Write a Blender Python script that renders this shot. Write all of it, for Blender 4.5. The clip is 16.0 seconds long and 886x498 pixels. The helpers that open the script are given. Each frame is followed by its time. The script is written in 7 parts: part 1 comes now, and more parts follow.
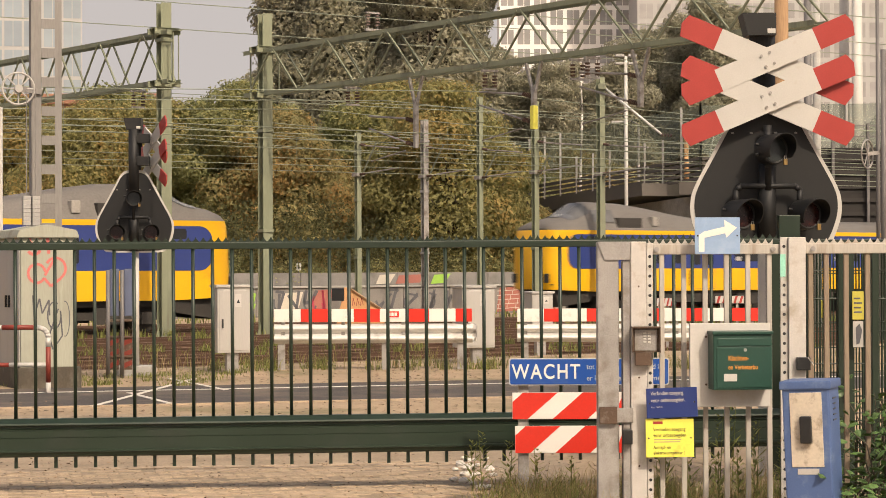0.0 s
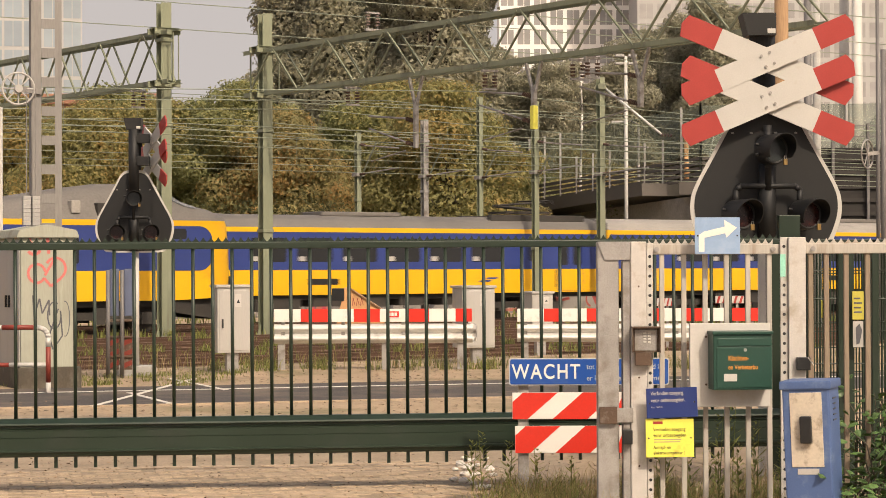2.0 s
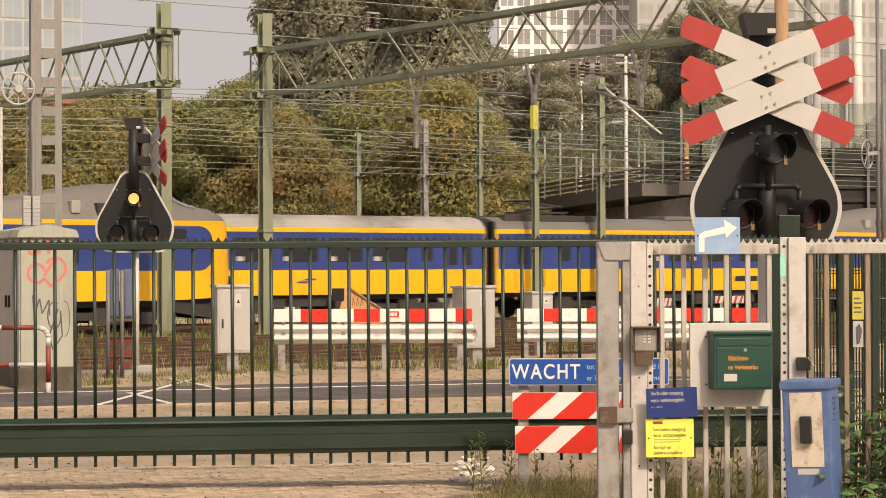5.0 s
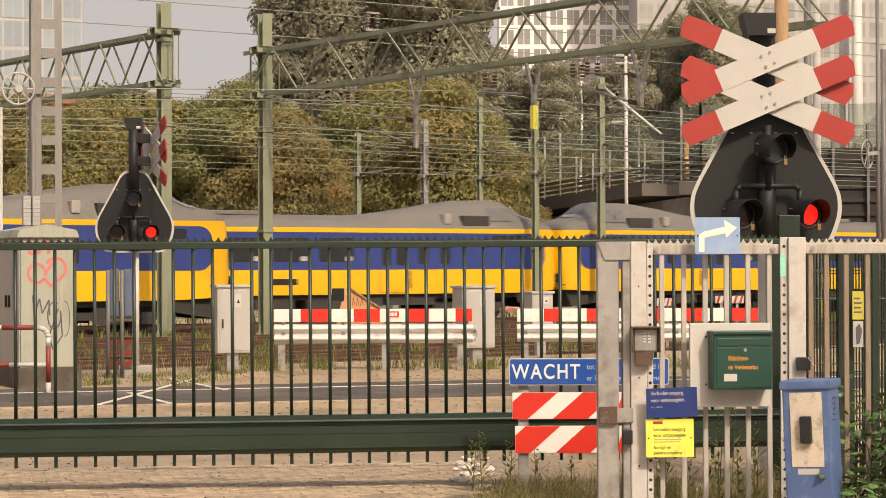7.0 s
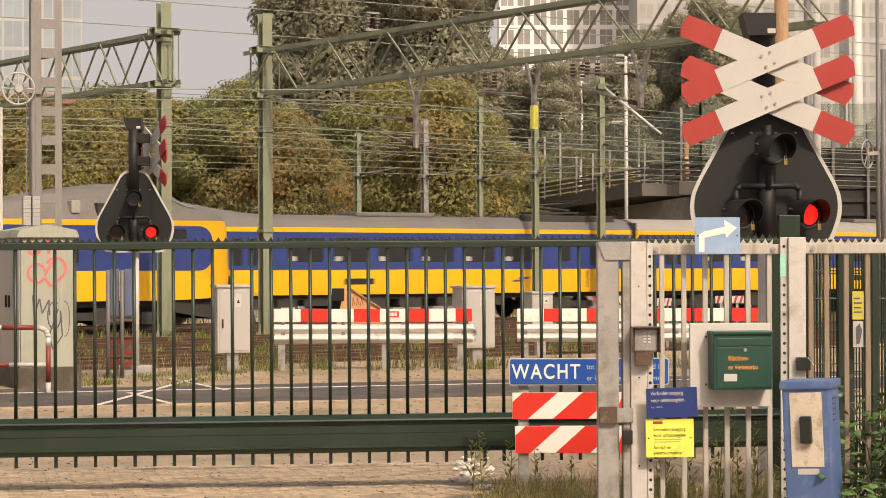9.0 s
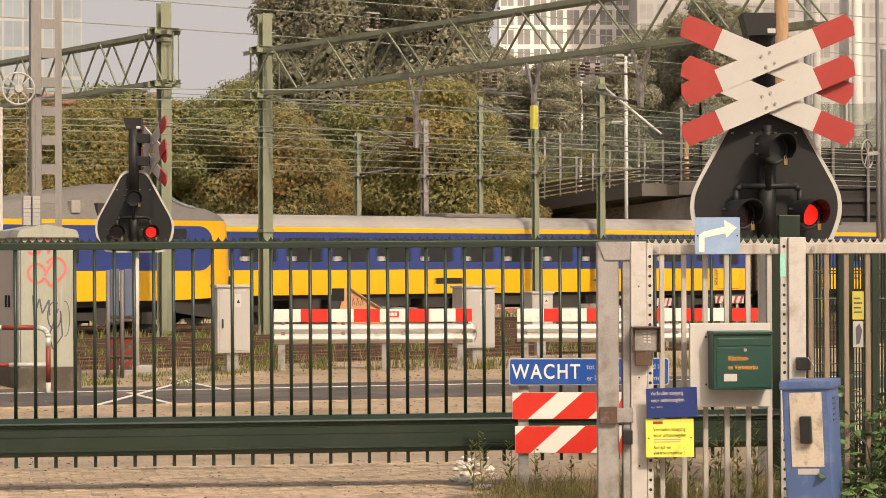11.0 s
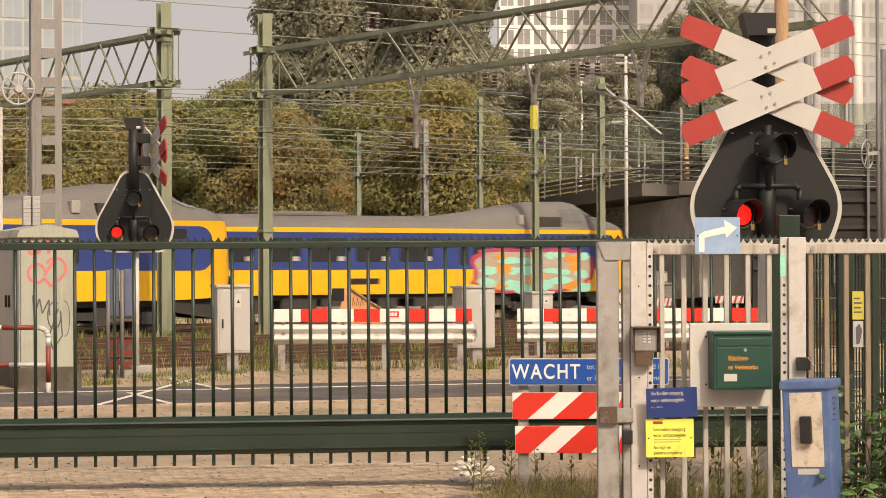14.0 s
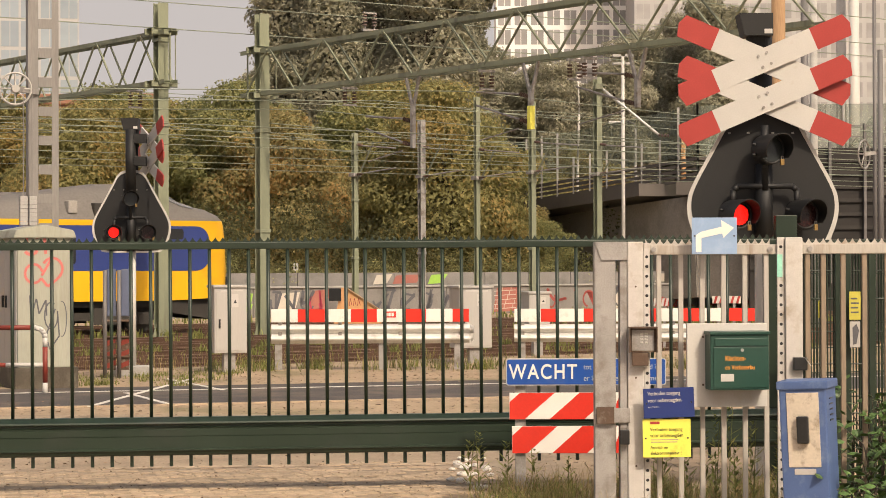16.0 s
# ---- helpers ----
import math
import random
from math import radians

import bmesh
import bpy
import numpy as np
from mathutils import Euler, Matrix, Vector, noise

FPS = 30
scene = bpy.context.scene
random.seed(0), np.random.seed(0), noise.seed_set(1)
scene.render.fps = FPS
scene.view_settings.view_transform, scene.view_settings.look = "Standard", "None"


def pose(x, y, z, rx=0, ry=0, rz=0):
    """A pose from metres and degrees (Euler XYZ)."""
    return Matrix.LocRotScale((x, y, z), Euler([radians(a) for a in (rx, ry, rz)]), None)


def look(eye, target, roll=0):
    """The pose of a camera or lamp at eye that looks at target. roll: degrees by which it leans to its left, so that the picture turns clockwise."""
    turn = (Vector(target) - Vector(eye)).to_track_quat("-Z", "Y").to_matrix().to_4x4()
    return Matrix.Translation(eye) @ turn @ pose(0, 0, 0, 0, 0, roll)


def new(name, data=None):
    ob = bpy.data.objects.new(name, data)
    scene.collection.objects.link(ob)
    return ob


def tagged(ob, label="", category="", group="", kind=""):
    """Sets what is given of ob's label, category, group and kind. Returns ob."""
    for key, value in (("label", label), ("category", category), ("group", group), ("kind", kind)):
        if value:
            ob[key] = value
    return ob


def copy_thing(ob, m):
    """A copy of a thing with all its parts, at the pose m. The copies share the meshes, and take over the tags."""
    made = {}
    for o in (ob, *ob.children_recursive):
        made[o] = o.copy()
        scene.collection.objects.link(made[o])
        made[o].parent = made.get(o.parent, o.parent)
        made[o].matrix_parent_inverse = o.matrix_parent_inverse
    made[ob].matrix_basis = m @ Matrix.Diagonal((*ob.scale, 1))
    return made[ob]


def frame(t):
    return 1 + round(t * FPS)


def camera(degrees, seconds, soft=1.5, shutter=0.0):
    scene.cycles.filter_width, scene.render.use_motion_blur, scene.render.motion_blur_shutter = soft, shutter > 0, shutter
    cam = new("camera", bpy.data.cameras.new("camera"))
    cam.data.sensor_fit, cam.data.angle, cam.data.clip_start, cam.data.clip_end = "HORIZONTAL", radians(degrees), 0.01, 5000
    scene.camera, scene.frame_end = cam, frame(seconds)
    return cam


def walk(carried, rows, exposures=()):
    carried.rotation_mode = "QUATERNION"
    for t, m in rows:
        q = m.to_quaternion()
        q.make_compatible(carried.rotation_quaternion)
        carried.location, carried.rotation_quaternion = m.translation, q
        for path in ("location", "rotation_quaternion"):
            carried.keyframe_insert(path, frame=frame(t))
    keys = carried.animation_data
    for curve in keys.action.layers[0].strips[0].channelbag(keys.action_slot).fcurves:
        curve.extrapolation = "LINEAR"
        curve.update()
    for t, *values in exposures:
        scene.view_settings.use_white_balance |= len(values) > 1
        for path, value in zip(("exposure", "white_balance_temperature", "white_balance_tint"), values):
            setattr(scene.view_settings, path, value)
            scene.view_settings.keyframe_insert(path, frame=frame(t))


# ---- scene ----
# ---------------------------------------------------------------- camera
cam = camera(22.7329, 16.0, 0.9, 0.5)
EYE = (0.0, 0.0, 1.75)
PITCH = 90.4936
LEAN = 0.2


def view(turn, lift=0.0):
    return pose(*EYE, 0, 0, turn) @ pose(0, 0, 0, PITCH + lift) @ pose(0, 0, 0, 0, 0, -LEAN)


walk(cam, [(0.0, view(0)), (14.5, view(0)), (15.0, view(-0.02, 0.015)), (15.5, view(-0.062, 0.012)),
           (16.0, view(-0.078, 0.004))],
     [(0.0, 0.02, 7050, 12), (16.0, 0.02, 7050, 12)])

# ---------------------------------------------------------------- light
SUN_ELEVATION, SUN_TURN = 42.0, 151.0   # degrees; the turn is clockwise from +y, the way the camera looks
world = bpy.data.worlds.new("hazy_sky")
scene.world = world
world.use_nodes = True
wn = world.node_tree.nodes
sky = wn.new("ShaderNodeTexSky")
sky.sky_type = "NISHITA"
sky.sun_disc = False
sky.sun_elevation = radians(SUN_ELEVATION)
sky.sun_rotation = radians(SUN_TURN)
sky.air_density, sky.dust_density, sky.ozone_density = 1.0, 7.0, 0.3
world.node_tree.links.new(sky.outputs[0], wn["Background"].inputs[0])
wn["Background"].inputs[1].default_value = 0.15
sun = new("sun", bpy.data.lights.new("sun", "SUN"))
sun.data.energy, sun.data.angle, sun.data.color = 2.7, radians(2.0), (1.0, 0.9, 0.76)
a, e = radians(SUN_TURN), radians(SUN_ELEVATION)
sun.matrix_world = look((40 * math.sin(a) * math.cos(e), 40 * math.cos(a) * math.cos(e), 40 * math.sin(e)), (0, 0, 0))


# ---------------------------------------------------------------- materials
def material(name, color, rough=0.6, metal=0.0, vary=0.15, scale=6.0, bump=0.0, grain=60.0, stain=None, stain_amount=0.0,
             stain_scale=1.5, per_object=0.0, streak=False, island=0.0):
    """A surface with variation at two scales, an optional stain colour in patches, and fine relief."""
    m = bpy.data.materials.new(name)
    m.use_nodes = True
    n, l = m.node_tree.nodes, m.node_tree.links
    b = n["Principled BSDF"]
    co = n.new("ShaderNodeTexCoord")
    mp = n.new("ShaderNodeMapping")
    l.new(co.outputs["Object"], mp.inputs[0])
    if streak:
        mp.inputs["Scale"].default_value = (1, 1, 0.12)
    big = n.new("ShaderNodeTexNoise")
    big.inputs["Scale"].default_value, big.inputs["Detail"].default_value = scale, 5
    fine = n.new("ShaderNodeTexNoise")
    fine.inputs["Scale"].default_value, fine.inputs["Detail"].default_value = grain, 3
    l.new(mp.outputs[0], big.inputs[0]), l.new(mp.outputs[0], fine.inputs[0])
    add = n.new("ShaderNodeMath")
    add.operation = "ADD"
    l.new(big.outputs[0], add.inputs[0]), l.new(fine.outputs[0], add.inputs[1])
    span = n.new("ShaderNodeMapRange")
    span.inputs[1].default_value, span.inputs[2].default_value = 0.6, 1.4
    span.inputs[3].default_value, span.inputs[4].default_value = 1 - vary, 1 + vary
    l.new(add.outputs[0], span.inputs[0])
    value = span.outputs[0]
    if per_object or island:
        src = n.new("ShaderNodeObjectInfo" if per_object else "ShaderNodeNewGeometry")
        r = n.new("ShaderNodeMapRange")
        amount = per_object or island
        r.inputs[3].default_value, r.inputs[4].default_value = 1 - amount, 1 + amount
        l.new(src.outputs["Random" if per_object else "Random Per Island"], r.inputs[0])
        mul = n.new("ShaderNodeMath")
        mul.operation = "MULTIPLY"
        l.new(value, mul.inputs[0]), l.new(r.outputs[0], mul.inputs[1])
        value = mul.outputs[0]
    tint = n.new("ShaderNodeVectorMath")
    tint.operation = "SCALE"
    tint.inputs[0].default_value = color[:3]
    l.new(value, tint.inputs["Scale"])
    out = tint.outputs[0]
    if stain:
        sp = n.new("ShaderNodeTexNoise")
        sp.inputs["Scale"].default_value, sp.inputs["Detail"].default_value = stain_scale, 7
        sp.inputs["Roughness"].default_value = 0.65
        l.new(mp.outputs[0], sp.inputs[0])
        ramp = n.new("ShaderNodeMapRange")
        ramp.inputs[1].default_value, ramp.inputs[2].default_value = 0.62 - 0.3 * stain_amount, 0.75 - 0.2 * stain_amount
        l.new(sp.outputs[0], ramp.inputs[0])
        mix = n.new("ShaderNodeMix")
        mix.data_type = "RGBA"
        l.new(ramp.outputs[0], mix.inputs[0])
        l.new(out, mix.inputs[6])
        mix.inputs[7].default_value = (*stain, 1)
        out = mix.outputs[2]
    l.new(out, b.inputs["Base Color"])
    b.inputs["Metallic"].default_value = metal
    rr = n.new("ShaderNodeMapRange")
    rr.inputs[3].default_value, rr.inputs[4].default_value = max(0.05, rough - 0.12), min(1, rough + 0.12)
    l.new(big.outputs[0], rr.inputs[0])
    l.new(rr.outputs[0], b.inputs["Roughness"])
    if bump:
        bp = n.new("ShaderNodeBump")
        bp.inputs["Strength"].default_value, bp.inputs["Distance"].default_value = 0.6, bump
        l.new(add.outputs[0], bp.inputs["Height"])
        l.new(bp.outputs[0], b.inputs["Normal"])
    return m


def glow(name, color, strength):
    m = material(name, color, 0.3)
    b = m.node_tree.nodes["Principled BSDF"]
    b.inputs["Emission Color"].default_value = (*color, 1)
    b.inputs["Emission Strength"].default_value = strength
    return m


def leaf_material(name, color, spread=0.35, turned=None, share=0.5):
    """Leaves that let light through; a second leaf colour comes in patches and leaf by leaf."""
    m = material(name, color, 0.6, 0, 0.2, 0.35, island=spread)
    n, l = m.node_tree.nodes, m.node_tree.links
    b = n["Principled BSDF"]
    b.inputs["Specular IOR Level"].default_value = 0.2
    out = b.inputs["Base Color"].links[0].from_socket
    if turned:
        co, patch = n.new("ShaderNodeTexCoord"), n.new("ShaderNodeTexNoise")
        patch.inputs["Scale"].default_value, patch.inputs["Detail"].default_value = 0.32, 3
        l.new(co.outputs["Object"], patch.inputs[0])
        geo, jitter = n.new("ShaderNodeNewGeometry"), n.new("ShaderNodeMapRange")
        jitter.inputs[3].default_value, jitter.inputs[4].default_value = -0.16, 0.16
        l.new(geo.outputs["Random Per Island"], jitter.inputs[0])
        add, cut = n.new("ShaderNodeMath"), n.new("ShaderNodeMapRange")
        l.new(patch.outputs[0], add.inputs[0]), l.new(jitter.outputs[0], add.inputs[1])
        cut.inputs[1].default_value, cut.inputs[2].default_value = 0.72 - 0.4 * share, 0.88 - 0.4 * share
        l.new(add.outputs[0], cut.inputs[0])
        tone = n.new("ShaderNodeMix")
        tone.data_type = "RGBA"
        l.new(cut.outputs[0], tone.inputs[0]), l.new(out, tone.inputs[6])
        tone.inputs[7].default_value = (*turned, 1)
        out = tone.outputs[2]
        l.new(out, b.inputs["Base Color"])
    thin = n.new("ShaderNodeBsdfTranslucent")
    l.new(out, thin.inputs[0])
    mix = n.new("ShaderNodeMixShader")
    mix.inputs[0].default_value = 0.6
    l.new(b.outputs[0], mix.inputs[1]), l.new(thin.outputs[0], mix.inputs[2])
    l.new(mix.outputs[0], n["Material Output"].inputs[0])
    return m


GATE_GREEN = material("gate_green", (0.015, 0.028, 0.016), 0.42, 0, 0.12, 3, 0.0006, 90, (0.026, 0.034, 0.025), 0.25, 2.5)
RAIL_GALV = material("dull_zinc", (0.66, 0.645, 0.61), 0.5, 0.25, 0.12, 3, 0.0006, 60, (0.40, 0.37, 0.33), 0.3, 2)
GALVANISED = material("galvanised_steel", (0.36, 0.34, 0.32), 0.55, 0.35, 0.24, 6, 0.0008, 110, (0.20, 0.17, 0.14), 0.45, 4)
OLD_GALV = material("weathered_galvanised", (0.46, 0.425, 0.375), 0.65, 0.1, 0.14, 5, 0.001, 90, (0.25, 0.165, 0.095), 0.36, 5, streak=True)
POST_GALV = material("mottled_galvanised", (0.54, 0.51, 0.47), 0.6, 0.1, 0.12, 14, 0.0008, 110, (0.40, 0.345, 0.28), 0.34, 6)
# Weathered bar colour with rust brown, darkened further for shade on the side fence.
BROWN_BAR = material("rusty_bar_with_shade", (0.27, 0.205, 0.145), 0.75, 0.05, 0.2, 6, 0.001, 90, (0.38, 0.34, 0.29), 0.35, 4, streak=True)
OLD_RED = material("old_red_paint", (0.22, 0.035, 0.022), 0.5, 0, 0.2, 5)
MOSSY = material("mossy_dark_concrete", (0.085, 0.070, 0.052), 0.95, 0, 0.3, 6, 0.004, 40, (0.13, 0.115, 0.09), 0.4, 4)
WALL_GREY = material("stained_wall_concrete", (0.225, 0.21, 0.195), 0.9, 0, 0.18, 1.0, 0.003, 20, (0.14, 0.13, 0.115), 0.4, 0.7)
RUST = material("rusty_steel", (0.105, 0.066, 0.045), 0.8, 0.1, 0.3, 8, 0.002, 120, (0.21, 0.175, 0.14), 0.35, 12)
RAIL_RUST = material("rail_rust", (0.105, 0.058, 0.036), 0.75, 0.2, 0.25, 2, 0.002, 60)
RAIL_TOP = material("worn_rail_head", (0.24, 0.17, 0.13), 0.5, 0.4, 0.15, 2)
MAST_GREEN = material("mast_green", (0.225, 0.24, 0.16), 0.6, 0, 0.14, 2, 0.001, 40, (0.12, 0.12, 0.085), 0.35, 1.2, streak=True)
BLACK = material("matt_black_paint", (0.0075, 0.0073, 0.0072), 0.6, 0, 0.25, 4, 0.0006, 70, (0.014, 0.0125, 0.011), 0.25, 4)
WHITE = material("white_paint", (0.51, 0.49, 0.455), 0.5, 0, 0.07, 4, 0.0004, 80, (0.45, 0.40, 0.33), 0.12, 3)
RED = material("red_paint", (0.37, 0.040, 0.032), 0.45, 0, 0.12, 4, 0.0004, 80)
BRIGHT_RED = material("red_reflective_film", (0.66, 0.035, 0.02), 0.35, 0, 0.08, 4)
GREY_BOX = material("light_grey_cabinet_paint", (0.42, 0.40, 0.37), 0.5, 0, 0.08, 3, 0.0006, 80, (0.27, 0.25, 0.22), 0.2, 2, streak=True)
OLD_BOX = material("green_grey_cabinet", (0.36, 0.36, 0.29), 0.7, 0, 0.12, 2.5, 0.001, 60, (0.22, 0.20, 0.15), 0.3, 1.6, streak=True)
BLUE_SIGN = material("blue_sign_film", (0.012, 0.075, 0.33), 0.35, 0, 0.06, 3, 0, 60, (0.05, 0.11, 0.33), 0.2, 3)
DARK_BLUE = material("dark_blue_sign", (0.016, 0.035, 0.16), 0.4, 0, 0.08, 4)
PALE_BLUE = material("faded_blue_sign", (0.27, 0.39, 0.58), 0.5, 0, 0.06, 9, 0, 40, (0.33, 0.44, 0.61), 0.4, 9)
YELLOW_SIGN = material("yellow_sign", (0.83, 0.77, 0.12), 0.45, 0, 0.05, 4, 0, 60, (0.60, 0.52, 0.08), 0.15, 8)
# Sign yellow darkened for the shade around the mesh gate.
SHADED_YELLOW = material("shaded_yellow_plate", (0.50, 0.44, 0.07), 0.5, 0, 0.1, 6)
BOX_BLUE = material("blue_post_paint", (0.080, 0.135, 0.295), 0.5, 0, 0.1, 4, 0.0005, 90, (0.17, 0.24, 0.38), 0.35, 5)
MAIL_GREEN = material("green_letter_box_paint", (0.014, 0.056, 0.040), 0.4, 0, 0.1, 3, 0.0004, 80)
DIRTY_PLATE = material("dirty_cream_plate", (0.62, 0.54, 0.43), 0.6, 0, 0.12, 6, 0, 60, (0.28, 0.21, 0.14), 0.35, 9)
PLASTIC = material("black_plastic", (0.02, 0.02, 0.02), 0.35, 0, 0.2, 8)
TRAIN_YELLOW = material("train_yellow", (0.80, 0.43, 0.012), 0.35, 0, 0.05, 0.8, 0, 20, (0.62, 0.33, 0.02), 0.15, 0.8)
TRAIN_BLUE = material("train_blue", (0.030, 0.050, 0.20), 0.35, 0, 0.08, 0.8, 0, 20)
TRAIN_ROOF = material("dusty_train_roof", (0.31, 0.285, 0.255), 0.65, 0, 0.2, 0.6, 0.002, 14, (0.16, 0.143, 0.125), 0.4, 0.35)
TRAIN_ROOF_DARK = material("sooty_train_roof", (0.15, 0.136, 0.122), 0.7, 0, 0.2, 0.6, 0.002, 14, (0.16, 0.15, 0.135), 0.25, 0.5)
TRAIN_GLASS = material("train_window_glass", (0.020, 0.021, 0.022), 0.12, 0, 0.3, 1.5)
UNDERFRAME = material("sooty_underframe", (0.040, 0.035, 0.030), 0.8, 0, 0.3, 3, 0.002, 40)
BALLAST = material("brown_ballast", (0.17, 0.13, 0.095), 0.95, 0, 0.45, 2.5, 0.05, 14, (0.10, 0.10, 0.05), 0.35, 0.4)
SLEEPER = material("concrete_sleeper", (0.22, 0.19, 0.16), 0.9, 0, 0.2, 4, 0.003, 60)
ASPHALT = material("worn_asphalt", (0.070, 0.060, 0.054), 0.98, 0, 0.25, 1.2, 0.006, 45, (0.145, 0.112, 0.085), 0.5, 0.7)
PAVER_PIECE = material("sandy_paver_piece", (0.46, 0.345, 0.23), 0.9, 0, 0.35, 6, 0.005, 60, (0.30, 0.23, 0.16), 0.5, 5, per_object=0.14)
PAVER = material("sandy_brick_paver", (0.43, 0.325, 0.225), 0.9, 0, 0.2, 3, 0.004, 70, (0.29, 0.225, 0.16), 0.4, 4, island=0.13)
JOINT = material("sandy_joint", (0.31, 0.235, 0.16), 1.0, 0, 0.4, 2.0, 0.01, 30, (0.36, 0.29, 0.2), 0.35, 0.8)
EARTH = material("dry_earth", (0.36, 0.265, 0.17), 1.0, 0, 0.3, 0.8, 0.02, 12, (0.20, 0.17, 0.085), 0.35, 0.5)
ROAD_WHITE = material("worn_road_paint", (0.66, 0.62, 0.55), 0.8, 0, 0.15, 8, 0, 60, (0.25, 0.22, 0.2), 0.25, 5)
WOOD = material("weathered_pole_wood", (0.33, 0.20, 0.105), 0.85, 0, 0.25, 5, 0.004, 70, streak=True)
ORANGE_WOOD = material("orange_painted_wood", (0.62, 0.33, 0.15), 0.8, 0, 0.15, 4, 0.002, 50)
CONCRETE = material("grey_concrete", (0.40, 0.385, 0.36), 0.9, 0, 0.15, 1.0, 0.003, 20, (0.27, 0.25, 0.22), 0.4, 0.5)
# Near black: the shade below the viaduct is put into this colour.
BRIDGE_DARK = material("shaded_bridge_sheet", (0.030, 0.026, 0.023), 0.85, 0, 0.2, 0.8)
DARK_DECK = material("dark_viaduct_deck", (0.12, 0.105, 0.092), 0.85, 0, 0.2, 0.8)
WIRE = material("weathered_copper_wire", (0.27, 0.30, 0.225), 0.5, 0.3, 0.2, 2)
INSULATOR = material("brown_porcelain", (0.10, 0.06, 0.045), 0.35, 0, 0.2, 8)
BARK = material("tree_bark", (0.10, 0.08, 0.06), 0.95, 0, 0.3, 3, 0.02, 20)
# Tree leaf colours are raised to stand in for distance haze; poplars greyed too.
LEAF = [leaf_material("leaf_deep_green", (0.32, 0.325, 0.15), 0.28, (0.40, 0.35, 0.14), 0.40),
        leaf_material("leaf_olive", (0.36, 0.335, 0.145), 0.28, (0.47, 0.35, 0.14), 0.48),
        leaf_material("leaf_autumn", (0.37, 0.33, 0.155), 0.28, (0.46, 0.31, 0.13), 0.55),
        leaf_material("leaf_poplar_hazed", (0.43, 0.41, 0.305), 0.15), leaf_material("leaf_dark_poplar_hazed", (0.38, 0.365, 0.265), 0.15),
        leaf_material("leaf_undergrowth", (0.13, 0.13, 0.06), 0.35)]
GRASS = leaf_material("grass_blade", (0.25, 0.265, 0.09), 0.5)
DRY_GRASS = leaf_material("dry_grass_blade", (0.38, 0.30, 0.15), 0.4)
BRAMBLE = leaf_material("bramble_leaf", (0.055, 0.11, 0.03), 0.4)
FACADE_WHITE = material("white_facade", (0.83, 0.81, 0.78), 0.7, 0, 0.05, 0.05, 0, 1)
FACADE_PALE = material("pale_grey_facade", (0.40, 0.39, 0.38), 0.7, 0, 0.06, 0.05, 0, 1)
FILM_WHITE = material("white_reflective_film", (0.78, 0.75, 0.69), 0.4, 0, 0.05, 4, 0, 80, (0.55, 0.50, 0.43), 0.1, 3)
# Far window colour is lifted; distance haze is put into it.
FACADE_GLASS = material("far_glass_with_haze", (0.31, 0.30, 0.29), 0.3, 0, 0.15, 0.08, 0, 0.5, per_object=0.12)
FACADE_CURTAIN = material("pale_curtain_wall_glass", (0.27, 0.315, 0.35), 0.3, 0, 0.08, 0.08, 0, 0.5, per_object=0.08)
FACADE_BRICK = material("red_brick_facade", (0.33, 0.17, 0.11), 0.9, 0, 0.15, 0.5, 0, 4)
GRAFFITI_PINK = material("pink_spray_paint", (0.62, 0.17, 0.15), 0.7)
GRAFFITI_DARK = material("dark_spray_paint", (0.10, 0.10, 0.11), 0.7)
GRAFFITI_RED = material("dark_red_spray_paint", (0.30, 0.06, 0.05), 0.8)
GRAFFITI_MINT = material("mint_spray_paint", (0.30, 0.66, 0.52), 0.5)
GRAFFITI_MAGENTA = material("magenta_spray_paint", (0.42, 0.05, 0.09), 0.5)
GRAFFITI_GREY = material("beige_spray_paint", (0.42, 0.33, 0.25), 0.5)
GRAFFITI_ORANGE = material("orange_spray_paint", (0.68, 0.28, 0.04), 0.5)
GRAFFITI_LIME = material("lime_spray_paint", (0.30, 0.52, 0.08), 0.7)
DULL_GREY = material("dull_grey_steel", (0.235, 0.22, 0.205), 0.6, 0.15, 0.15, 2, 0.001, 40, (0.15, 0.135, 0.12), 0.3, 1.5, streak=True)
RUSTY_GREY = material("dark_grey_steel", (0.16, 0.15, 0.145), 0.6, 0.2, 0.2, 2)
# The base grey stands in for sky mirrored in the cab glass.
WINDSCREEN = material("windscreen_reflection_grey", (0.15, 0.147, 0.142), 0.12, 0, 0.2, 0.8)
LAMP_RED = glow("lit_red_lens", (1.0, 0.016, 0.010), 1.15)
LAMP_RED_BASE = glow("lit_red_lens_base", (0.75, 0.012, 0.008), 0.6)
LAMP_WHITE = glow("lit_yellowish_lens", (1.0, 0.62, 0.22), 0.75)
LENS_RED = material("dark_red_lens", (0.022, 0.004, 0.003), 0.25, 0, 0.2, 40)
BRASS = material("tarnished_brass", (0.42, 0.27, 0.10), 0.4, 0.6, 0.15, 20)
LENS_DARK = material("dark_clear_lens", (0.025, 0.03, 0.03), 0.2, 0, 0.2, 40)


# ---------------------------------------------------------------- mesh tools
def part(name, bm, mat, parent=None, label="", smooth=False, at=None):
    """Links a bmesh as one mesh object, under a thing or a part where one is given."""
    me = bpy.data.meshes.new(name)
    bm.normal_update()
    bm.to_mesh(me)
    bm.free()
    for m in (mat if isinstance(mat, (list, tuple)) else [mat]):
        me.materials.append(m)
    if smooth:
        me.shade_smooth()
    ob = new(name, me)
    if parent:
        ob.parent = parent
    if at is not None:
        ob.matrix_basis = at
    return tagged(ob, label)


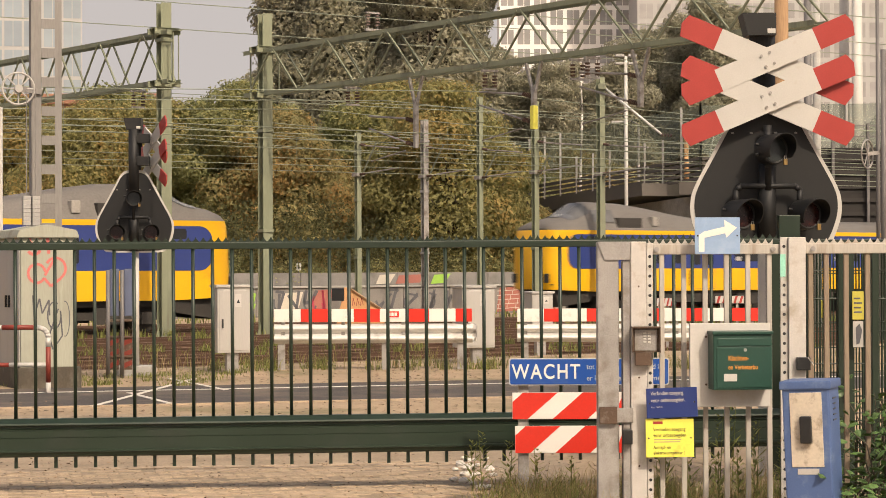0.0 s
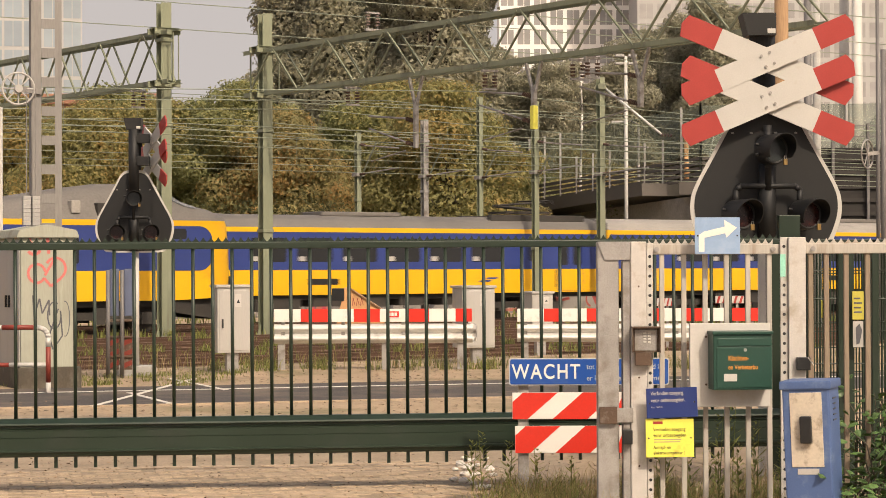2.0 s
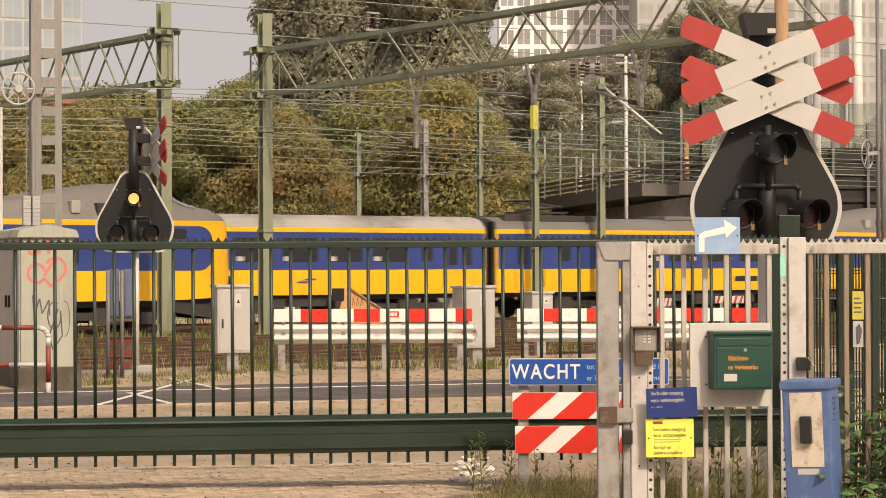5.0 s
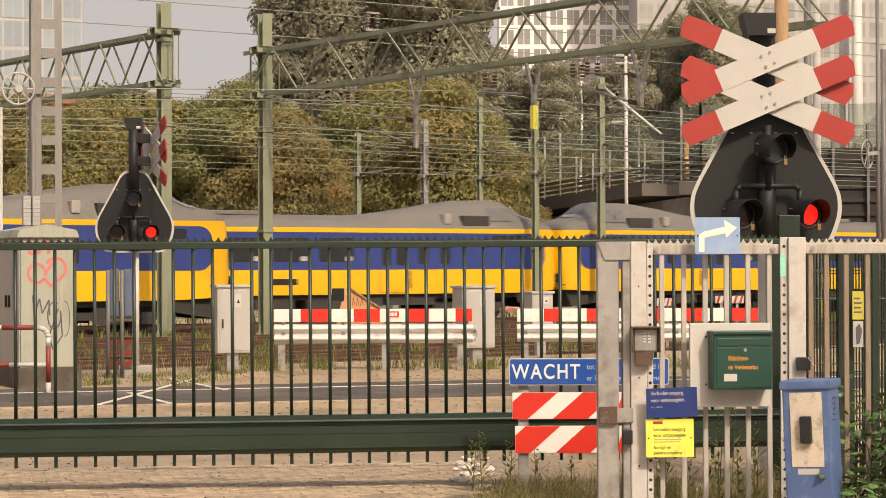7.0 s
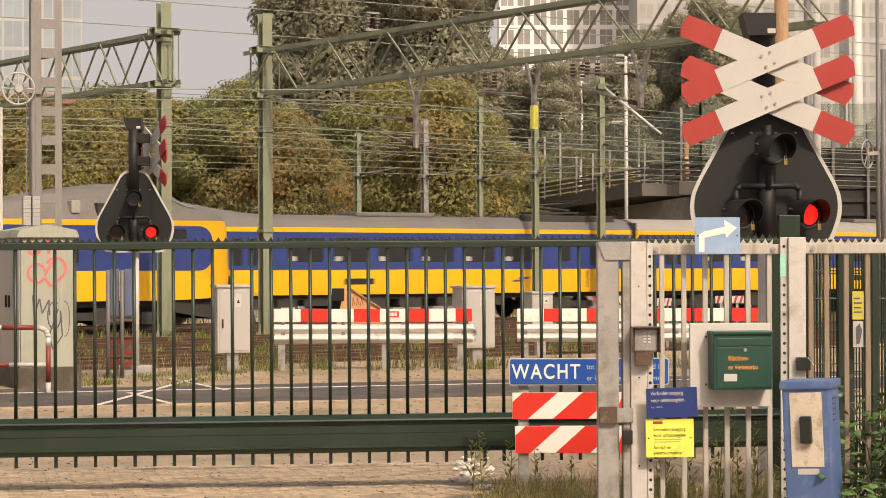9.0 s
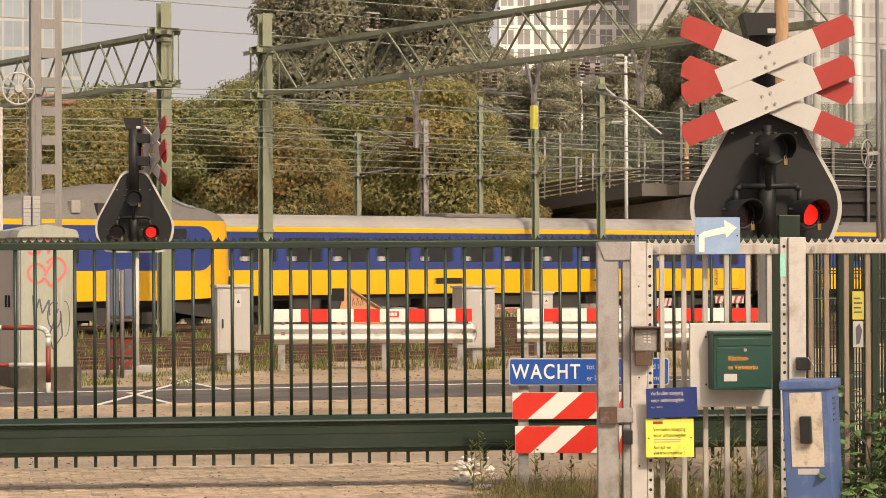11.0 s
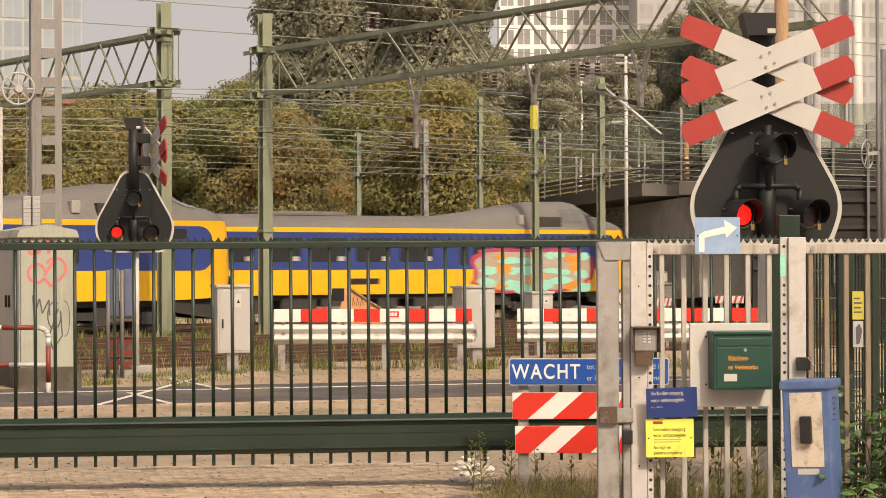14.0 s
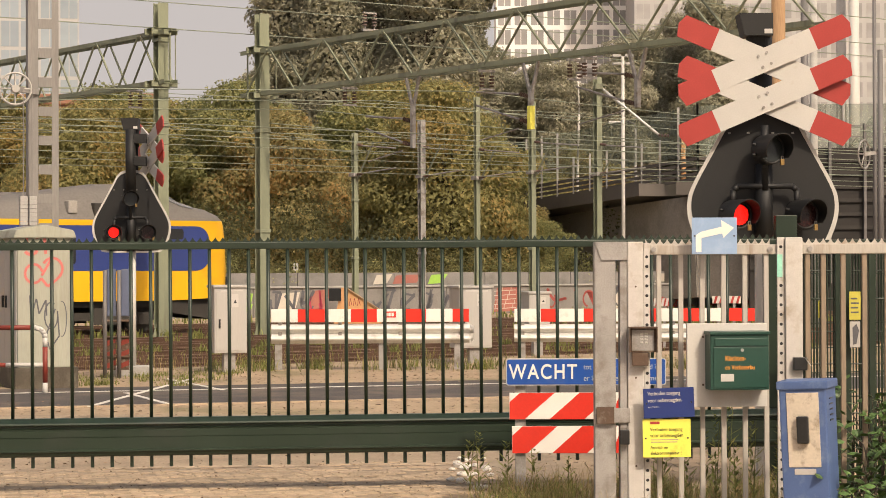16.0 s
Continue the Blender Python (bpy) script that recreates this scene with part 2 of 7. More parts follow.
def thing(name, label, category, m=None, group="", kind=""):
    ob = new(name)
    ob.empty_display_size = 0.2
    if m is not None:
        ob.matrix_basis = m
    return tagged(ob, label, category, group, kind)


def whole(name, bm, mat, label, category, m=None, group="", kind="", smooth=False):
    ob = part(name, bm, mat, None, label, smooth, m)
    return tagged(ob, label, category, group, kind)


def box(bm, x0, x1, y0, y1, z0, z1, mi=0):
    v = [bm.verts.new(p) for p in ((x0, y0, z0), (x1, y0, z0), (x1, y1, z0), (x0, y1, z0),
                                   (x0, y0, z1), (x1, y0, z1), (x1, y1, z1), (x0, y1, z1))]
    for q in ((0, 3, 2, 1), (4, 5, 6, 7), (0, 1, 5, 4), (1, 2, 6, 5), (2, 3, 7, 6), (3, 0, 4, 7)):
        bm.faces.new([v[i] for i in q]).material_index = mi
    return bm


def bevelled(*dims, r=0.006, seg=2):
    bm = box(bmesh.new(), *dims)
    bmesh.ops.bevel(bm, geom=bm.edges[:], offset=r, segments=seg, affect="EDGES", profile=0.6)
    return bm


def tube(bm, p, q, r, seg=8, r2=None, caps=True, mi=0):
    p, q = Vector(p), Vector(q)
    m = (q - p).to_track_quat("Z", "Y").to_matrix()
    r2 = r if r2 is None else r2
    a, b = [], []
    for i in range(seg):
        t = 2 * math.pi * i / seg
        d = m @ Vector((math.cos(t), math.sin(t), 0))
        a.append(bm.verts.new(p + d * r)), b.append(bm.verts.new(q + d * r2))
    for i in range(seg):
        j = (i + 1) % seg
        bm.faces.new((a[i], a[j], b[j], b[i])).material_index = mi
    if caps:
        bm.faces.new(a[::-1]).material_index = mi
        bm.faces.new(b).material_index = mi
    return bm


def beam(bm, p, q, w, h, up=(0, 0, 1), mi=0):
    """A straight bar of w by h from p to q."""
    p, q = Vector(p), Vector(q)
    d = (q - p).normalized()
    s = d.cross(Vector(up))
    s = s.normalized() if s.length > 1e-6 else Vector((1, 0, 0))
    u = s.cross(d)
    v = [bm.verts.new(c + s * (w / 2 * i) + u * (h / 2 * j)) for c in (p, q) for i, j in ((-1, -1), (1, -1), (1, 1), (-1, 1))]
    for f in ((0, 1, 2, 3), (7, 6, 5, 4), (0, 4, 5, 1), (1, 5, 6, 2), (2, 6, 7, 3), (3, 7, 4, 0)):
        bm.faces.new([v[i] for i in f]).material_index = mi
    return bm


def bent(bm, pts, r, seg=8):
    for p, q in zip(pts, pts[1:]):
        tube(bm, p, q, r, seg)
    for p in pts[1:-1]:
        bmesh.ops.create_icosphere(bm, subdivisions=1, radius=r * 1.03, matrix=Matrix.Translation(p))
    return bm


def polytube(bm, pts, r, seg=6):
    """One continuous round wire through the points."""
    pts = [Vector(v) for v in pts]
    rings = []
    for i, c in enumerate(pts):
        d = (pts[min(i + 1, len(pts) - 1)] - pts[max(i - 1, 0)]).normalized()
        a = d.cross(Vector((0, 0, 1)))
        a = a.normalized() if a.length > 1e-4 else Vector((1, 0, 0))
        b = d.cross(a)
        rings.append([c + a * (r * math.cos(2 * math.pi * k / seg)) + b * (r * math.sin(2 * math.pi * k / seg)) for k in range(seg)])
    loft(bm, rings, True)
    return bm


def prism(bm, outline, y0, y1, mi=0):
    """A flat shape, given by (x, z) points counter-clockwise as seen from the front (-y), with depth from y0 to y1."""
    f = [bm.verts.new((x, y0, z)) for x, z in outline]
    b = [bm.verts.new((x, y1, z)) for x, z in outline]
    bm.faces.new(f).material_index = mi
    bm.faces.new(b[::-1]).material_index = mi
    k = len(f)
    for i in range(k):
        j = (i + 1) % k
        bm.faces.new((f[j], f[i], b[i], b[j])).material_index = mi
    return bm


def loft(bm, sections, close=False, mi=0):
    rows = [[bm.verts.new(p) for p in s] for s in sections]
    for a, b in zip(rows, rows[1:]):
        for i in range(len(a) - 1 + close):
            j = (i + 1) % len(a)
            bm.faces.new((a[i], a[j], b[j], b[i])).material_index = mi
    return rows


def lettering(text, size, mat, parent, x, y, z, name="lettering", stretch=1.0, bold=0.0, turn=0.0, space=1.0):
    """Words as a thin mesh that faces -y; x and z give the lower left corner."""
    cu = bpy.data.curves.new(name, "FONT")
    cu.body, cu.size, cu.extrude, cu.offset, cu.space_character = text, size, 0.0006, bold, space
    tmp = new(name, cu)
    bpy.context.view_layer.update()
    me = bpy.data.meshes.new_from_object(tmp.evaluated_get(bpy.context.evaluated_depsgraph_get()))
    bpy.data.objects.remove(tmp)
    me.materials.clear()
    me.materials.append(mat)
    ob = new(name, me)
    ob.parent = parent
    ob.matrix_basis = pose(x, y, z, 90, turn, 0) @ Matrix.Diagonal((stretch, 1, 1, 1))
    return ob


def disc(bm, x, y, z, r, depth=0.004, seg=24):
    return tube(bm, (x, y, z), (x, y - depth, z), r, seg)


# Along the railway: s runs with the tracks (away and to the right), q across them.
TRACK_TURN = 35.7
RAIL_Z = -0.2
TX, TY = math.cos(radians(TRACK_TURN)), math.sin(radians(TRACK_TURN))


def rail_pose(s, q, z=0.0, turn=0.0):
    return pose(s * TX - q * TY, s * TY + q * TX, z, 0, 0, TRACK_TURN + turn)


# ---------------------------------------------------------------- ground and railway
def ground_sheet():
    bm = bmesh.new()
    across = [(-1500, 0.0), (20, 0.0), (34.6, 0.0), (37.6, -0.44), (73, -0.44), (76, -0.30), (140, -0.3), (3000, -0.3)]
    rows = []
    for s in (-3000, -200, -60, -20, 0, 20, 40, 60, 90, 150, 400, 3000):
        rows.append([rail_pose(s, q, z).translation for q, z in across])
    loft(bm, rows)
    bmesh.ops.reverse_faces(bm, faces=bm.faces[:])
    whole("ground", bm, EARTH, "dry brown earth with sparse weeds", "ground", kind="structure")


def ballast_bed():
    bm = bmesh.new()
    s0, s1 = -70, 190
    prof = [(37.4, -0.46), (38.0, -0.35), (71.0, -0.35), (72.2, -0.5)]
    loft(bm, [[rail_pose(s, q, z).translation for q, z in prof] for s in np.linspace(s0, s1, 40)])
    bmesh.ops.reverse_faces(bm, faces=bm.faces[:])
    whole("ballast", bm, BALLAST, "brown rust-stained ballast with weeds", "ballast", kind="structure")


def railway_track(q, s0=-60.0, s1=150.0):
    t = thing("railway_track", "rusty railway track on concrete sleepers in brown ballast", "railway track",
              rail_pose(0, q, 0), "railway tracks")
    for side in (-0.7525, 0.7525):
        bm = bmesh.new()
        box(bm, s0, s1, side - 0.07, side + 0.07, RAIL_Z - 0.165, RAIL_Z - 0.14)
        box(bm, s0, s1, side - 0.012, side + 0.012, RAIL_Z - 0.14, RAIL_Z - 0.035)
        box(bm, s0, s1, side - 0.034, side + 0.034, RAIL_Z - 0.035, RAIL_Z - 0.003)
        rail = part("rail", bm, RAIL_RUST, t)
        bm = box(bmesh.new(), s0, s1, side - 0.027, side + 0.027, RAIL_Z - 0.003, RAIL_Z)
        part("rail_head", bm, RAIL_TOP, rail, "worn rail head")
    bm = bmesh.new()
    for i in range(int((s1 - s0) / 0.6)):
        x = s0 + 0.3 + i * 0.6
        box(bm, x - 0.12, x + 0.12, -1.25, 1.25, RAIL_Z - 0.30, RAIL_Z - 0.145)
    tagged(part("sleeper", bm, SLEEPER, t), kind="stuff")


TRACKS = (39.6, 43.4, 47.4, 51.4, 55.4, 60.3, 64.25, 68.2)


GATE_AT, GATE_TURN = (0.0, 17.5), 5.25


# ---------------------------------------------------------------- catenary masts and portals
def mast_parts(t, height, w=0.30, z0=-0.3, mat=None):
    """A rolled H section with base plate, gussets and clamp bands."""
    mat = mat or MAST_GREEN
    d = w * 0.42
    for y in (-d, d):
        part("flange", bevelled(-w / 2, w / 2, y - 0.010, y + 0.010, z0, height, r=0.004, seg=1), mat, t)
    part("web", box(bmesh.new(), -0.012, 0.012, -d + 0.011, d - 0.011, z0, height - 0.02), mat, t)
    for z in (height * 0.30, height * 0.62, height * 0.88):
        part("clamp_band", bevelled(-w / 2 - 0.02, w / 2 + 0.02, -w / 2 - 0.02, w / 2 + 0.02, z, z + 0.10, r=0.006, seg=1), mat, t)
    part("base_plate", bevelled(-w * 0.9, w * 0.9, -w * 0.9, w * 0.9, z0 - 0.1, z0 + 0.05, r=0.01), CONCRETE, t)
    for side in (-1, 1):
        bm = prism(bmesh.new(), [(side * w / 2, z0 + 0.05), (side * (w / 2 + 0.14), z0 + 0.05), (side * w / 2, z0 + 0.45)][::side], -0.01, 0.01)
        part("gusset", bm, mat, t)


def mast(s, q, height, w=0.30, label="olive-green painted steel catenary mast beside the track", mat=None, turn=0.0):
    t = thing("catenary_mast", label, "catenary mast", rail_pose(s, q, 0, turn), "catenary masts")
    mast_parts(t, height, w, mat=mat)
    return t


def truss(s, q0, q1, z0, z1, panel=2.95):
    """A lattice girder across the tracks, from q0 (its outer end) towards q1."""
    n = max(2, round(abs(q1 - q0) / panel))
    step = (q1 - q0) / n
    t = thing("portal_girder", "olive-green steel lattice girder carrying the catenary across tracks", "portal girder",
              rail_pose(s, q0, 0), "portal girders")
    end = q1 - q0
    for x in (-0.22, 0.22):
        for z, nm in ((z0, "bottom_chord"), (z1, "top_chord")):
            bm = bmesh.new()
            beam(bm, (x, 0, z), (x, end, z), 0.012, 0.13)
            sg = -1 if x > 0 else 1
            beam(bm, (x + sg * 0.05, 0, z + (0.06 if z == z1 else -0.06)), (x + sg * 0.05, end, z + (0.06 if z == z1 else -0.06)), 0.10, 0.012)
            part(nm, bm, MAST_GREEN, t)
        for i in range(n):
            y = i * step
            ya, yb = (y + 0.1 * step, y + 0.52 * step)
            part("diagonal", beam(bmesh.new(), (x, ya, z0), (x, yb, z1), 0.042, 0.05, (1, 0, 0)), MAST_GREEN, t)
            part("diagonal", beam(bmesh.new(), (x, yb + 0.05 * step, z1), (x, y + 1.02 * step, z0), 0.042, 0.05, (1, 0, 0)), MAST_GREEN, t)
    for i in range(n + 1):
        for z in (z0 - 0.05, z1 + 0.05):
            part("cross_tie", beam(bmesh.new(), (-0.26, i * step, z), (0.26, i * step, z), 0.08, 0.012), MAST_GREEN, t)
    part("end_post", beam(bmesh.new(), (0, 0.05 * step / abs(step), z0), (0, 0.05 * step / abs(step), z1), 0.04, 0.04, (1, 0, 0)), MAST_GREEN, t)
    return t


def portal_bracket(s, q, zs):
    """Channel clamps that hold the girder's chords to the mast."""
    t = thing("portal_bracket", "olive-green steel clamps joining girder and mast", "bracket", rail_pose(s, q, 0), "portal brackets")
    for z in zs:
        for y in (-0.22, 0.22):
            part("clamp_channel", bevelled(-0.42, 0.42, y - 0.03, y + 0.03, z - 0.09, z + 0.09, r=0.008, seg=1), MAST_GREEN, t)
        part("clamp_plate", bevelled(-0.36, 0.36, -0.30, 0.30, z + 0.091, z + 0.105, r=0.004, seg=1), MAST_GREEN, t)
    for y in (-0.19, 0.19):
        part("tie_rod", tube(bmesh.new(), (0.38, y, zs[0]), (0.38, y, zs[1]), 0.018, 8), MAST_GREEN, t)


MAST_R_S, MAST_L_S, MAST_Q = 34.5593, 31.1036, 57.3
portal_bracket(MAST_R_S, MAST_Q, (6.98, 8.36))
portal_bracket(MAST_L_S, MAST_Q, (7.17, 8.71))
mast(MAST_R_S, MAST_Q, 9.4652, 0.34)
truss(MAST_R_S, MAST_Q + 0.9, 34.0, 7.0327, 8.3173)
mast(MAST_L_S, MAST_Q, 9.5601, 0.34)
truss(MAST_L_S, MAST_Q - 0.6, 82.0, 7.217, 8.6625)
for s_, q_, h_, w_, m_ in ((47.3173, 71.5, 7.0228, 0.20, MAST_GREEN), (50.4904, 71.5, 7.6471, 0.24, GALVANISED),
                           (53.232, 71.5, 8.6698, 0.20, MAST_GREEN), (51.9189, 66.2, 8.094, 0.22, MAST_GREEN),
                           (55.1648, 66.2, 9.1778, 0.26, MAST_GREEN)):
    mast(s_, q_, h_, w_, mat=m_)


# ---------------------------------------------------------------- trains
def body_section(x, w, top, bump, n=14):
    """Roof line across the car at x: half width w at the eaves, crown height top, raised hump in the middle."""
    pts = []
    for i in range(n + 1):
        y = -w + 2 * w * i / n
        u = abs(y) / w
        z = 3.42 + (top - 3.42) * max(0.0, 1 - u ** 2.6) ** 0.6
        k = max(0.0, 1 - (abs(y) / (w * 0.86)) ** 3)
        pts.append((x, y, z + bump * k ** 0.7))
    return pts


NOSE = ((0.0, 0.92, 3.50, 0.0), (0.05, 1.10, 3.60, 0.0), (0.22, 1.25, 3.70, 0.0), (0.6, 1.355, 3.80, 0.02), (1.15, 1.395, 3.88, 0.05),
        (1.55, 1.39, 3.9, 0.16), (2.2, 1.4, 3.9, 0.60), (2.6, 1.4, 3.9, 0.66), (4.2, 1.4, 3.9, 0.62), (5.5, 1.4, 3.9, 0.46), (7.0, 1.4, 3.9, 0.22),
        (8.4, 1.4, 3.9, 0.05), (9.2, 1.4, 3.9, 0.0))


def car_shell(t, length, cab):
    """Side walls, roof and, with cab, the humped nose at x = 0."""
    stations = list(NOSE) if cab else [(0.0, 1.4, 3.9, 0.0)]
    stations += [(length, 1.4, 3.9, 0.0)]
    side = bmesh.new()
    for sg in (-1, 1):
        rows = []
        for x, w, top, bump in stations:
            lean = 0.16 * max(0, 1 - x / 0.6) if cab else 0.0
            low = 1.0 + (0.10 * max(0, 1 - x / 2.0) if cab else 0)
            rows.append([(x + lean * k, sg * w, z) for k, z in ((0.5, low), (0.05, 1.25), (0.0, 1.9), (0.15, 2.6), (0.6, 3.25), (1.0, 3.42))])
        loft(side, rows)
    for x, w in ((stations[0][0], stations[0][1]), (length, 1.4)):
        zs = [1.1 if cab and x == 0 else 1.0, 1.25, 1.9, 2.6, 3.25, 3.42]
        ln = [0.5, 0.05, 0, 0.15, 0.6, 1.0]
        cols = []
        for j in range(7):
            y = -w + 2 * w * j / 6
            out = -0.10 * (1 - (y / w) ** 2) if cab and x == 0 else 0
            cols.append([(x + out + (0.16 * k if cab and x == 0 else 0), y, z) for k, z in zip(ln, zs)])
        loft(side, cols)
    bmesh.ops.remove_doubles(side, verts=side.verts[:], dist=0.002)
    bmesh.ops.recalc_face_normals(side, faces=side.faces[:])
    body = part("body", side, TRAIN_YELLOW, t, "glossy yellow steel body side")
    for p in body.data.polygons:
        p.use_smooth = abs(p.normal.y) < 0.999
    roof = bmesh.new()
    rs = []
    for x, w, top, bump in stations:
        lean = 0.16 * max(0, 1 - x / 0.6) if cab else 0
        rs.append(body_section(x + lean, w, top, bump))
    loft(roof, rs)
    for row in (rs[0], rs[-1]):
        base = [roof.verts.new((p[0], p[1], 3.42)) for p in row]
        top = [roof.verts.new(p) for p in row]
        for i in range(len(row) - 1):
            roof.faces.new((base[i], base[i + 1], top[i + 1], top[i]))
    bmesh.ops.recalc_face_normals(roof, faces=roof.faces[:])
    part("roof", roof, TRAIN_ROOF_DARK if cab else TRAIN_ROOF, t, "sooty grey roof", True)
    return body


def rounded(x0, x1, z0, z1, r, seg=5, corners=(1, 1, 1, 1)):
    """A rounded rectangle as (x, z) points; corners from the lower left, counter-clockwise."""
    pts = []
    for k, (cx, cz, a) in enumerate(((x0 + r, z0 + r, 180), (x1 - r, z0 + r, 270), (x1 - r, z1 - r, 0), (x0 + r, z1 - r, 90))):
        if corners[k]:
            for i in range(seg + 1):
                b = radians(a + 90 * i / seg)
                pts.append((cx + r * math.cos(b), cz + r * math.sin(b)))
        else:
            pts.append(((x0, x1, x1, x0)[k], (z0, z0, z1, z1)[k]))
    return pts


def on_side(t, name, outline, mat, depth, label="", sg=-1):
    """A flat panel on the car's side that the camera sees (sg -1), standing proud by depth."""
    bm = bmesh.new()
    if sg < 0:
        prism(bm, outline, -1.4 - depth, -1.395)
    else:
        prism(bm, outline, 1.395, 1.4 + depth)
    return part(name, bm, mat, t, label)


def bogie(t, x, wheels=True):
    bm = bmesh.new()
    for sg in (-1, 1):
        box(bm, x - 1.7, x + 1.7, sg * 1.02 - 0.07, sg * 1.02 + 0.07, 0.42, 0.66)
        box(bm, x - 0.45, x + 0.45, sg * 1.12 - 0.1, sg * 1.12 + 0.1, 0.3, 0.8)
        for a in (-1.28, 1.28):
            box(bm, x + a - 0.18, x + a + 0.18, sg * 1.05 - 0.1, sg * 1.05 + 0.1, 0.30, 0.62)
    box(bm, x - 0.3, x + 0.3, -1.0, 1.0, 0.5, 0.95)
    b = part("bogie", bm, UNDERFRAME, t, "sooty bogie frame")
    for a in (-1.28, 1.28):
        bm = bmesh.new()
        for sg in (-0.7525, 0.7525):
            tube(bm, (x + a, sg - 0.065, 0.46), (x + a, sg + 0.065, 0.46), 0.46, 22)
        tube(bm, (x + a, -0.7, 0.46), (x + a, 0.7, 0.46), 0.08, 8)
        part("wheelset", bm, UNDERFRAME, b)


def rail_car(kind, label, m, cab=True, length=26.6, windows=(), doors=(), near=-1):
    t = thing("train_car", label, "train car", m, "cars of the yellow and blue trains")
    car_shell(t, length, cab)
    lo, hi = 1.9, 3.25
    x0 = 0.80 if cab else 0.10
    for sg in (-1, 1):
        on_side(t, "blue_band", rounded(x0, length - 0.05, lo, hi, 0.45, 6, (1, 0, 0, 1) if cab else (0, 0, 0, 0)), TRAIN_BLUE, 0.006, "dark blue window band", sg)
    for a, b, z0, z1 in windows:
        for sg in (-1, 1):
            w = on_side(t, "window", rounded(a, b, z0, z1, 0.10, 3), TRAIN_GLASS, 0.012, "dark tinted window", sg)
        if b - a > 1.2:
            on_side(t, "seat_back", rounded(a + 0.06, a + 0.36, z0 + 0.03, z0 + 0.2, 0.03, 2), GREY_BOX, 0.0135, "pale headrest behind the glass", near)
    for a, b in doors:
        d = on_side(t, "door", rounded(a, b, 1.06, 3.2, 0.04, 2), TRAIN_BLUE, 0.009, "two-tone sliding door", near)
        on_side(d, "door_lower_panel", rounded(a + 0.02, b - 0.02, 1.07, 1.897, 0.02, 1), TRAIN_YELLOW, 0.0115, "yellow lower panel", near)
        for k in (0, 1):
            xa = a + 0.12 + k * (b - a) / 2
            on_side(d, "door_window", rounded(xa, xa + (b - a) / 2 - 0.24, 2.05, 3.0, 0.1, 3), TRAIN_GLASS, 0.012, "dark door window", near)
        on_side(d, "handrail", rounded(a - 0.10, a - 0.05, 1.2, 1.85, 0.01, 1), PLASTIC, 0.02, "dark handrail", near)
    bm = bmesh.new()
    rng = random.Random(kind)
    x = 5.9
    while x < length - 6.5:
        w = rng.uniform(0.8, 2.2)
        box(bm, x, x + w, -1.25, 1.25, rng.uniform(0.35, 0.6), 1.0)
        x += w + rng.uniform(0.15, 0.8)
    box(bm, 0.9 if cab else 0.1, length - 0.1, -1.2, 1.2, 0.82, 1.02)
    part("underframe", bm, UNDERFRAME, t, "dark equipment boxes below the floor")
    for x in ((length,) if cab else (0.0, length)):
        sg = 1 if x else -1
        part("gangway_bellows", bevelled(min(x, x + sg * 0.165), max(x, x + sg * 0.165), -1.33, 1.33, 0.95, 3.72, r=0.02), PLASTIC, t, "black gangway bellows")
    bogie(t, 4.2 if cab else 3.4)
    bogie(t, length - 3.4)
    if cab:
        # skirt, coupler cover, headlights, cab windows up on the hump
        bm = bmesh.new()
        loft(bm, [[(0.28, -1.1, 1.08), (0.10, -0.5, 1.1), (0.06, 0, 1.1), (0.10, 0.5, 1.1), (0.28, 1.1, 1.08)],
                  [(0.6, -1.12, 0.42), (0.4, -0.5, 0.40), (0.36, 0, 0.40), (0.4, 0.5, 0.40), (0.6, 1.12, 0.42)]])
        loft(bm, [[(0.28, sg * 1.1, 1.08), (2.2, sg * 1.36, 1.0)][::1] for sg in (-1,)] + [[(0.6, -1.12, 0.42), (2.0, -1.30, 0.62)]])
        loft(bm, [[(0.28, 1.1, 1.08), (2.2, 1.36, 1.0)], [(0.6, 1.12, 0.42), (2.0, 1.30, 0.62)]])
        part("skirt", bm, UNDERFRAME, t, "dark snow plough skirt")
        for sg in (-1, 1):
            part("headlight", bevelled(-0.02, 0.22, sg * 0.98 - 0.14, sg * 0.98 + 0.14, 1.36, 1.72, r=0.03), PLASTIC, t, "dark headlight cluster")
            part("upper_headlight", bevelled(0.06, 0.24, sg * 0.93 - 0.12, sg * 0.93 + 0.12, 2.95, 3.12, r=0.03), PLASTIC, t, "dark upper light")
            part("bumper_bar", bevelled(0.10, 0.45, sg * 1.02 - 0.2, sg * 1.02 + 0.2, 1.26, 1.31, r=0.01), PLASTIC, t)
            on_side(t, "cab_window", rounded(1.7, 3.2, 2.85, 3.17, 0.08, 3), TRAIN_GLASS, 0.012, "long dark cab side window", sg)
        # windscreen on the front of the hump
        for y0, y1 in ((-1.02, -0.36), (-0.32, 0.32), (0.36, 1.02)):
            bm = bmesh.new()
            pts = []
            for (x, w, top, bump) in (NOSE[4], NOSE[5], NOSE[6]):
                row = []
                for y in np.linspace(y0, y1, 4):
                    sec = body_section(x, w, top, bump, 40)
                    z = np.interp(y, [p[1] for p in sec], [p[2] for p in sec])
                    row.append((x - 0.03, float(y), float(z) + 0.02))
                pts.append(row)
            loft(bm, pts)
            bmesh.ops.recalc_face_normals(bm, faces=bm.faces[:])
            part("windscreen", bm, WINDSCREEN, t, "dark windscreen on the raised cab")
        for sg in (-1, 1):
            bm = bmesh.new()
            pts = []
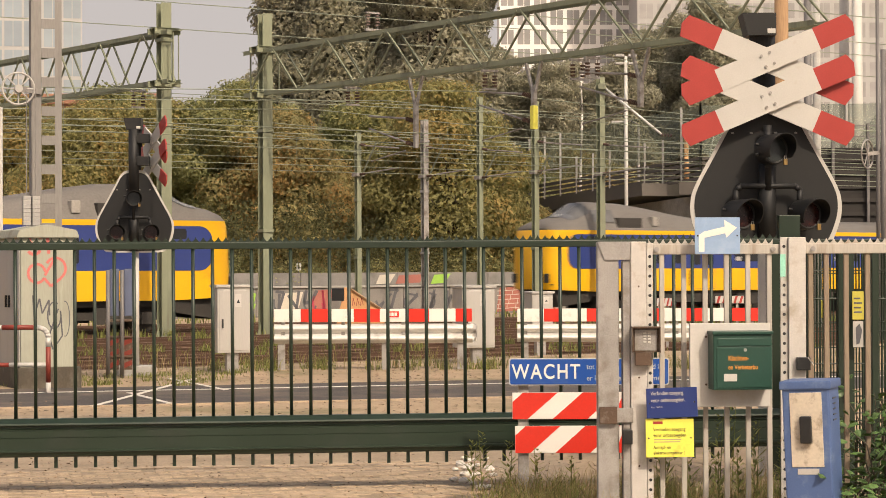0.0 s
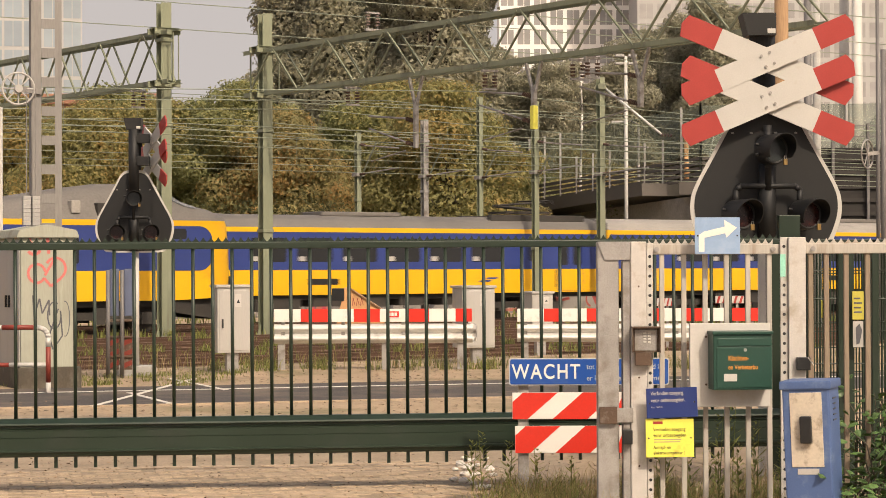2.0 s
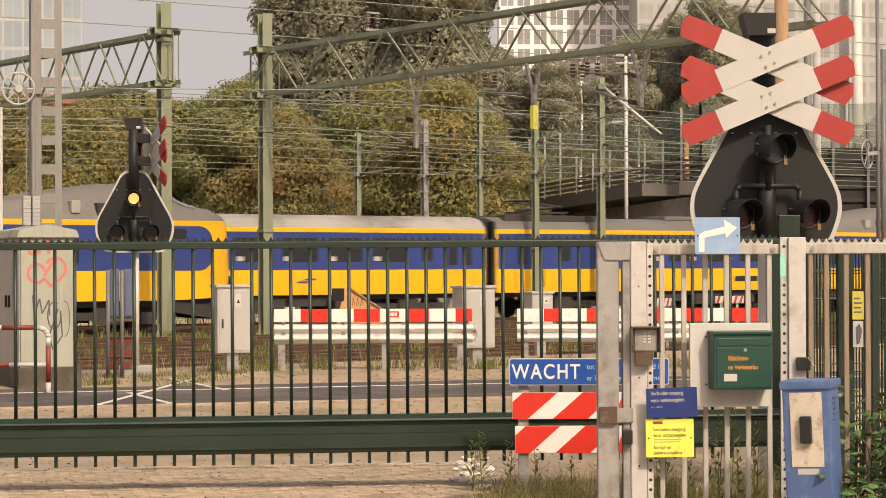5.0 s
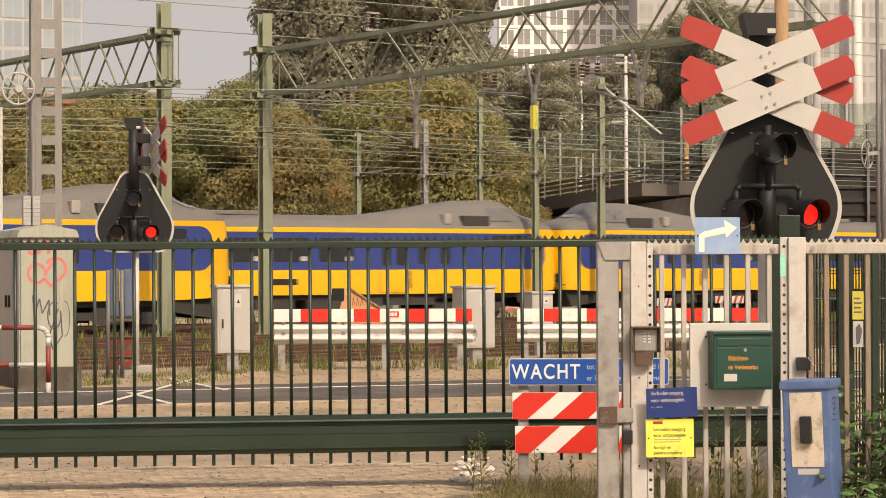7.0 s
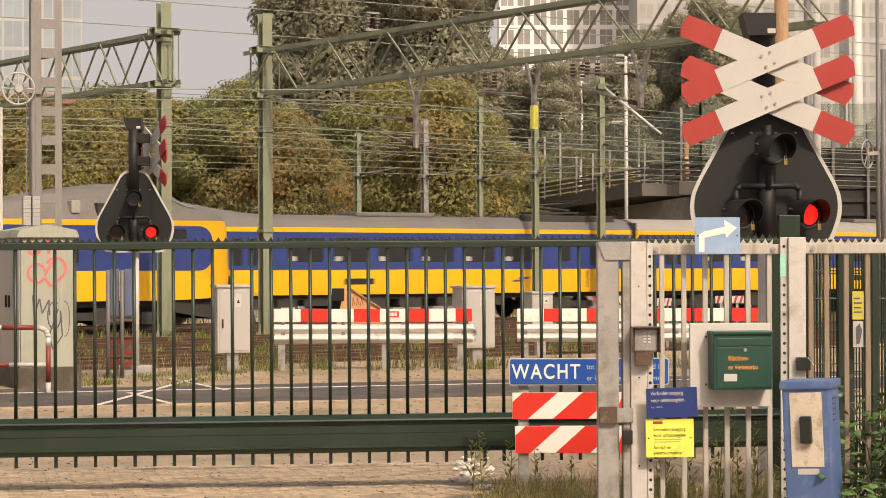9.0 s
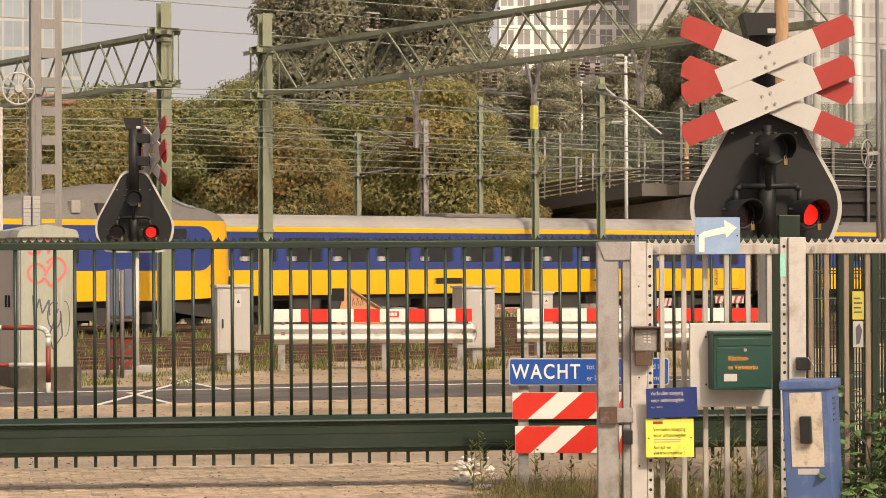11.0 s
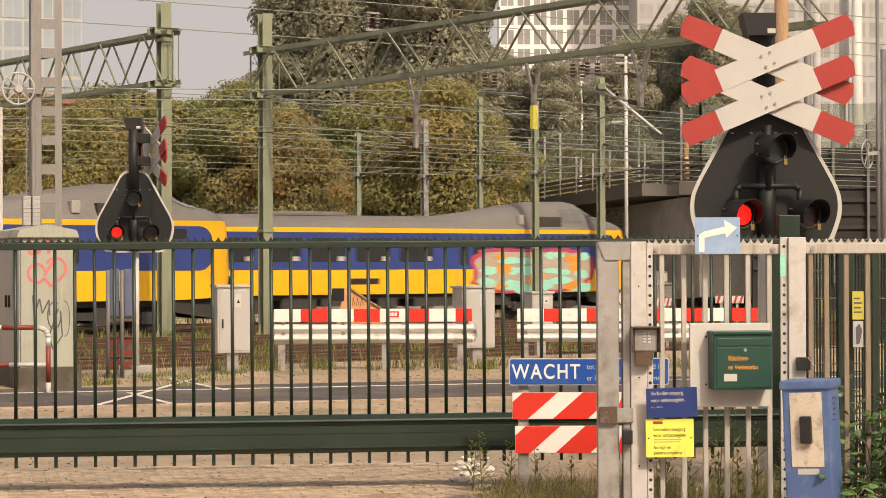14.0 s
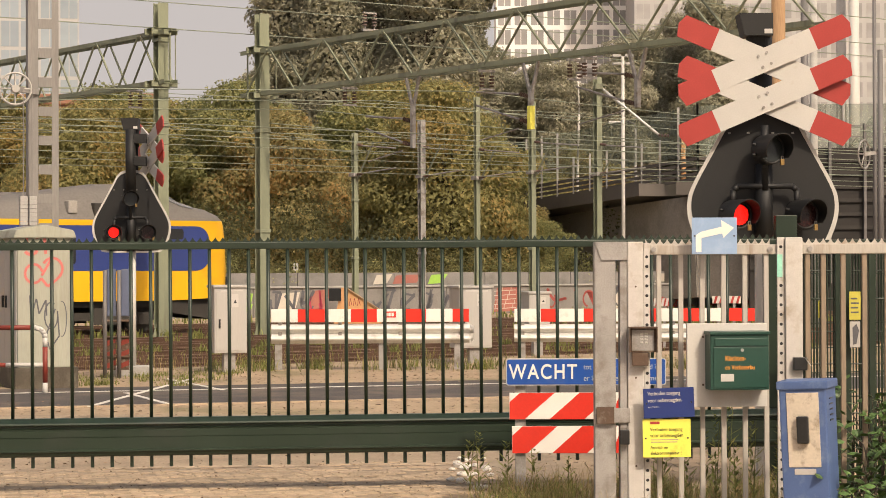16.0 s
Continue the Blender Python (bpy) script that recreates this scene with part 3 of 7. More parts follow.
            for x, w, top, bump in ((2.25, 1.4, 3.9, 0.61), (2.75, 1.4, 3.9, 0.65)):
                sec = body_section(x, w, top, bump, 40)
                half = [p for p in sec if p[1] * sg > 0.88 and p[1] * sg < 1.2]
                half.sort(key=lambda p: p[2])
                pick = [half[0], half[len(half) // 2], half[-1]]
                pts.append([(p[0], p[1] + sg * 0.03, p[2] + 0.01) for p in pick])
            loft(bm, pts)
            bmesh.ops.recalc_face_normals(bm, faces=bm.faces[:])
            pane = part("hump_window", bm, WINDSCREEN, t, "side window of the raised cab, greyed for sky reflection")
            twin = new("hump_window", pane.data)
            twin.parent, twin.location = t, (0.57, 0, -0.004)
        for y0, y1 in ((-1.33, -1.05), (1.05, 1.33)):
            part("roof_vent", bevelled(3.4, 4.65, y0, y1, 3.52, 3.92, r=0.03), UNDERFRAME, t, "dark louvred roof vent")
            part("roof_hatch", bevelled(5.2, 5.5, y0, y1, 3.60, 3.98, r=0.03), TRAIN_ROOF, t, "small grey roof hatch")
    return t


WIN = lambda a, n, p=1.93, w=1.5: tuple((a + i * p, a + i * p + w, 2.18, 3.04) for i in range(n))
END_WINDOWS = ((5.3, 5.75, 2.1, 2.95), (6.3, 6.75, 2.1, 2.95)) + WIN(9.6, 6) + ((22.0, 22.5, 2.2, 3.0),)
MID_WINDOWS = WIN(3.6, 11) + ((25.1, 25.6, 2.2, 3.0),)
CAR_LENGTHS = (25.95, 28.4, 25.95)


def moving_cars():
    """Two coupled three-car trains; each car with its distance behind the leading nose."""
    cars, at = [], 0.0
    for unit in range(2):
        for k in range(3):
            length = CAR_LENGTHS[k] - 0.35
            home = pose(0, 0, 0)
            c = rail_car(unit * 3 + k, ("yellow and blue intercity train end car with humped cab", "yellow and blue intercity train middle car",
                                        "yellow and blue intercity train rear car with humped cab")[k], home, k != 1, length,
                         END_WINDOWS if k != 1 else MID_WINDOWS, ((7.2, 8.5), (23.4, 24.7)) if k != 1 else ((1.3, 2.6), (26.2, 27.5)), 1 if k == 2 else -1)
            # the trailing end car faces backwards
            cars.append((c, at + (CAR_LENGTHS[k] if k == 2 else 0.17), 180 if k == 2 else 0))
            at += CAR_LENGTHS[k]
        at += 0.0
    return cars


STATIC_Q, MOVING_Q = 60.3, 68.2
MOVING_CARS = moving_cars()
standing = rail_car(9, "standing yellow and blue intercity train end car with humped cab", rail_pose(34.4312, STATIC_Q, RAIL_Z, 180), True, 26.6,
                    END_WINDOWS, ((7.2, 8.5), (24.4, 25.7)), 1)


def pantograph(car, x):
    """A folded current collector on the roof: base frame on insulators, two folded arms and the collector head."""
    base = bmesh.new()
    for y in (-0.55, 0.55):
        beam(base, (x - 1.1, y, 4.10), (x + 1.1, y, 4.10), 0.07, 0.08)
    for dx in (-1.0, 0.0, 1.0):
        beam(base, (x + dx, -0.62, 4.10), (x + dx, 0.62, 4.10), 0.07, 0.06)
    frame_ = part("pantograph", base, UNDERFRAME, car, "dark folded pantograph base frame")
    for dx in (-0.9, 0.9):
        for y in (-0.55, 0.55):
            part("insulator", tube(bmesh.new(), (x + dx, y, 3.72), (x + dx, y, 4.06), 0.07, 10, 0.05), INSULATOR, frame_, "brown insulator foot")
    arms = bmesh.new()
    tube(arms, (x + 0.95, 0, 4.20), (x - 1.15, 0, 4.34), 0.06, 8)
    for y in (-0.45, 0.45):
        tube(arms, (x - 1.15, y * 0.3, 4.36), (x + 0.75, y, 4.50), 0.035, 8)
    part("folded_arm", arms, UNDERFRAME, frame_, "dark folded arms")
    head = bmesh.new()
    for dx in (0.55, 0.95):
        tube(head, (x + dx, -0.75, 4.56), (x + dx, 0.75, 4.56), 0.03, 8)
        for sg in (-1, 1):
            tube(head, (x + dx, sg * 0.75, 4.56), (x + dx, sg * 0.98, 4.40), 0.025, 8)
    part("collector_head", head, UNDERFRAME, frame_, "dark collector bow")
    for y in (-0.95, 0.95):
        part("cable_duct", bevelled(x - 2.2, x + 2.4, y - 0.12, y + 0.12, 3.72, 3.98, r=0.03), UNDERFRAME, car, "dark roof cable duct")


for car_, b_, turn_ in MOVING_CARS:
    if car_.name in [MOVING_CARS[k][0].name for k in (0, 2, 3, 5)]:
        pantograph(car_, 22.6)


ground_sheet()
ballast_bed()
for q_ in TRACKS:
    railway_track(q_)


def side_painting(car, near):
    """A large sprayed painting over the last car's side."""
    rng = random.Random(21)

    def field(name, pts, mat, dy, label):
        bm = prism(bmesh.new(), pts, near * (1.4 + dy), near * 1.398)
        bmesh.ops.recalc_face_normals(bm, faces=bm.faces[:])
        return part(name, bm, mat, car, label)

    edge = []
    for i in range(40):
        a = 2 * math.pi * i / 40
        r = 1 + rng.uniform(-0.06, 0.06)
        c, d = math.cos(a), math.sin(a)
        edge.append((4.9 + 2.95 * r * math.copysign(abs(c) ** 0.45, c), 1.86 + 0.86 * r * math.copysign(abs(d) ** 0.5, d)))
    field("painting_edge", edge, GRAFFITI_MAGENTA, 0.016, "dark red sprayed outline")
    field("painting_fill", [(4.9 + (x - 4.9) * 0.93, 1.84 + (z - 1.86) * 0.86) for x, z in edge], GRAFFITI_GREY, 0.019, "beige sprayed filling")
    for i in range(26):
        x, z = 2.4 + 5.0 * (i % 9) / 8.6 + rng.uniform(-0.2, 0.2), 1.25 + 0.52 * (i // 9) + rng.uniform(-0.15, 0.2)
        w, h = rng.uniform(0.25, 0.6), rng.uniform(0.10, 0.24)
        k = [(x + w * math.cos(b) * rng.uniform(0.7, 1.1), z + h * math.sin(b) * rng.uniform(0.7, 1.1)) for b in np.linspace(0, 2 * math.pi, 11)[:-1]]
        field("painted_patch", k, (GRAFFITI_MINT, GRAFFITI_ORANGE, GRAFFITI_MINT)[i % 3], 0.021 + 0.0006 * i, "mint and orange sprayed patch")


side_painting(MOVING_CARS[5][0], 1)
for car_, b_, turn_ in MOVING_CARS:
    near_ = 1 if turn_ else -1
    for k_, (x_, z_) in enumerate(((19.6, 1.42), (19.9, 1.52))):
        on_side(car_, "emblem_bar", [(x_, z_), (x_ + 0.5, z_), (x_ + 0.62, z_ + 0.07), (x_ + 0.12, z_ + 0.07)], TRAIN_BLUE, 0.004, "blue emblem bar", near_)
    on_side(car_, "vent_grille", rounded(12.0, 13.3, 1.36, 1.58, 0.02, 1), PLASTIC, 0.004, "dark vent grille", near_)
    part("roof_pod", bevelled(13.0, 16.5, -0.7, 0.7, 3.86, 4.02, r=0.04), TRAIN_ROOF_DARK, car_, "dark roof equipment")

# ---------------------------------------------------------------- the sliding gate
def comb_strip(length, pitch, base, height, z, y0=-0.004, y1=0.004):
    """A toothed strip: pointed teeth with hollow arcs between them."""
    bm = bmesh.new()
    n = int(length / pitch)
    xs, zs = [], []
    for i in range(n):
        for k in range(6):
            u = k / 6
            xs.append((i + u) * pitch)
            zs.append(z + base + height * (abs(2 * u - 1) ** 1.7))
    xs.append(n * pitch), zs.append(z + base + height)
    rows = [[(x, y0, z) for x in xs], [(x, y0, h) for x, h in zip(xs, zs)], [(x, y1, h) for x, h in zip(xs, zs)], [(x, y1, z) for x in xs]]
    loft(bm, rows)
    bmesh.ops.recalc_face_normals(bm, faces=bm.faces[:])
    return bm


def sliding_gate():
    t = thing("sliding_gate", "dark green steel sliding gate with spiked top rail", "gate", pose(*GATE_AT, 0, 0, -0.22, GATE_TURN))
    x0, x1 = -4.3, 2.72
    top = 1.939
    part("top_rail", bevelled(x0, x1, -0.027, 0.027, top - 0.027, top + 0.027, r=0.006), GATE_GREEN, t)
    part("spike_strip", comb_strip(x1 - x0, 0.0589, 0.006, 0.036, 0), GATE_GREEN, t, at=pose(x0, 0, top + 0.026))
    zt, zb = 0.598, 0.300
    # hollow bottom beam with its ridges
    prof = [(-0.088, zt - 0.046), (-0.080, zt - 0.034), (-0.028, zt), (0.045, zt), (0.08, zt - 0.03), (0.08, zb), (-0.045, zb), (-0.062, zb + 0.012),
            (-0.070, zb + 0.034), (-0.084, zb + 0.040), (-0.084, zb + 0.052), (-0.072, zb + 0.060), (-0.072, zb + 0.148), (-0.068, zb + 0.151),
            (-0.072, zb + 0.154), (-0.072, zb + 0.203), (-0.067, zb + 0.206), (-0.067, zb + 0.216), (-0.074, zb + 0.220), (-0.060, zb + 0.226),
            (-0.060, zb + 0.240), (-0.086, zb + 0.246)]
    bm = bmesh.new()
    rows = loft(bm, [[(x, y, z) for y, z in prof] for x in (x0, x1)], True)
    bm.faces.new(rows[0]), bm.faces.new(rows[1][::-1])
    bmesh.ops.recalc_face_normals(bm, faces=bm.faces[:])
    part("bottom_beam", bm, GATE_GREEN, t, "ridged dark green bottom beam")
    low = 0.212
    pitch = 0.1532
    first = 0.024
    bar = tube(bmesh.new(), (0, 0, zt - 0.005), (0, 0, top - 0.024), 0.0142, 10)
    b0 = part("bar", bar, GATE_GREEN, t, smooth=True)
    stub = tube(bmesh.new(), (0, 0, low), (0, 0, zb + 0.005), 0.0142, 10)
    s0 = part("bar_end", stub, GATE_GREEN, t)
    done = False
    for i in range(-40, 40):
        x = first + i * pitch
        if not x0 + 0.03 < x < x1 - 0.03:
            continue
        if not done:
            b, e, done = b0, s0, True
        else:
            b, e = new("bar", b0.data), new("bar_end", s0.data)
            b.parent = e.parent = t
        b.location = e.location = (x, 0, 0)
    return t


sliding_gate()


# ---------------------------------------------------------------- pedestrian fence with posts
FD = 15.0


def fence_bar_mesh(z0, z1, w=0.034, d=0.034):
    return bevelled(-w / 2, w / 2, -d / 2, d / 2, z0, z1, r=0.005, seg=2)


def bar_fence(name, label, xs, x0, x1, rail_z, m, z0=0.06, bars=OLD_GALV):
    t = thing(name, label, "fence", m, "bar fence")
    part("top_rail", bevelled(x0, x1, -0.03, 0.03, rail_z - 0.034, rail_z + 0.034, r=0.006), OLD_GALV, t)
    part("bottom_rail", bevelled(x0, x1, -0.03, 0.03, z0 + 0.04, z0 + 0.1, r=0.006), OLD_GALV, t)
    part("spike_strip", comb_strip(x1 - x0, 0.0500, 0.006, 0.032, 0), OLD_GALV, t, at=pose(x0, 0.012, rail_z + 0.034))
    first = None
    for x in xs:
        if first is None:
            first = part("bar", fence_bar_mesh(z0, rail_z - 0.03), bars, t)
            first.location = (x, 0, 0)
        else:
            b = new("bar", first.data)
            b.parent, b.location = t, (x, 0, 0)
    for x in (x0 + 0.05, x1 - 0.05):
        bm = bmesh.new()
        tube(bm, (x, -0.03, rail_z), (x, -0.042, rail_z), 0.018, 8)
        part("bolt", bm, GALVANISED, t)
    return t


def perforated_strip(t, x0, x1, y, z0, z1, pitch=0.066):
    part("perforated_strip", bevelled(x0, x1, y - 0.004, y + 0.02, z0, z1, r=0.002, seg=1), POST_GALV, t, "perforated mounting strip")
    first = None
    z = z0 + 0.04
    xc = (x0 + x1) / 2
    while z < z1 - 0.03:
        if first is None:
            first = part("hole", disc(bmesh.new(), 0, 0, 0, 0.011, 0.002, 10), PLASTIC, t)
            h = first
        else:
            h = new("hole", first.data)
            h.parent = t
        h.location = (xc, y - 0.0045, z)
        z += pitch


def receiving_post():
    t = thing("gate_post", "galvanised steel double gate post with mitred head", "gate post", pose(1.0495, 15.0, 0))
    top = 1.9253
    w = 0.145
    part("post", bevelled(0, w, 0, 0.14, 0, top - 0.001, r=0.008), GALVANISED, t)
    part("post", bevelled(0.172, 0.222, 0.0, 0.136, 0, top - 0.127, r=0.006), GALVANISED, t)
    part("post", bevelled(0.225, 0.335, -0.01, 0.13, 0, top, r=0.008), POST_GALV, t)
    bm = prism(bmesh.new(), [(0.002, top), (0.05, top - 0.125), (0.222, top - 0.125), (0.222, top)], -0.012, 0.138)
    part("head", bm, GALVANISED, t, "mitred head piece")
    perforated_strip(t, 0.337, 0.377, 0.0, 0.0, top - 0.01)
    # latch plates
    part("latch_bracket", bevelled(0.01, 0.13, -0.035, -0.001, 0.6875, 0.8028, r=0.004), RUST, t, "rusty latch bracket")
    part("latch_plate", bevelled(0.10, 0.24, -0.02, -0.012, 0.6952, 0.7951, r=0.003), GALVANISED, t)
    part("keyhole_case", bevelled(0.165, 0.232, -0.06, -0.012, 0.5489, 0.6488, r=0.008), PLASTIC, t, "black lock case")
    for z in (0.4, 1.0, 1.62):
        part("bolt", disc(bmesh.new(), 0.28, -0.0105, z, 0.007, 0.004, 8), RUST, t)
    return t


receiving_post()
bar_fence("pedestrian_fence", "weathered galvanised pedestrian fence with spiked top rail", (
    0.0885, 0.2385, 0.3846, 0.5307, 0.6769, 0.823),
    0.0, 0.8961, 1.8708, pose(1.4072, 15.08, 0))
bar_fence("side_fence", "weathered galvanised bar fence with spiked top rail beside the post", (
    0.0385, 0.1461, 0.2808, 0.4269, 0.5807, 0.7269),
    0.0, 0.8192, 1.8734, pose(2.4725, 15.06, 0), bars=BROWN_BAR)


def hinge_post():
    t = thing("hinge_post", "galvanised square fence post with perforated strip", "fence post", pose(2.2994, 15.0, 0))
    top = 1.9517
    perforated_strip(t, 0.0, 0.05, 0.03, 0.0, top)
    part("post", bevelled(0.052, 0.17, 0.0, 0.12, 0, top, r=0.008), POST_GALV, t)
    part("lock_case", bevelled(0.1, 0.1923, -0.05, -0.001, 1.0479, 1.1363, r=0.006), PLASTIC, t, "black lock case")
    bm = bmesh.new()
    for i in range(7):
        tube(bm, (0.19, -0.055, 1.1056), (0.19 + 0.02 * math.cos(i), -0.07, 1.1056 + 0.03 * math.sin(i * 0.8 - 1)), 0.002, 5)
    part("cable_tie", bm, WHITE, t, "white cable tie ends")
    part("sticker", bevelled(-0.002, 0.035, 0.020, 0.0255, 1.6826, 1.8365, r=0.001, seg=1), GRAFFITI_MINT, t, "pale green sticker")
    return t


hinge_post()


# ---------------------------------------------------------------- level crossing signals
RED_Z, WHITE_Z = 2.19, 2.74
BOARD_EDGE = ((0.0, 3.222), (0.15, 3.20), (0.235, 3.13), (0.30, 3.01), (0.46, 2.715), (0.60, 2.455), (0.643, 2.32), (0.638, 2.17), (0.58, 2.0), (0.52, 1.915), (0.42, 1.868), (0.0, 1.86))


def smooth_loop(half, n=5):
    """A closed outline from its half, mirrored in x, rounded through all points; counter-clockwise."""
    pts = [(-x, z) for x, z in half[1:-1]]
    pts = [half[0]] + pts + [half[-1]] + [(x, z) for x, z in half[1:-1]][::-1]
    out = []
    for i in range(len(pts)):
        p0, p1, p2, p3 = (pts[(i + k) % len(pts)] for k in (-1, 0, 1, 2))
        for j in range(n):
            u = j / n
            out.append(tuple(0.5 * (2 * b + (c - a) * u + (2 * a - 5 * b + 4 * c - d) * u * u + (3 * b - a - 3 * c + d) * u ** 3)
                             for a, b, c, d in zip(p0, p1, p2, p3)))
    return out


BOARD = smooth_loop(BOARD_EDGE)


def signal_lamp(t, x, z, lens, lit, r=0.085, twist=25):
    """Round housing with a hood; the glowing element sits before the lens when lit and behind it when not."""
    bm = bmesh.new()
    R = r * 1.52
    tube(bm, (0, 0.05, 0), (0, 0.02, 0), R * 0.72, 28, R * 0.95)
    tube(bm, (0, 0.02, 0), (0, -0.10, 0), R * 0.98, 28, R)
    housing = part("lamp_housing", bm, BLACK, t, "black round lamp housing", at=pose(x, -0.16, z, 0, 0, twist))
    rows = []
    for k, y in enumerate((-0.10, -0.15, -0.20)):
        rows.append([(R * math.cos(a), y - 0.5 * k * (0.045 + 0.055 * math.sin(a)), R * math.sin(a)) for a in np.linspace(radians(-35), radians(215), 21)])
    inner = [[(p[0] * 0.95, p[1], p[2] * 0.95) for p in row] for row in rows]
    bm = bmesh.new()
    loft(bm, rows), loft(bm, inner[::-1])
    loft(bm, [rows[-1], inner[-1]])
    part("lamp_hood", bm, BLACK, housing, "black sun hood", True)
    part("lens", disc(bmesh.new(), 0, -0.101, 0, r * 1.22, 0.01), lens, housing, "dark lens")
    bm = bmesh.new()
    bent(bm, [(R * math.cos(a) * 0.9, -0.103, R * math.sin(a) * 0.9) for a in np.linspace(0, 2 * math.pi, 25)], R * 0.09, 6)
    part("lens_ring", bm, BLACK, housing, "black clamp ring")
    el = None
    if lit:
        bm = disc(bmesh.new(), 0, 0, 0, r * 1.02, 0.006)
        n = len(bm.faces)
        for i in range(-4, 5):
            for j in range(-4, 5):
                cx, cz = (i + 0.5 * (j % 2)) * 0.0225, j * 0.0195
                if math.hypot(cx, cz) < r * 0.95:
                    disc(bm, cx, -0.0075, cz, 0.0088, 0.004, 8)
        for k, face in enumerate(bm.faces):
            face.material_index = 0 if k < n else 1
        el = part("lamp_element", bm, [lit[1], lit[0]], housing, "glowing lamp element of small diodes")
    part("bracket", bevelled(-0.02, 0.02, 0.0, 0.12, -R * 1.15, -R * 0.9, r=0.004), BLACK, housing)
    for sg in (-1, 1):
        part("clamp_screw", tube(bmesh.new(), (-R * 0.95, -0.05, sg * 0.04), (-R * 1.22, -0.05, sg * 0.045), 0.012, 8), BLACK, housing)
    lock = part("padlock", bevelled(R * 0.56, R * 0.56 + 0.034, -0.135, -0.117, -R * 1.02, -R * 1.02 + 0.05, r=0.004), BRASS, housing, "small brass padlock")
    part("shackle", bent(bmesh.new(), [(R * 0.56 + 0.006, -0.126, -R * 1.02 + 0.048), (R * 0.56 + 0.008, -0.126, -R * 1.02 + 0.075), (R * 0.56 + 0.026, -0.126, -R * 1.02 + 0.075),
                                       (R * 0.56 + 0.028, -0.126, -R * 1.02 + 0.048)], 0.0035, 6), GALVANISED, lock)
    return el


def cross(t, z, y, dx=0.0, turn=0.0):
    """One St Andrew's cross of two planks with red ends."""
    holder = []
    for k, (tilt, off) in enumerate(((-23, 0.0), (23, -0.035))):
        L, W, red = 0.79, 0.098, 0.34
        base = pose(dx, y + off, z, 0, 0, turn) @ pose(0, 0, 0, 0, -tilt, 0)
        bm = prism(bmesh.new(), [(-L + red, -W), (L - red, -W), (L - red, W), (-L + red, W)], -0.012, 0.012)
        plank = part("cross_plank", bm, WHITE, t, "white sheet metal plank with red ends", at=base)
        for sg in (-1, 1):
            out = [(sg * (L - red) + sg * 0.0005, -W), (sg * (L - 0.03), -W), (sg * L, 0.1 * W), (sg * (L - 0.035), W), (sg * (L - red) + sg * 0.0005, W)]
            part("red_end", prism(bmesh.new(), out if sg > 0 else out[::-1], -0.012, 0.012), RED, plank, "red plank end")
        if k:
            for bx, bz in ((-0.035, 0.05), (0.035, 0.05), (-0.035, -0.05), (0.035, -0.05)):
                part("bolt", disc(bmesh.new(), bx * 1.1, -0.0125, bz, 0.013, 0.010, 10), GALVANISED, plank)


SIGNALS = []


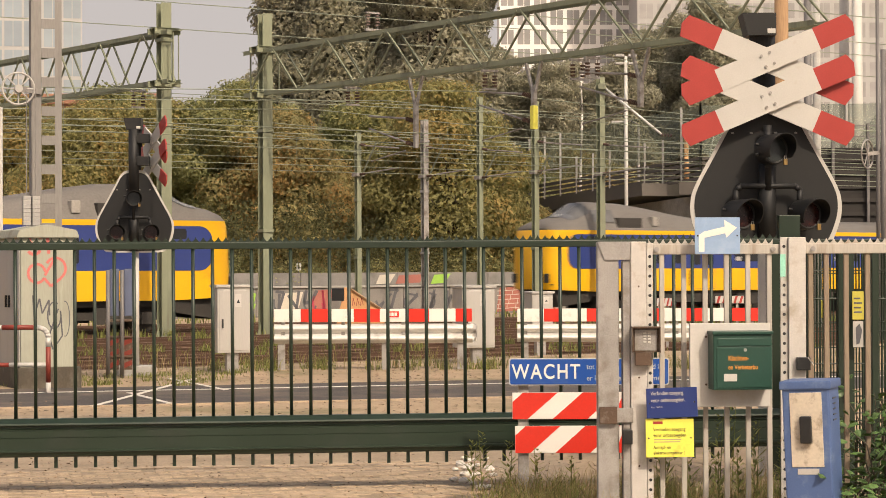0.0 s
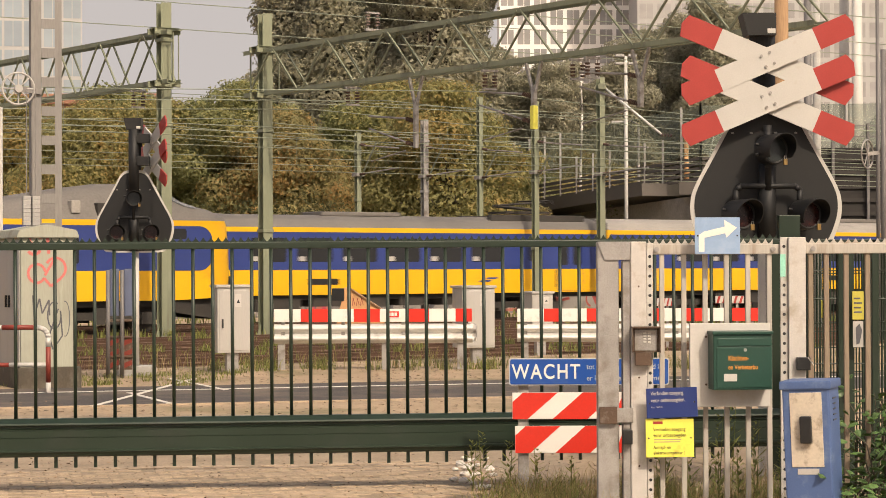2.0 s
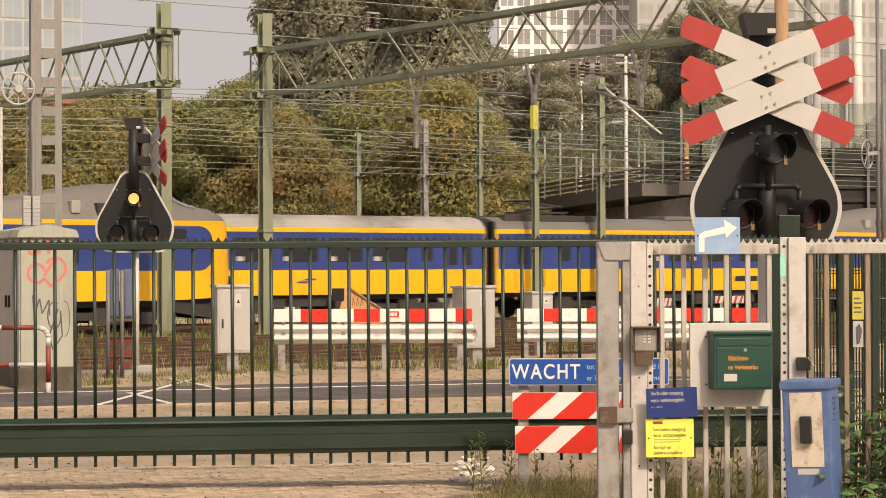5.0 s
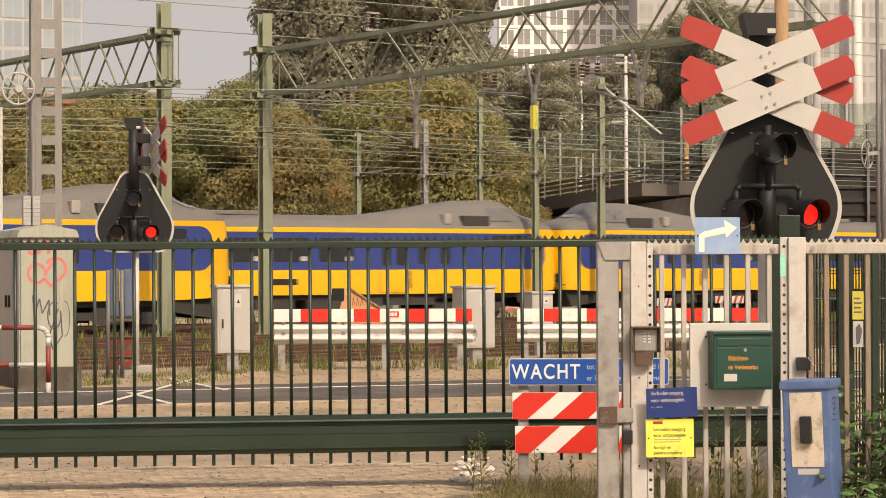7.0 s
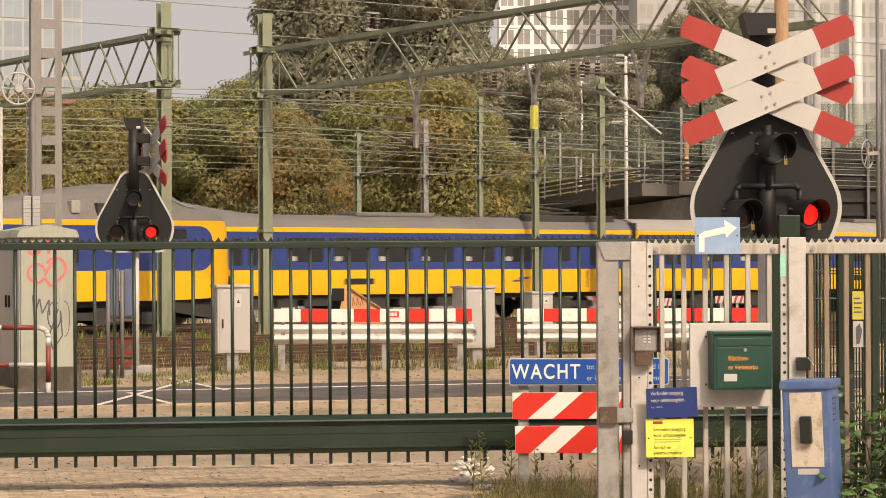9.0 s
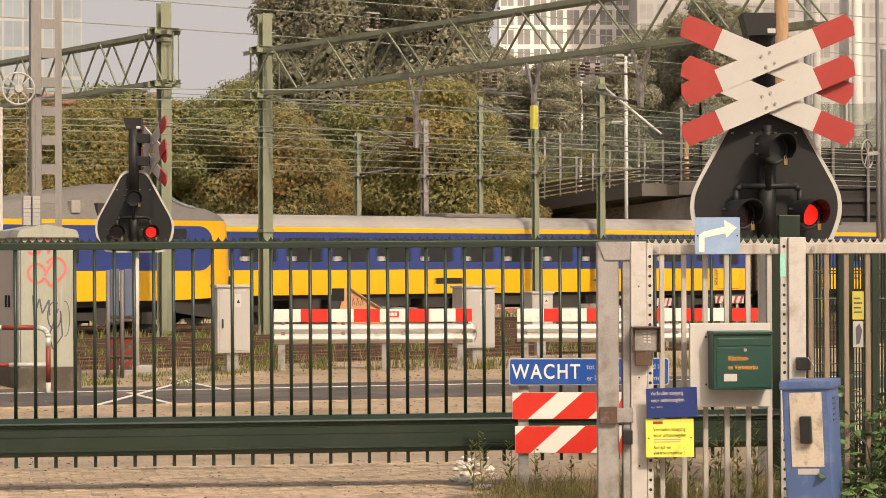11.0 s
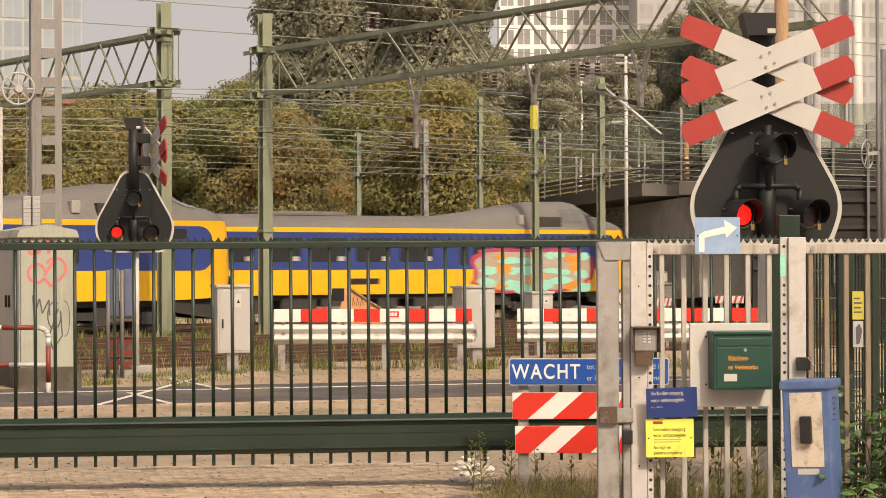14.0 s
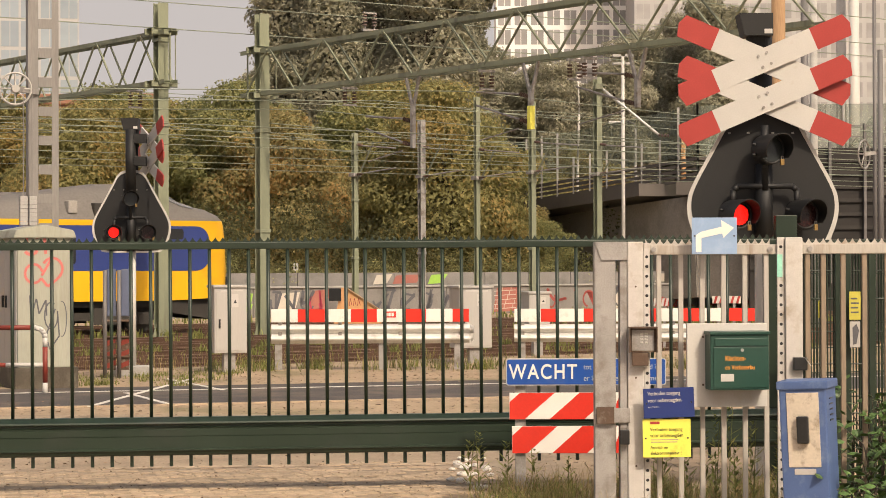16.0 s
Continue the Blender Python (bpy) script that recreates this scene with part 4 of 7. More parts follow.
def crossing_signal(m, label, crosses, lamp_turn):
    t = thing("crossing_signal", label, "crossing signal", m, "level crossing signals")
    rim = bmesh.new()
    prism(rim, [(x, z) for x, z in BOARD], -0.008, 0.008)
    part("board_rim", rim, WHITE, t, "white board edge")
    k = 0.945
    part("board", prism(bmesh.new(), [(x * k, 2.42 + (z - 2.42) * k) for x, z in BOARD], -0.014, -0.009), BLACK, t, "black triangular backing board")
    for x in (-0.285, -0.125, 0.085, 0.255):
        part("rivet", bevelled(x - 0.012, x + 0.012, -0.019, -0.0142, 2.885, 2.90, r=0.002, seg=1), GALVANISED, t)
    bm = tube(bmesh.new(), (0, 0.09, 1.9), (0, 0.09, 3.78), 0.098, 16)
    part("mast_tube", bm, BLACK, t, "black signal mast", True)
    part("mast_foot", tube(bmesh.new(), (0, 0.09, 0), (0, 0.09, 1.9), 0.06, 14), WHITE, t, "white lower mast", True)
    part("junction_tube", tube(bmesh.new(), (0, -0.07, 1.88), (0, -0.07, 2.62), 0.075, 16), BLACK, t, "black lamp carrier", True)
    bm = bmesh.new()
    up, side = (-0.035, 0.0) if crosses == "front" else (0.125, 0.05)
    prism(bm, [(side - 0.21, 3.94 + up), (side - 0.165, 3.75 + up), (side + 0.075, 3.75 + up), (side + 0.075, 3.94 + up)], -0.14, 0.16)
    part("bell_box", bm, BLACK, t, "black bell housing")
    part("bell_label", bevelled(side - 0.0, side + 0.068, -0.1435, -0.1405, 3.765 + up, 3.805 + up, r=0.001, seg=1), WHITE, t, "small white label")
    part("collar", tube(bmesh.new(), (side - 0.03, 0.06, 3.60), (side - 0.03, 0.06, 3.752 + up), 0.10, 18), BLACK, t)
    bm = bmesh.new()
    bent(bm, [(-0.27, -0.12, RED_Z + 0.08), (-0.27, -0.12, 2.40), (-0.23, -0.12, 2.435), (0.23, -0.12, 2.435), (0.27, -0.12, 2.40), (0.27, -0.12, RED_Z + 0.08)], 0.026, 10)
    part("cable_pipe", bm, BLACK, t, "black bent cable pipe", True)
    part("pipe_tee", tube(bmesh.new(), (0, -0.12, 2.40), (0, -0.12, 2.95), 0.035, 10), BLACK, t, "", True)
    left = signal_lamp(t, -0.28, RED_Z, LENS_RED, (LAMP_RED, LAMP_RED_BASE), twist=lamp_turn)
    right = signal_lamp(t, 0.28, RED_Z, LENS_RED, (LAMP_RED, LAMP_RED_BASE), twist=lamp_turn)
    white = signal_lamp(t, 0.0, WHITE_Z, LENS_DARK, (LAMP_WHITE, LAMP_WHITE) if crosses != "front" else None, twist=lamp_turn)
    if crosses == "front":
        cross(t, 3.505, -0.10), cross(t, 3.16, -0.13)
    else:
        cross(t, 3.69, 0.06, 0.285, -64), cross(t, 3.31, 0.03, 0.285, -64)
        for z in (3.73, 3.36):
            part("cross_bracket", bevelled(0.06, 0.26, -0.16, -0.03, z - 0.075, z + 0.075, r=0.006), BLACK, t)
        part("upper_mast", tube(bmesh.new(), (0, -0.09, 2.86), (0, -0.09, 3.88), 0.085, 16), BLACK, t, "black upper mast before the board", True)
    SIGNALS.append((left, right, white))
    return t


crossing_signal(pose(2.7566, 18.8, 0), "black crossing signal with white-edged board and two red-white crosses", "front", 22)
crossing_signal(pose(-5.0642, 36.2, 0.16), "black crossing signal with crosses turned to the side road", "side", 12)
whole("signal_footing", bevelled(-0.3, 0.3, -0.2, 0.4, -0.05, 0.162, r=0.02), CONCRETE, "small grey concrete signal footing", "footing", pose(-5.0642, 36.2, 0))


# ---------------------------------------------------------------- barriers and cabinets beside the tracks
def barrier_board(x0, x1, y, z0, z1, pattern, label):
    t = thing("barrier_board", label, "barrier board", pose(x0, y, 0), "red-white barrier boards")
    x = 0.0
    for i, w in enumerate(pattern):
        part("red_field" if i % 2 else "white_field", bevelled(x, x + w - 0.001, -0.015, 0.015, z0, z1, r=0.003, seg=1), BRIGHT_RED if i % 2 else FILM_WHITE, t)
        x += w
    for px in np.linspace(0.15, x - 0.15, 4):
        part("bracket", bevelled(px - 0.03, px + 0.03, 0.016, 0.15, z0 - 0.24, z1 - 0.03, r=0.005), GALVANISED, t)
    return t


def guard_rail(x0, x1, y, z0, z1, posts):
    t = thing("guard_rail", "galvanised steel crash barrier on square posts", "guard rail", pose(x0, y, 0), "guard rails")
    h = z1 - z0
    prof = []
    for i in range(25):
        u = i / 24
        wave = 0.5 - 0.5 * math.cos(4 * math.pi * u)
        prof.append((-0.085 * wave ** 0.7 if 0.25 < u < 0.75 else -0.085 * wave ** 0.55 - (0.012 if u in (0.0, 1.0) else 0.0), z0 + h * u))
    bm = bmesh.new()
    loft(bm, [[(x, a, z) for a, z in prof] for x in (0, x1 - x0)])
    loft(bm, [[(x, a + 0.004, z) for a, z in prof][::-1] for x in (0, x1 - x0)])
    part("w_beam", bm, RAIL_GALV, t, "pale weathered corrugated beam", True)
    bm = bmesh.new()
    loft(bm, [[(x1 - x0 + 0.002 + 0.07 * k, a * (1 - 0.3 * k), z0 + h / 2 + (z - z0 - h / 2) * (1 - 0.25 * k)) for a, z in prof] for k in (0, 0.6, 1.0)])
    bmesh.ops.solidify(bm, geom=bm.faces[:], thickness=0.004)
    part("end_piece", bm, RAIL_GALV, t, "rounded beam end", True)
    for px in posts:
        part("post", bevelled(px - 0.06, px + 0.06, 0.01, 0.12, -0.1, z1 - 0.05, r=0.006), GALVANISED, t)
    return t


BD = 38.0
barrier_board(-2.9143, 0, 38.0, 0.825, 1.049, (0.4579, 0.4677, 0.4482, 0.4482, 0.4969, 0.3508, 0.4579, 0.2826),
              "red and white striped barrier board above a crash barrier")
maker = thing("maker_plate", "small red-edged plate fixed on a barrier board", "plate", pose(-1.0047, 37.975, 0))
part("plate", bevelled(0, 0.2631, 0, 0.008, 0.8824, 1.0285, r=0.002, seg=1), FILM_WHITE, maker)
part("plate_face", bevelled(0.02, 0.2631 - 0.02, -0.004, -0.0005, 0.8824 + 0.02, 1.0285 - 0.02, r=0.001, seg=1), BRIGHT_RED, maker)
for x_ in (0.055, 0.11, 0.165):
    part("word_bar", bevelled(x_, x_ + 0.042, -0.007, -0.0045, 0.925, 0.985, r=0.001, seg=1), FILM_WHITE, maker, "white plain bar")
guard_rail(-2.9143, 0.5055, 38.05, 0.4549, 0.7957, (0.1169, 1.9097, 3.2154))
barrier_board(1.3021, 0, 38.8, 0.8001, 1.0288, (0.4676, 0.3084, 0.4477, 0.4377, 0.4377, 0.4576, 0.3979, 0.2985, 0.4377, 0.5969),
              "red and white striped barrier board beyond the posts")
guard_rail(1.3021, 5.5798, 38.85, 0.4422, 0.7603, (0.1393, 1.9897, 3.9795))


def relay_cabinet(x, y, w, h, z0, d, label, mat=None, door_label="sticker"):
    t = thing("relay_cabinet", label, "cabinet", pose(x, y, 0, 0, 0, 22), "trackside cabinets")
    mat = mat or GREY_BOX
    part("body", bevelled(-w / 2, w / 2, 0, d, z0, z0 + h, r=0.012), mat, t)
    part("cap", bevelled(-w / 2 - 0.03, w / 2 + 0.03, -0.03, d + 0.03, z0 + h - 0.002, z0 + h + 0.045, r=0.012), mat, t, "overhanging cap")
    part("door", bevelled(-w / 2 + 0.03, w / 2 - 0.03, -0.012, -0.001, z0 + 0.04, z0 + h - 0.06, r=0.004), mat, t)
    part("handle", bevelled(-w / 2 + 0.07, -w / 2 + 0.10, -0.035, -0.0125, z0 + h * 0.38, z0 + h * 0.52, r=0.006), PLASTIC, t, "black swing handle")
    part("sticker", bevelled(0.02, 0.13, -0.0145, -0.0125, z0 + h * 0.70, z0 + h * 0.90, r=0.001, seg=1), WHITE, t, "white warning label")
    part("label_strip", bevelled(-w * 0.32, w * 0.38, -0.0145, -0.0125, z0 + h * 0.94, z0 + h * 0.965, r=0.001, seg=1), WHITE, t, "white label strip")
    part("warning_mark", prism(bmesh.new(), [(0.045, z0 + h * 0.76), (0.105, z0 + h * 0.76), (0.075, z0 + h * 0.82)], -0.017, -0.0147), PLASTIC, t)
    part("pedestal", bevelled(-0.10, 0.10, 0.06, 0.2, -0.05, z0 + 0.002, r=0.006), GALVANISED, t, "steel pedestal")
    return t


relay_cabinet(-3.516, 37.0, 0.5692, 1.1005, 0.336, 0.35, "light grey steel relay cabinet on a pedestal")
relay_cabinet(0.653, 40.5, 0.6438, 1.1008, 0.2799, 0.5, "light grey steel relay cabinet behind the crash barrier")
relay_cabinet(1.9843, 44.0, 0.4513, 0.6769, 0.5543, 0.4, "small light grey trackside cabinet")


# ---------------------------------------------------------------- paving, road
def strip_road():
    a, b = 0.3004, 0
    # far white edge line runs from here
    o = (-4.7093, 31.4177)
    m = pose(o[0], o[1], 0, 0, 0, math.degrees(a))
    whole("road", box(bmesh.new(), -40, 60, -3.25, 1.1, -0.1, 0.012), ASPHALT, "worn grey asphalt road with white edge lines", "road", m, kind="structure")
    whole("edge_line", box(bmesh.new(), -1.6, 60, -0.055, 0.055, -0.05, 0.016), ROAD_WHITE, "worn white road edge line", "road marking", m, kind="structure")
    whole("edge_line", box(bmesh.new(), -40, -2.3, -0.035, 0.035, -0.05, 0.016), ROAD_WHITE, "worn white road edge line", "road marking", m, kind="structure")
    whole("kerb_line", box(bmesh.new(), -40, 60, -3.36, -3.26, -0.1, 0.02), PAVER, "low worn sandy concrete kerb", "kerb", m, kind="structure")


def crossing_mark(p, q, w=0.075):
    bm = beam(bmesh.new(), (p[0], p[1], 0.014), (q[0], q[1], 0.014), w, 0.01)
    whole("crossing_line", bm, ROAD_WHITE, "worn white crossing line on asphalt", "road marking", kind="structure")


crossing_mark((-4.4425, 27.9619), (-3.9297, 34.8636))
crossing_mark((-4.4209, 30.9764), (-3.5407, 28.4898))
crossing_mark((-4.3353, 34.8917), (-3.1175, 31.6067))


strip_road()


# ---------------------------------------------------------------- brick paving by the gate
def paving():
    whole("pavement", box(bmesh.new(), -14, 1.1, 3.0, 26.5, -0.1, 0.004), JOINT, "sandy worn brick paving with filled joints", "paving", kind="structure")
    rng = random.Random(4)
    base = bpy.data.objects["pavement"]
    L, W = 0.21, 0.105
    bm = bevelled(-L / 2 + 0.004, L / 2 - 0.006, -W / 2 + 0.007, W / 2 - 0.007, -0.03, 0.0, r=0.006, seg=1)
    first = part("paver", bm, PAVER_PIECE, base)
    verts, faces = [], []
    turn = radians(12)
    c, s = math.cos(turn), math.sin(turn)
    count = 0
    for j in range(-6, 34):
        for i in range(-26, 8):
            u, v = (i + 0.5 * (j % 2)) * L, 16.4 + j * W
            x, y = c * u - s * (v - 16.4), 16.4 + s * u + c * (v - 16.4)
            if not (-4.6 < x < 0.45 and 16.3 < y < 20.0):
                continue
            z = 0.008 + rng.uniform(-0.005, 0.005)
            if rng.random() < 0.12:
                continue
            if count < 300 and -3.7 < x < 0.4 and 17.2 < y < 18.9:
                o = first if count == 0 else new("paver", first.data)
                o.parent = base
                o.matrix_basis = pose(x, y, z, rng.uniform(-1.2, 1.2), rng.uniform(-1, 1), 12 + rng.uniform(-1.5, 1.5))
                count += 1
            else:
                k = len(verts)
                for a, b in ((-1, -1), (1, -1), (1, 1), (-1, 1)):
                    du, dv = a * (L / 2 - 0.006), b * (W / 2 - 0.007)
                    verts += [(x + c * du - s * dv, y + s * du + c * dv, -0.02), (x + c * (du - a * 0.004) - s * (dv - b * 0.004), y + s * (du - a * 0.004) + c * (dv - b * 0.004), z)]
                faces += [(k + 1, k + 3, k + 5, k + 7)] + [(k + 2 * q, k + (2 * q + 2) % 8, k + (2 * q + 3) % 8, k + 2 * q + 1) for q in range(4)]
    me = bpy.data.meshes.new("outer_pavers")
    me.from_pydata(verts, [], faces)
    me.materials.append(PAVER)
    o = new("paver_field", me)
    o.parent = base
    tagged(o, "further sandy brick pavers", kind="stuff")


paving()


def stones():
    rng = random.Random(9)
    for i in range(26):
        x, y = 0.24 + rng.uniform(-0.16, 0.18), 17.6 + rng.uniform(-0.5, 2.6)
        bm = bmesh.new()
        bmesh.ops.create_icosphere(bm, subdivisions=2, radius=rng.uniform(0.018, 0.05))
        for v in bm.verts:
            v.co *= 1 + rng.uniform(-0.22, 0.22)
            v.co.z *= 0.55
        whole("rubble_stone", bm, ROAD_WHITE, "pale broken stone at the paving edge", "stone", pose(x, y, 0.02, 0, 0, rng.uniform(0, 360)), "rubble at the paving edge")


stones()


def litter():
    """Leaf litter, grit and small twigs strewn over paving and verge."""
    rng = random.Random(14)
    verts, faces = [], []
    for i in range(4200):
        y = rng.uniform(15.5, 29.0) if i % 3 else rng.uniform(33.5, 37.5)
        x = rng.uniform(-0.22, 0.12) * y * 1.05
        r = rng.uniform(0.006, 0.026) * (1 if y < 21 else 1.9)
        a = rng.uniform(0, 6.28)
        z = 0.012 if y < 26.5 else 0.006
        k = len(verts)
        for j in range(3):
            b = a + j * 2.1 + rng.uniform(-0.4, 0.4)
            verts.append((x + r * math.cos(b), y + r * math.sin(b), z + rng.uniform(0.0, 0.016)))
        faces.append((k, k + 1, k + 2))
    me = bpy.data.meshes.new("litter")
    me.from_pydata(verts, [], faces)
    me.materials.append(LITTER)
    tagged(new("leaf_litter", me), "brown leaf litter and grit on the paving", "litter", kind="stuff")


LITTER = material("brown_leaf_litter", (0.20, 0.135, 0.08), 0.9, 0, 0.2, 5, island=0.6)
litter()
# ---------------------------------------------------------------- trees
def leaf_cloud(rng, blobs, count, size):
    """Many small leaf clumps, spread over the shells of several uneven blobs."""
    B = np.array(blobs, float)
    weights = B[:, 3] * B[:, 4]
    k = rng.choice(len(B), count, p=weights / weights.sum())

    def unit(v):
        return v / np.linalg.norm(v, axis=1)[:, None]

    d = unit(rng.normal(size=(count, 3)))
    r = rng.uniform(0.78, 1.06, count) * rng.choice((1.0, 1.0, 1.0, 1.18), count)
    c = B[k, :3] + d * r[:, None] * np.stack([B[k, 3], B[k, 3], B[k, 4]], 1)
    n = unit(d + rng.normal(scale=0.40, size=(count, 3)) + np.array((0, 0, 0.25)))
    a = unit(np.cross(n, rng.normal(size=(count, 3))))
    b = np.cross(n, a)
    s = (size * rng.uniform(0.6, 1.4, count))[:, None]
    v = np.stack([c + a * s, c + b * s * 0.7 + n * s * 0.15, c - a * s * 0.7 - b * s * 0.5], 1).reshape(-1, 3)
    return v.tolist(), np.arange(3 * count).reshape(-1, 3).tolist()


def tree(kind, seed, height, spread, mat, label, poplar=False, count=7000, leaf=0.16):
    rng = np.random.default_rng(seed)
    t = thing("tree", label, "tree", pose(0, -500 - 40 * seed, 0), "trees behind the railway")
    bm = bmesh.new()
    bend = [(0, 0, -0.2)]
    steps = 6
    top = height * (0.9 if poplar else 0.62)
    for i in range(1, steps + 1):
        bend.append((rng.normal(scale=0.06) * i, rng.normal(scale=0.06) * i, top * i / steps))
    r0 = height * 0.018 + 0.06
    for i in range(steps):
        tube(bm, bend[i], bend[i + 1], r0 * (1 - i / (steps + 1)), 8, r0 * (1 - (i + 1) / (steps + 1)))
    blobs = []
    for i in range(62 if poplar else 44):
        a = rng.uniform(0, 2 * math.pi)
        if poplar:
            h = rng.uniform(0.10, 0.97)
            rad = spread * (0.78 - 0.60 * abs(h - 0.35)) * rng.uniform(0.25, 0.9)
        else:
            h = rng.uniform(0.04, 0.90)
            rad = spread * math.sin(math.pi * min(1, h * 0.85 + 0.12)) * rng.uniform(0.3, 0.92)
        br = spread * (rng.uniform(0.14, 0.27) if poplar else rng.uniform(0.15, 0.31))
        c = (rad * math.cos(a), rad * math.sin(a), h * height)
        blobs.append((*c, br, br * rng.uniform(0.6, 1.0)))
        k = min(steps, max(1, int(h * 0.7 * height / top * steps)))
        tube(bm, bend[k], (c[0] * 0.9, c[1] * 0.9, c[2]), r0 * 0.32, 5, r0 * 0.08)
    # the leafy body of the crown behind the outer clumps
    for h in np.linspace(0.12, 0.86, 8):
        if poplar:
            rad = spread * (0.78 - 0.60 * abs(h - 0.35)) * 0.72
        else:
            rad = spread * math.sin(math.pi * min(1, h * 0.85 + 0.12)) * 0.74
        blobs.append((rng.normal(scale=0.05) * spread, rng.normal(scale=0.05) * spread, h * height, rad, height * 0.085))
    part("trunk", bm, BARK, t, "brown trunk with limbs", True)
    v, f = leaf_cloud(rng, blobs, count, leaf)
    me = bpy.data.meshes.new("crown")
    me.from_pydata(v, [], f)
    me.materials.append(mat)
    crown = new("crown", me)
    crown.parent = t
    tagged(crown, "uneven leafy crown")
    return t


BROAD = [tree("broad", 1, 11.0, 4.2, LEAF[0], "full deep green broadleaf tree behind the railway", count=66000, leaf=0.112),
         tree("broad", 2, 11.0, 4.4, LEAF[1], "olive green broadleaf tree with yellowing leaves", count=66000, leaf=0.112),
         tree("broad", 3, 10.0, 4.0, LEAF[2], "broadleaf tree turning orange brown in autumn", count=66000, leaf=0.112)]
# poplar crowns carry the distance haze in their leaf colour
POPLAR = [tree("poplar", 4, 25.0, 5.6, LEAF[3], "tall poplar with an uneven crown, greyed and paled for haze", True, 70000, 0.175),
          tree("poplar", 5, 23.0, 5.0, LEAF[4], "tall darker poplar with gaps in its crown, paled for haze", True, 70000, 0.175)]


def plant_trees():
    rng = random.Random(5)
    used = set()

    def place(proto, x, y, scale, turn):
        m = pose(x, y, -0.3, 0, 0, turn)
        if proto not in used:
            used.add(proto)
            proto.matrix_basis = m
            ob = proto
        else:
            ob = copy_thing(proto, m)
        ob.scale = (scale,) * 3
        return ob

    # a dense row behind the graffiti wall
    row = ((20, 1, 0.98), (95, 1, 0.95), (165, 1, 0.93), (232, 0, 0.98), (300, 1, 1.0), (368, 0, 1.0), (430, 0, 0.98), (500, 2, 0.96), (565, 2, 0.84), (625, 0, 0.98), (685, 1, 1.06),
           (742, 0, 1.06), (800, 1, 0.98), (850, 0, 0.84))
    for px, kind, sc in row:
        y = 112 + rng.uniform(-5, 6)
        place(BROAD[kind], (px - 784) * y / 3900.0, y, sc * rng.uniform(1.0, 1.12), rng.uniform(0, 360))
    for px, kind, sc in ((60, 0, 0.85), (265, 0, 0.9), (400, 1, 0.92), (905, 0, 0.8), (975, 1, 0.72), (1035, 2, 0.95)):
        y = 128 + rng.uniform(-4, 4)
        place(BROAD[kind], (px - 784) * y / 3900.0, y, sc, rng.uniform(0, 360))
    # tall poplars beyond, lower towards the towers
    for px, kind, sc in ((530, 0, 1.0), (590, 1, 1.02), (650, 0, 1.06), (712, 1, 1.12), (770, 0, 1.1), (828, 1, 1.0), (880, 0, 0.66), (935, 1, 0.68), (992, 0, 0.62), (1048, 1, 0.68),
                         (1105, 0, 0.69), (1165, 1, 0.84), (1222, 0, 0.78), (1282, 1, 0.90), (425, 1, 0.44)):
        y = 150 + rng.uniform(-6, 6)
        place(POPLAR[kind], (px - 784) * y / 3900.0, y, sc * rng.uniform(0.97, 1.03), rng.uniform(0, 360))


plant_trees()
for x_, y_, k_, sc_ in ((2.8, 110.0, 1, 0.58), (4.3, 111.0, 2, 0.53), (5.4, 110.0, 0, 0.42)):
    o_ = copy_thing(BROAD[k_], pose(x_, y_, -0.3, 0, 0, 70 * x_))
    o_.scale = (sc_,) * 3


# ---------------------------------------------------------------- far buildings and wall
def tower(name, label, x0, x1, y, h, bays, storeys, mat, glass, depth=18.0, turn=0.0, fill=0.76):
    t = thing(name, label, "building", pose(x0, y, -0.3, 0, 0, turn), "far buildings")
    w = x1 - x0
    part("wall", box(bmesh.new(), 0, w, 0, depth, 0, h), mat, t)
    part("roof", bevelled(-0.3, w + 0.3, -0.3, depth + 0.3, h, h + 0.8, r=0.1), mat, t)
    bw, sh = w / bays, h / storeys
    pane = None
    zs = range(storeys)
    for i in range(bays):
        for j in zs:
            if (j + 1) * sh < h * 0.22:
                continue
            if pane is None:
                bm = box(bmesh.new(), -bw * fill / 2, -bw * 0.02, -0.04, 0.2, -sh * fill / 2, sh * fill / 2)
                box(bm, bw * 0.02, bw * fill / 2, -0.04, 0.2, -sh * fill / 2, sh * fill / 2)
                pane = part("window", bm, glass, t)
                o = pane
            else:
                o = new("window", pane.data)
                o.parent = t
            o.location = ((i + 0.5) * bw, 0, (j + 0.5) * sh)
    return t


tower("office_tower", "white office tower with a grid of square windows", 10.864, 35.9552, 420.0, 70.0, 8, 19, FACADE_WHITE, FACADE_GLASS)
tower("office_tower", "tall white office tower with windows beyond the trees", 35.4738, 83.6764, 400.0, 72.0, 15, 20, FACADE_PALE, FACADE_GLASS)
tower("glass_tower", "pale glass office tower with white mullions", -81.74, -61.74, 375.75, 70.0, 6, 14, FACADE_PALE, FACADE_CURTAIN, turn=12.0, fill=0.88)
tower("brick_house", "low red brick building with dark windows", -36.7935, -22.0606, 170.0, 14.8, 7, 4, FACADE_BRICK, FACADE_GLASS, fill=0.45)


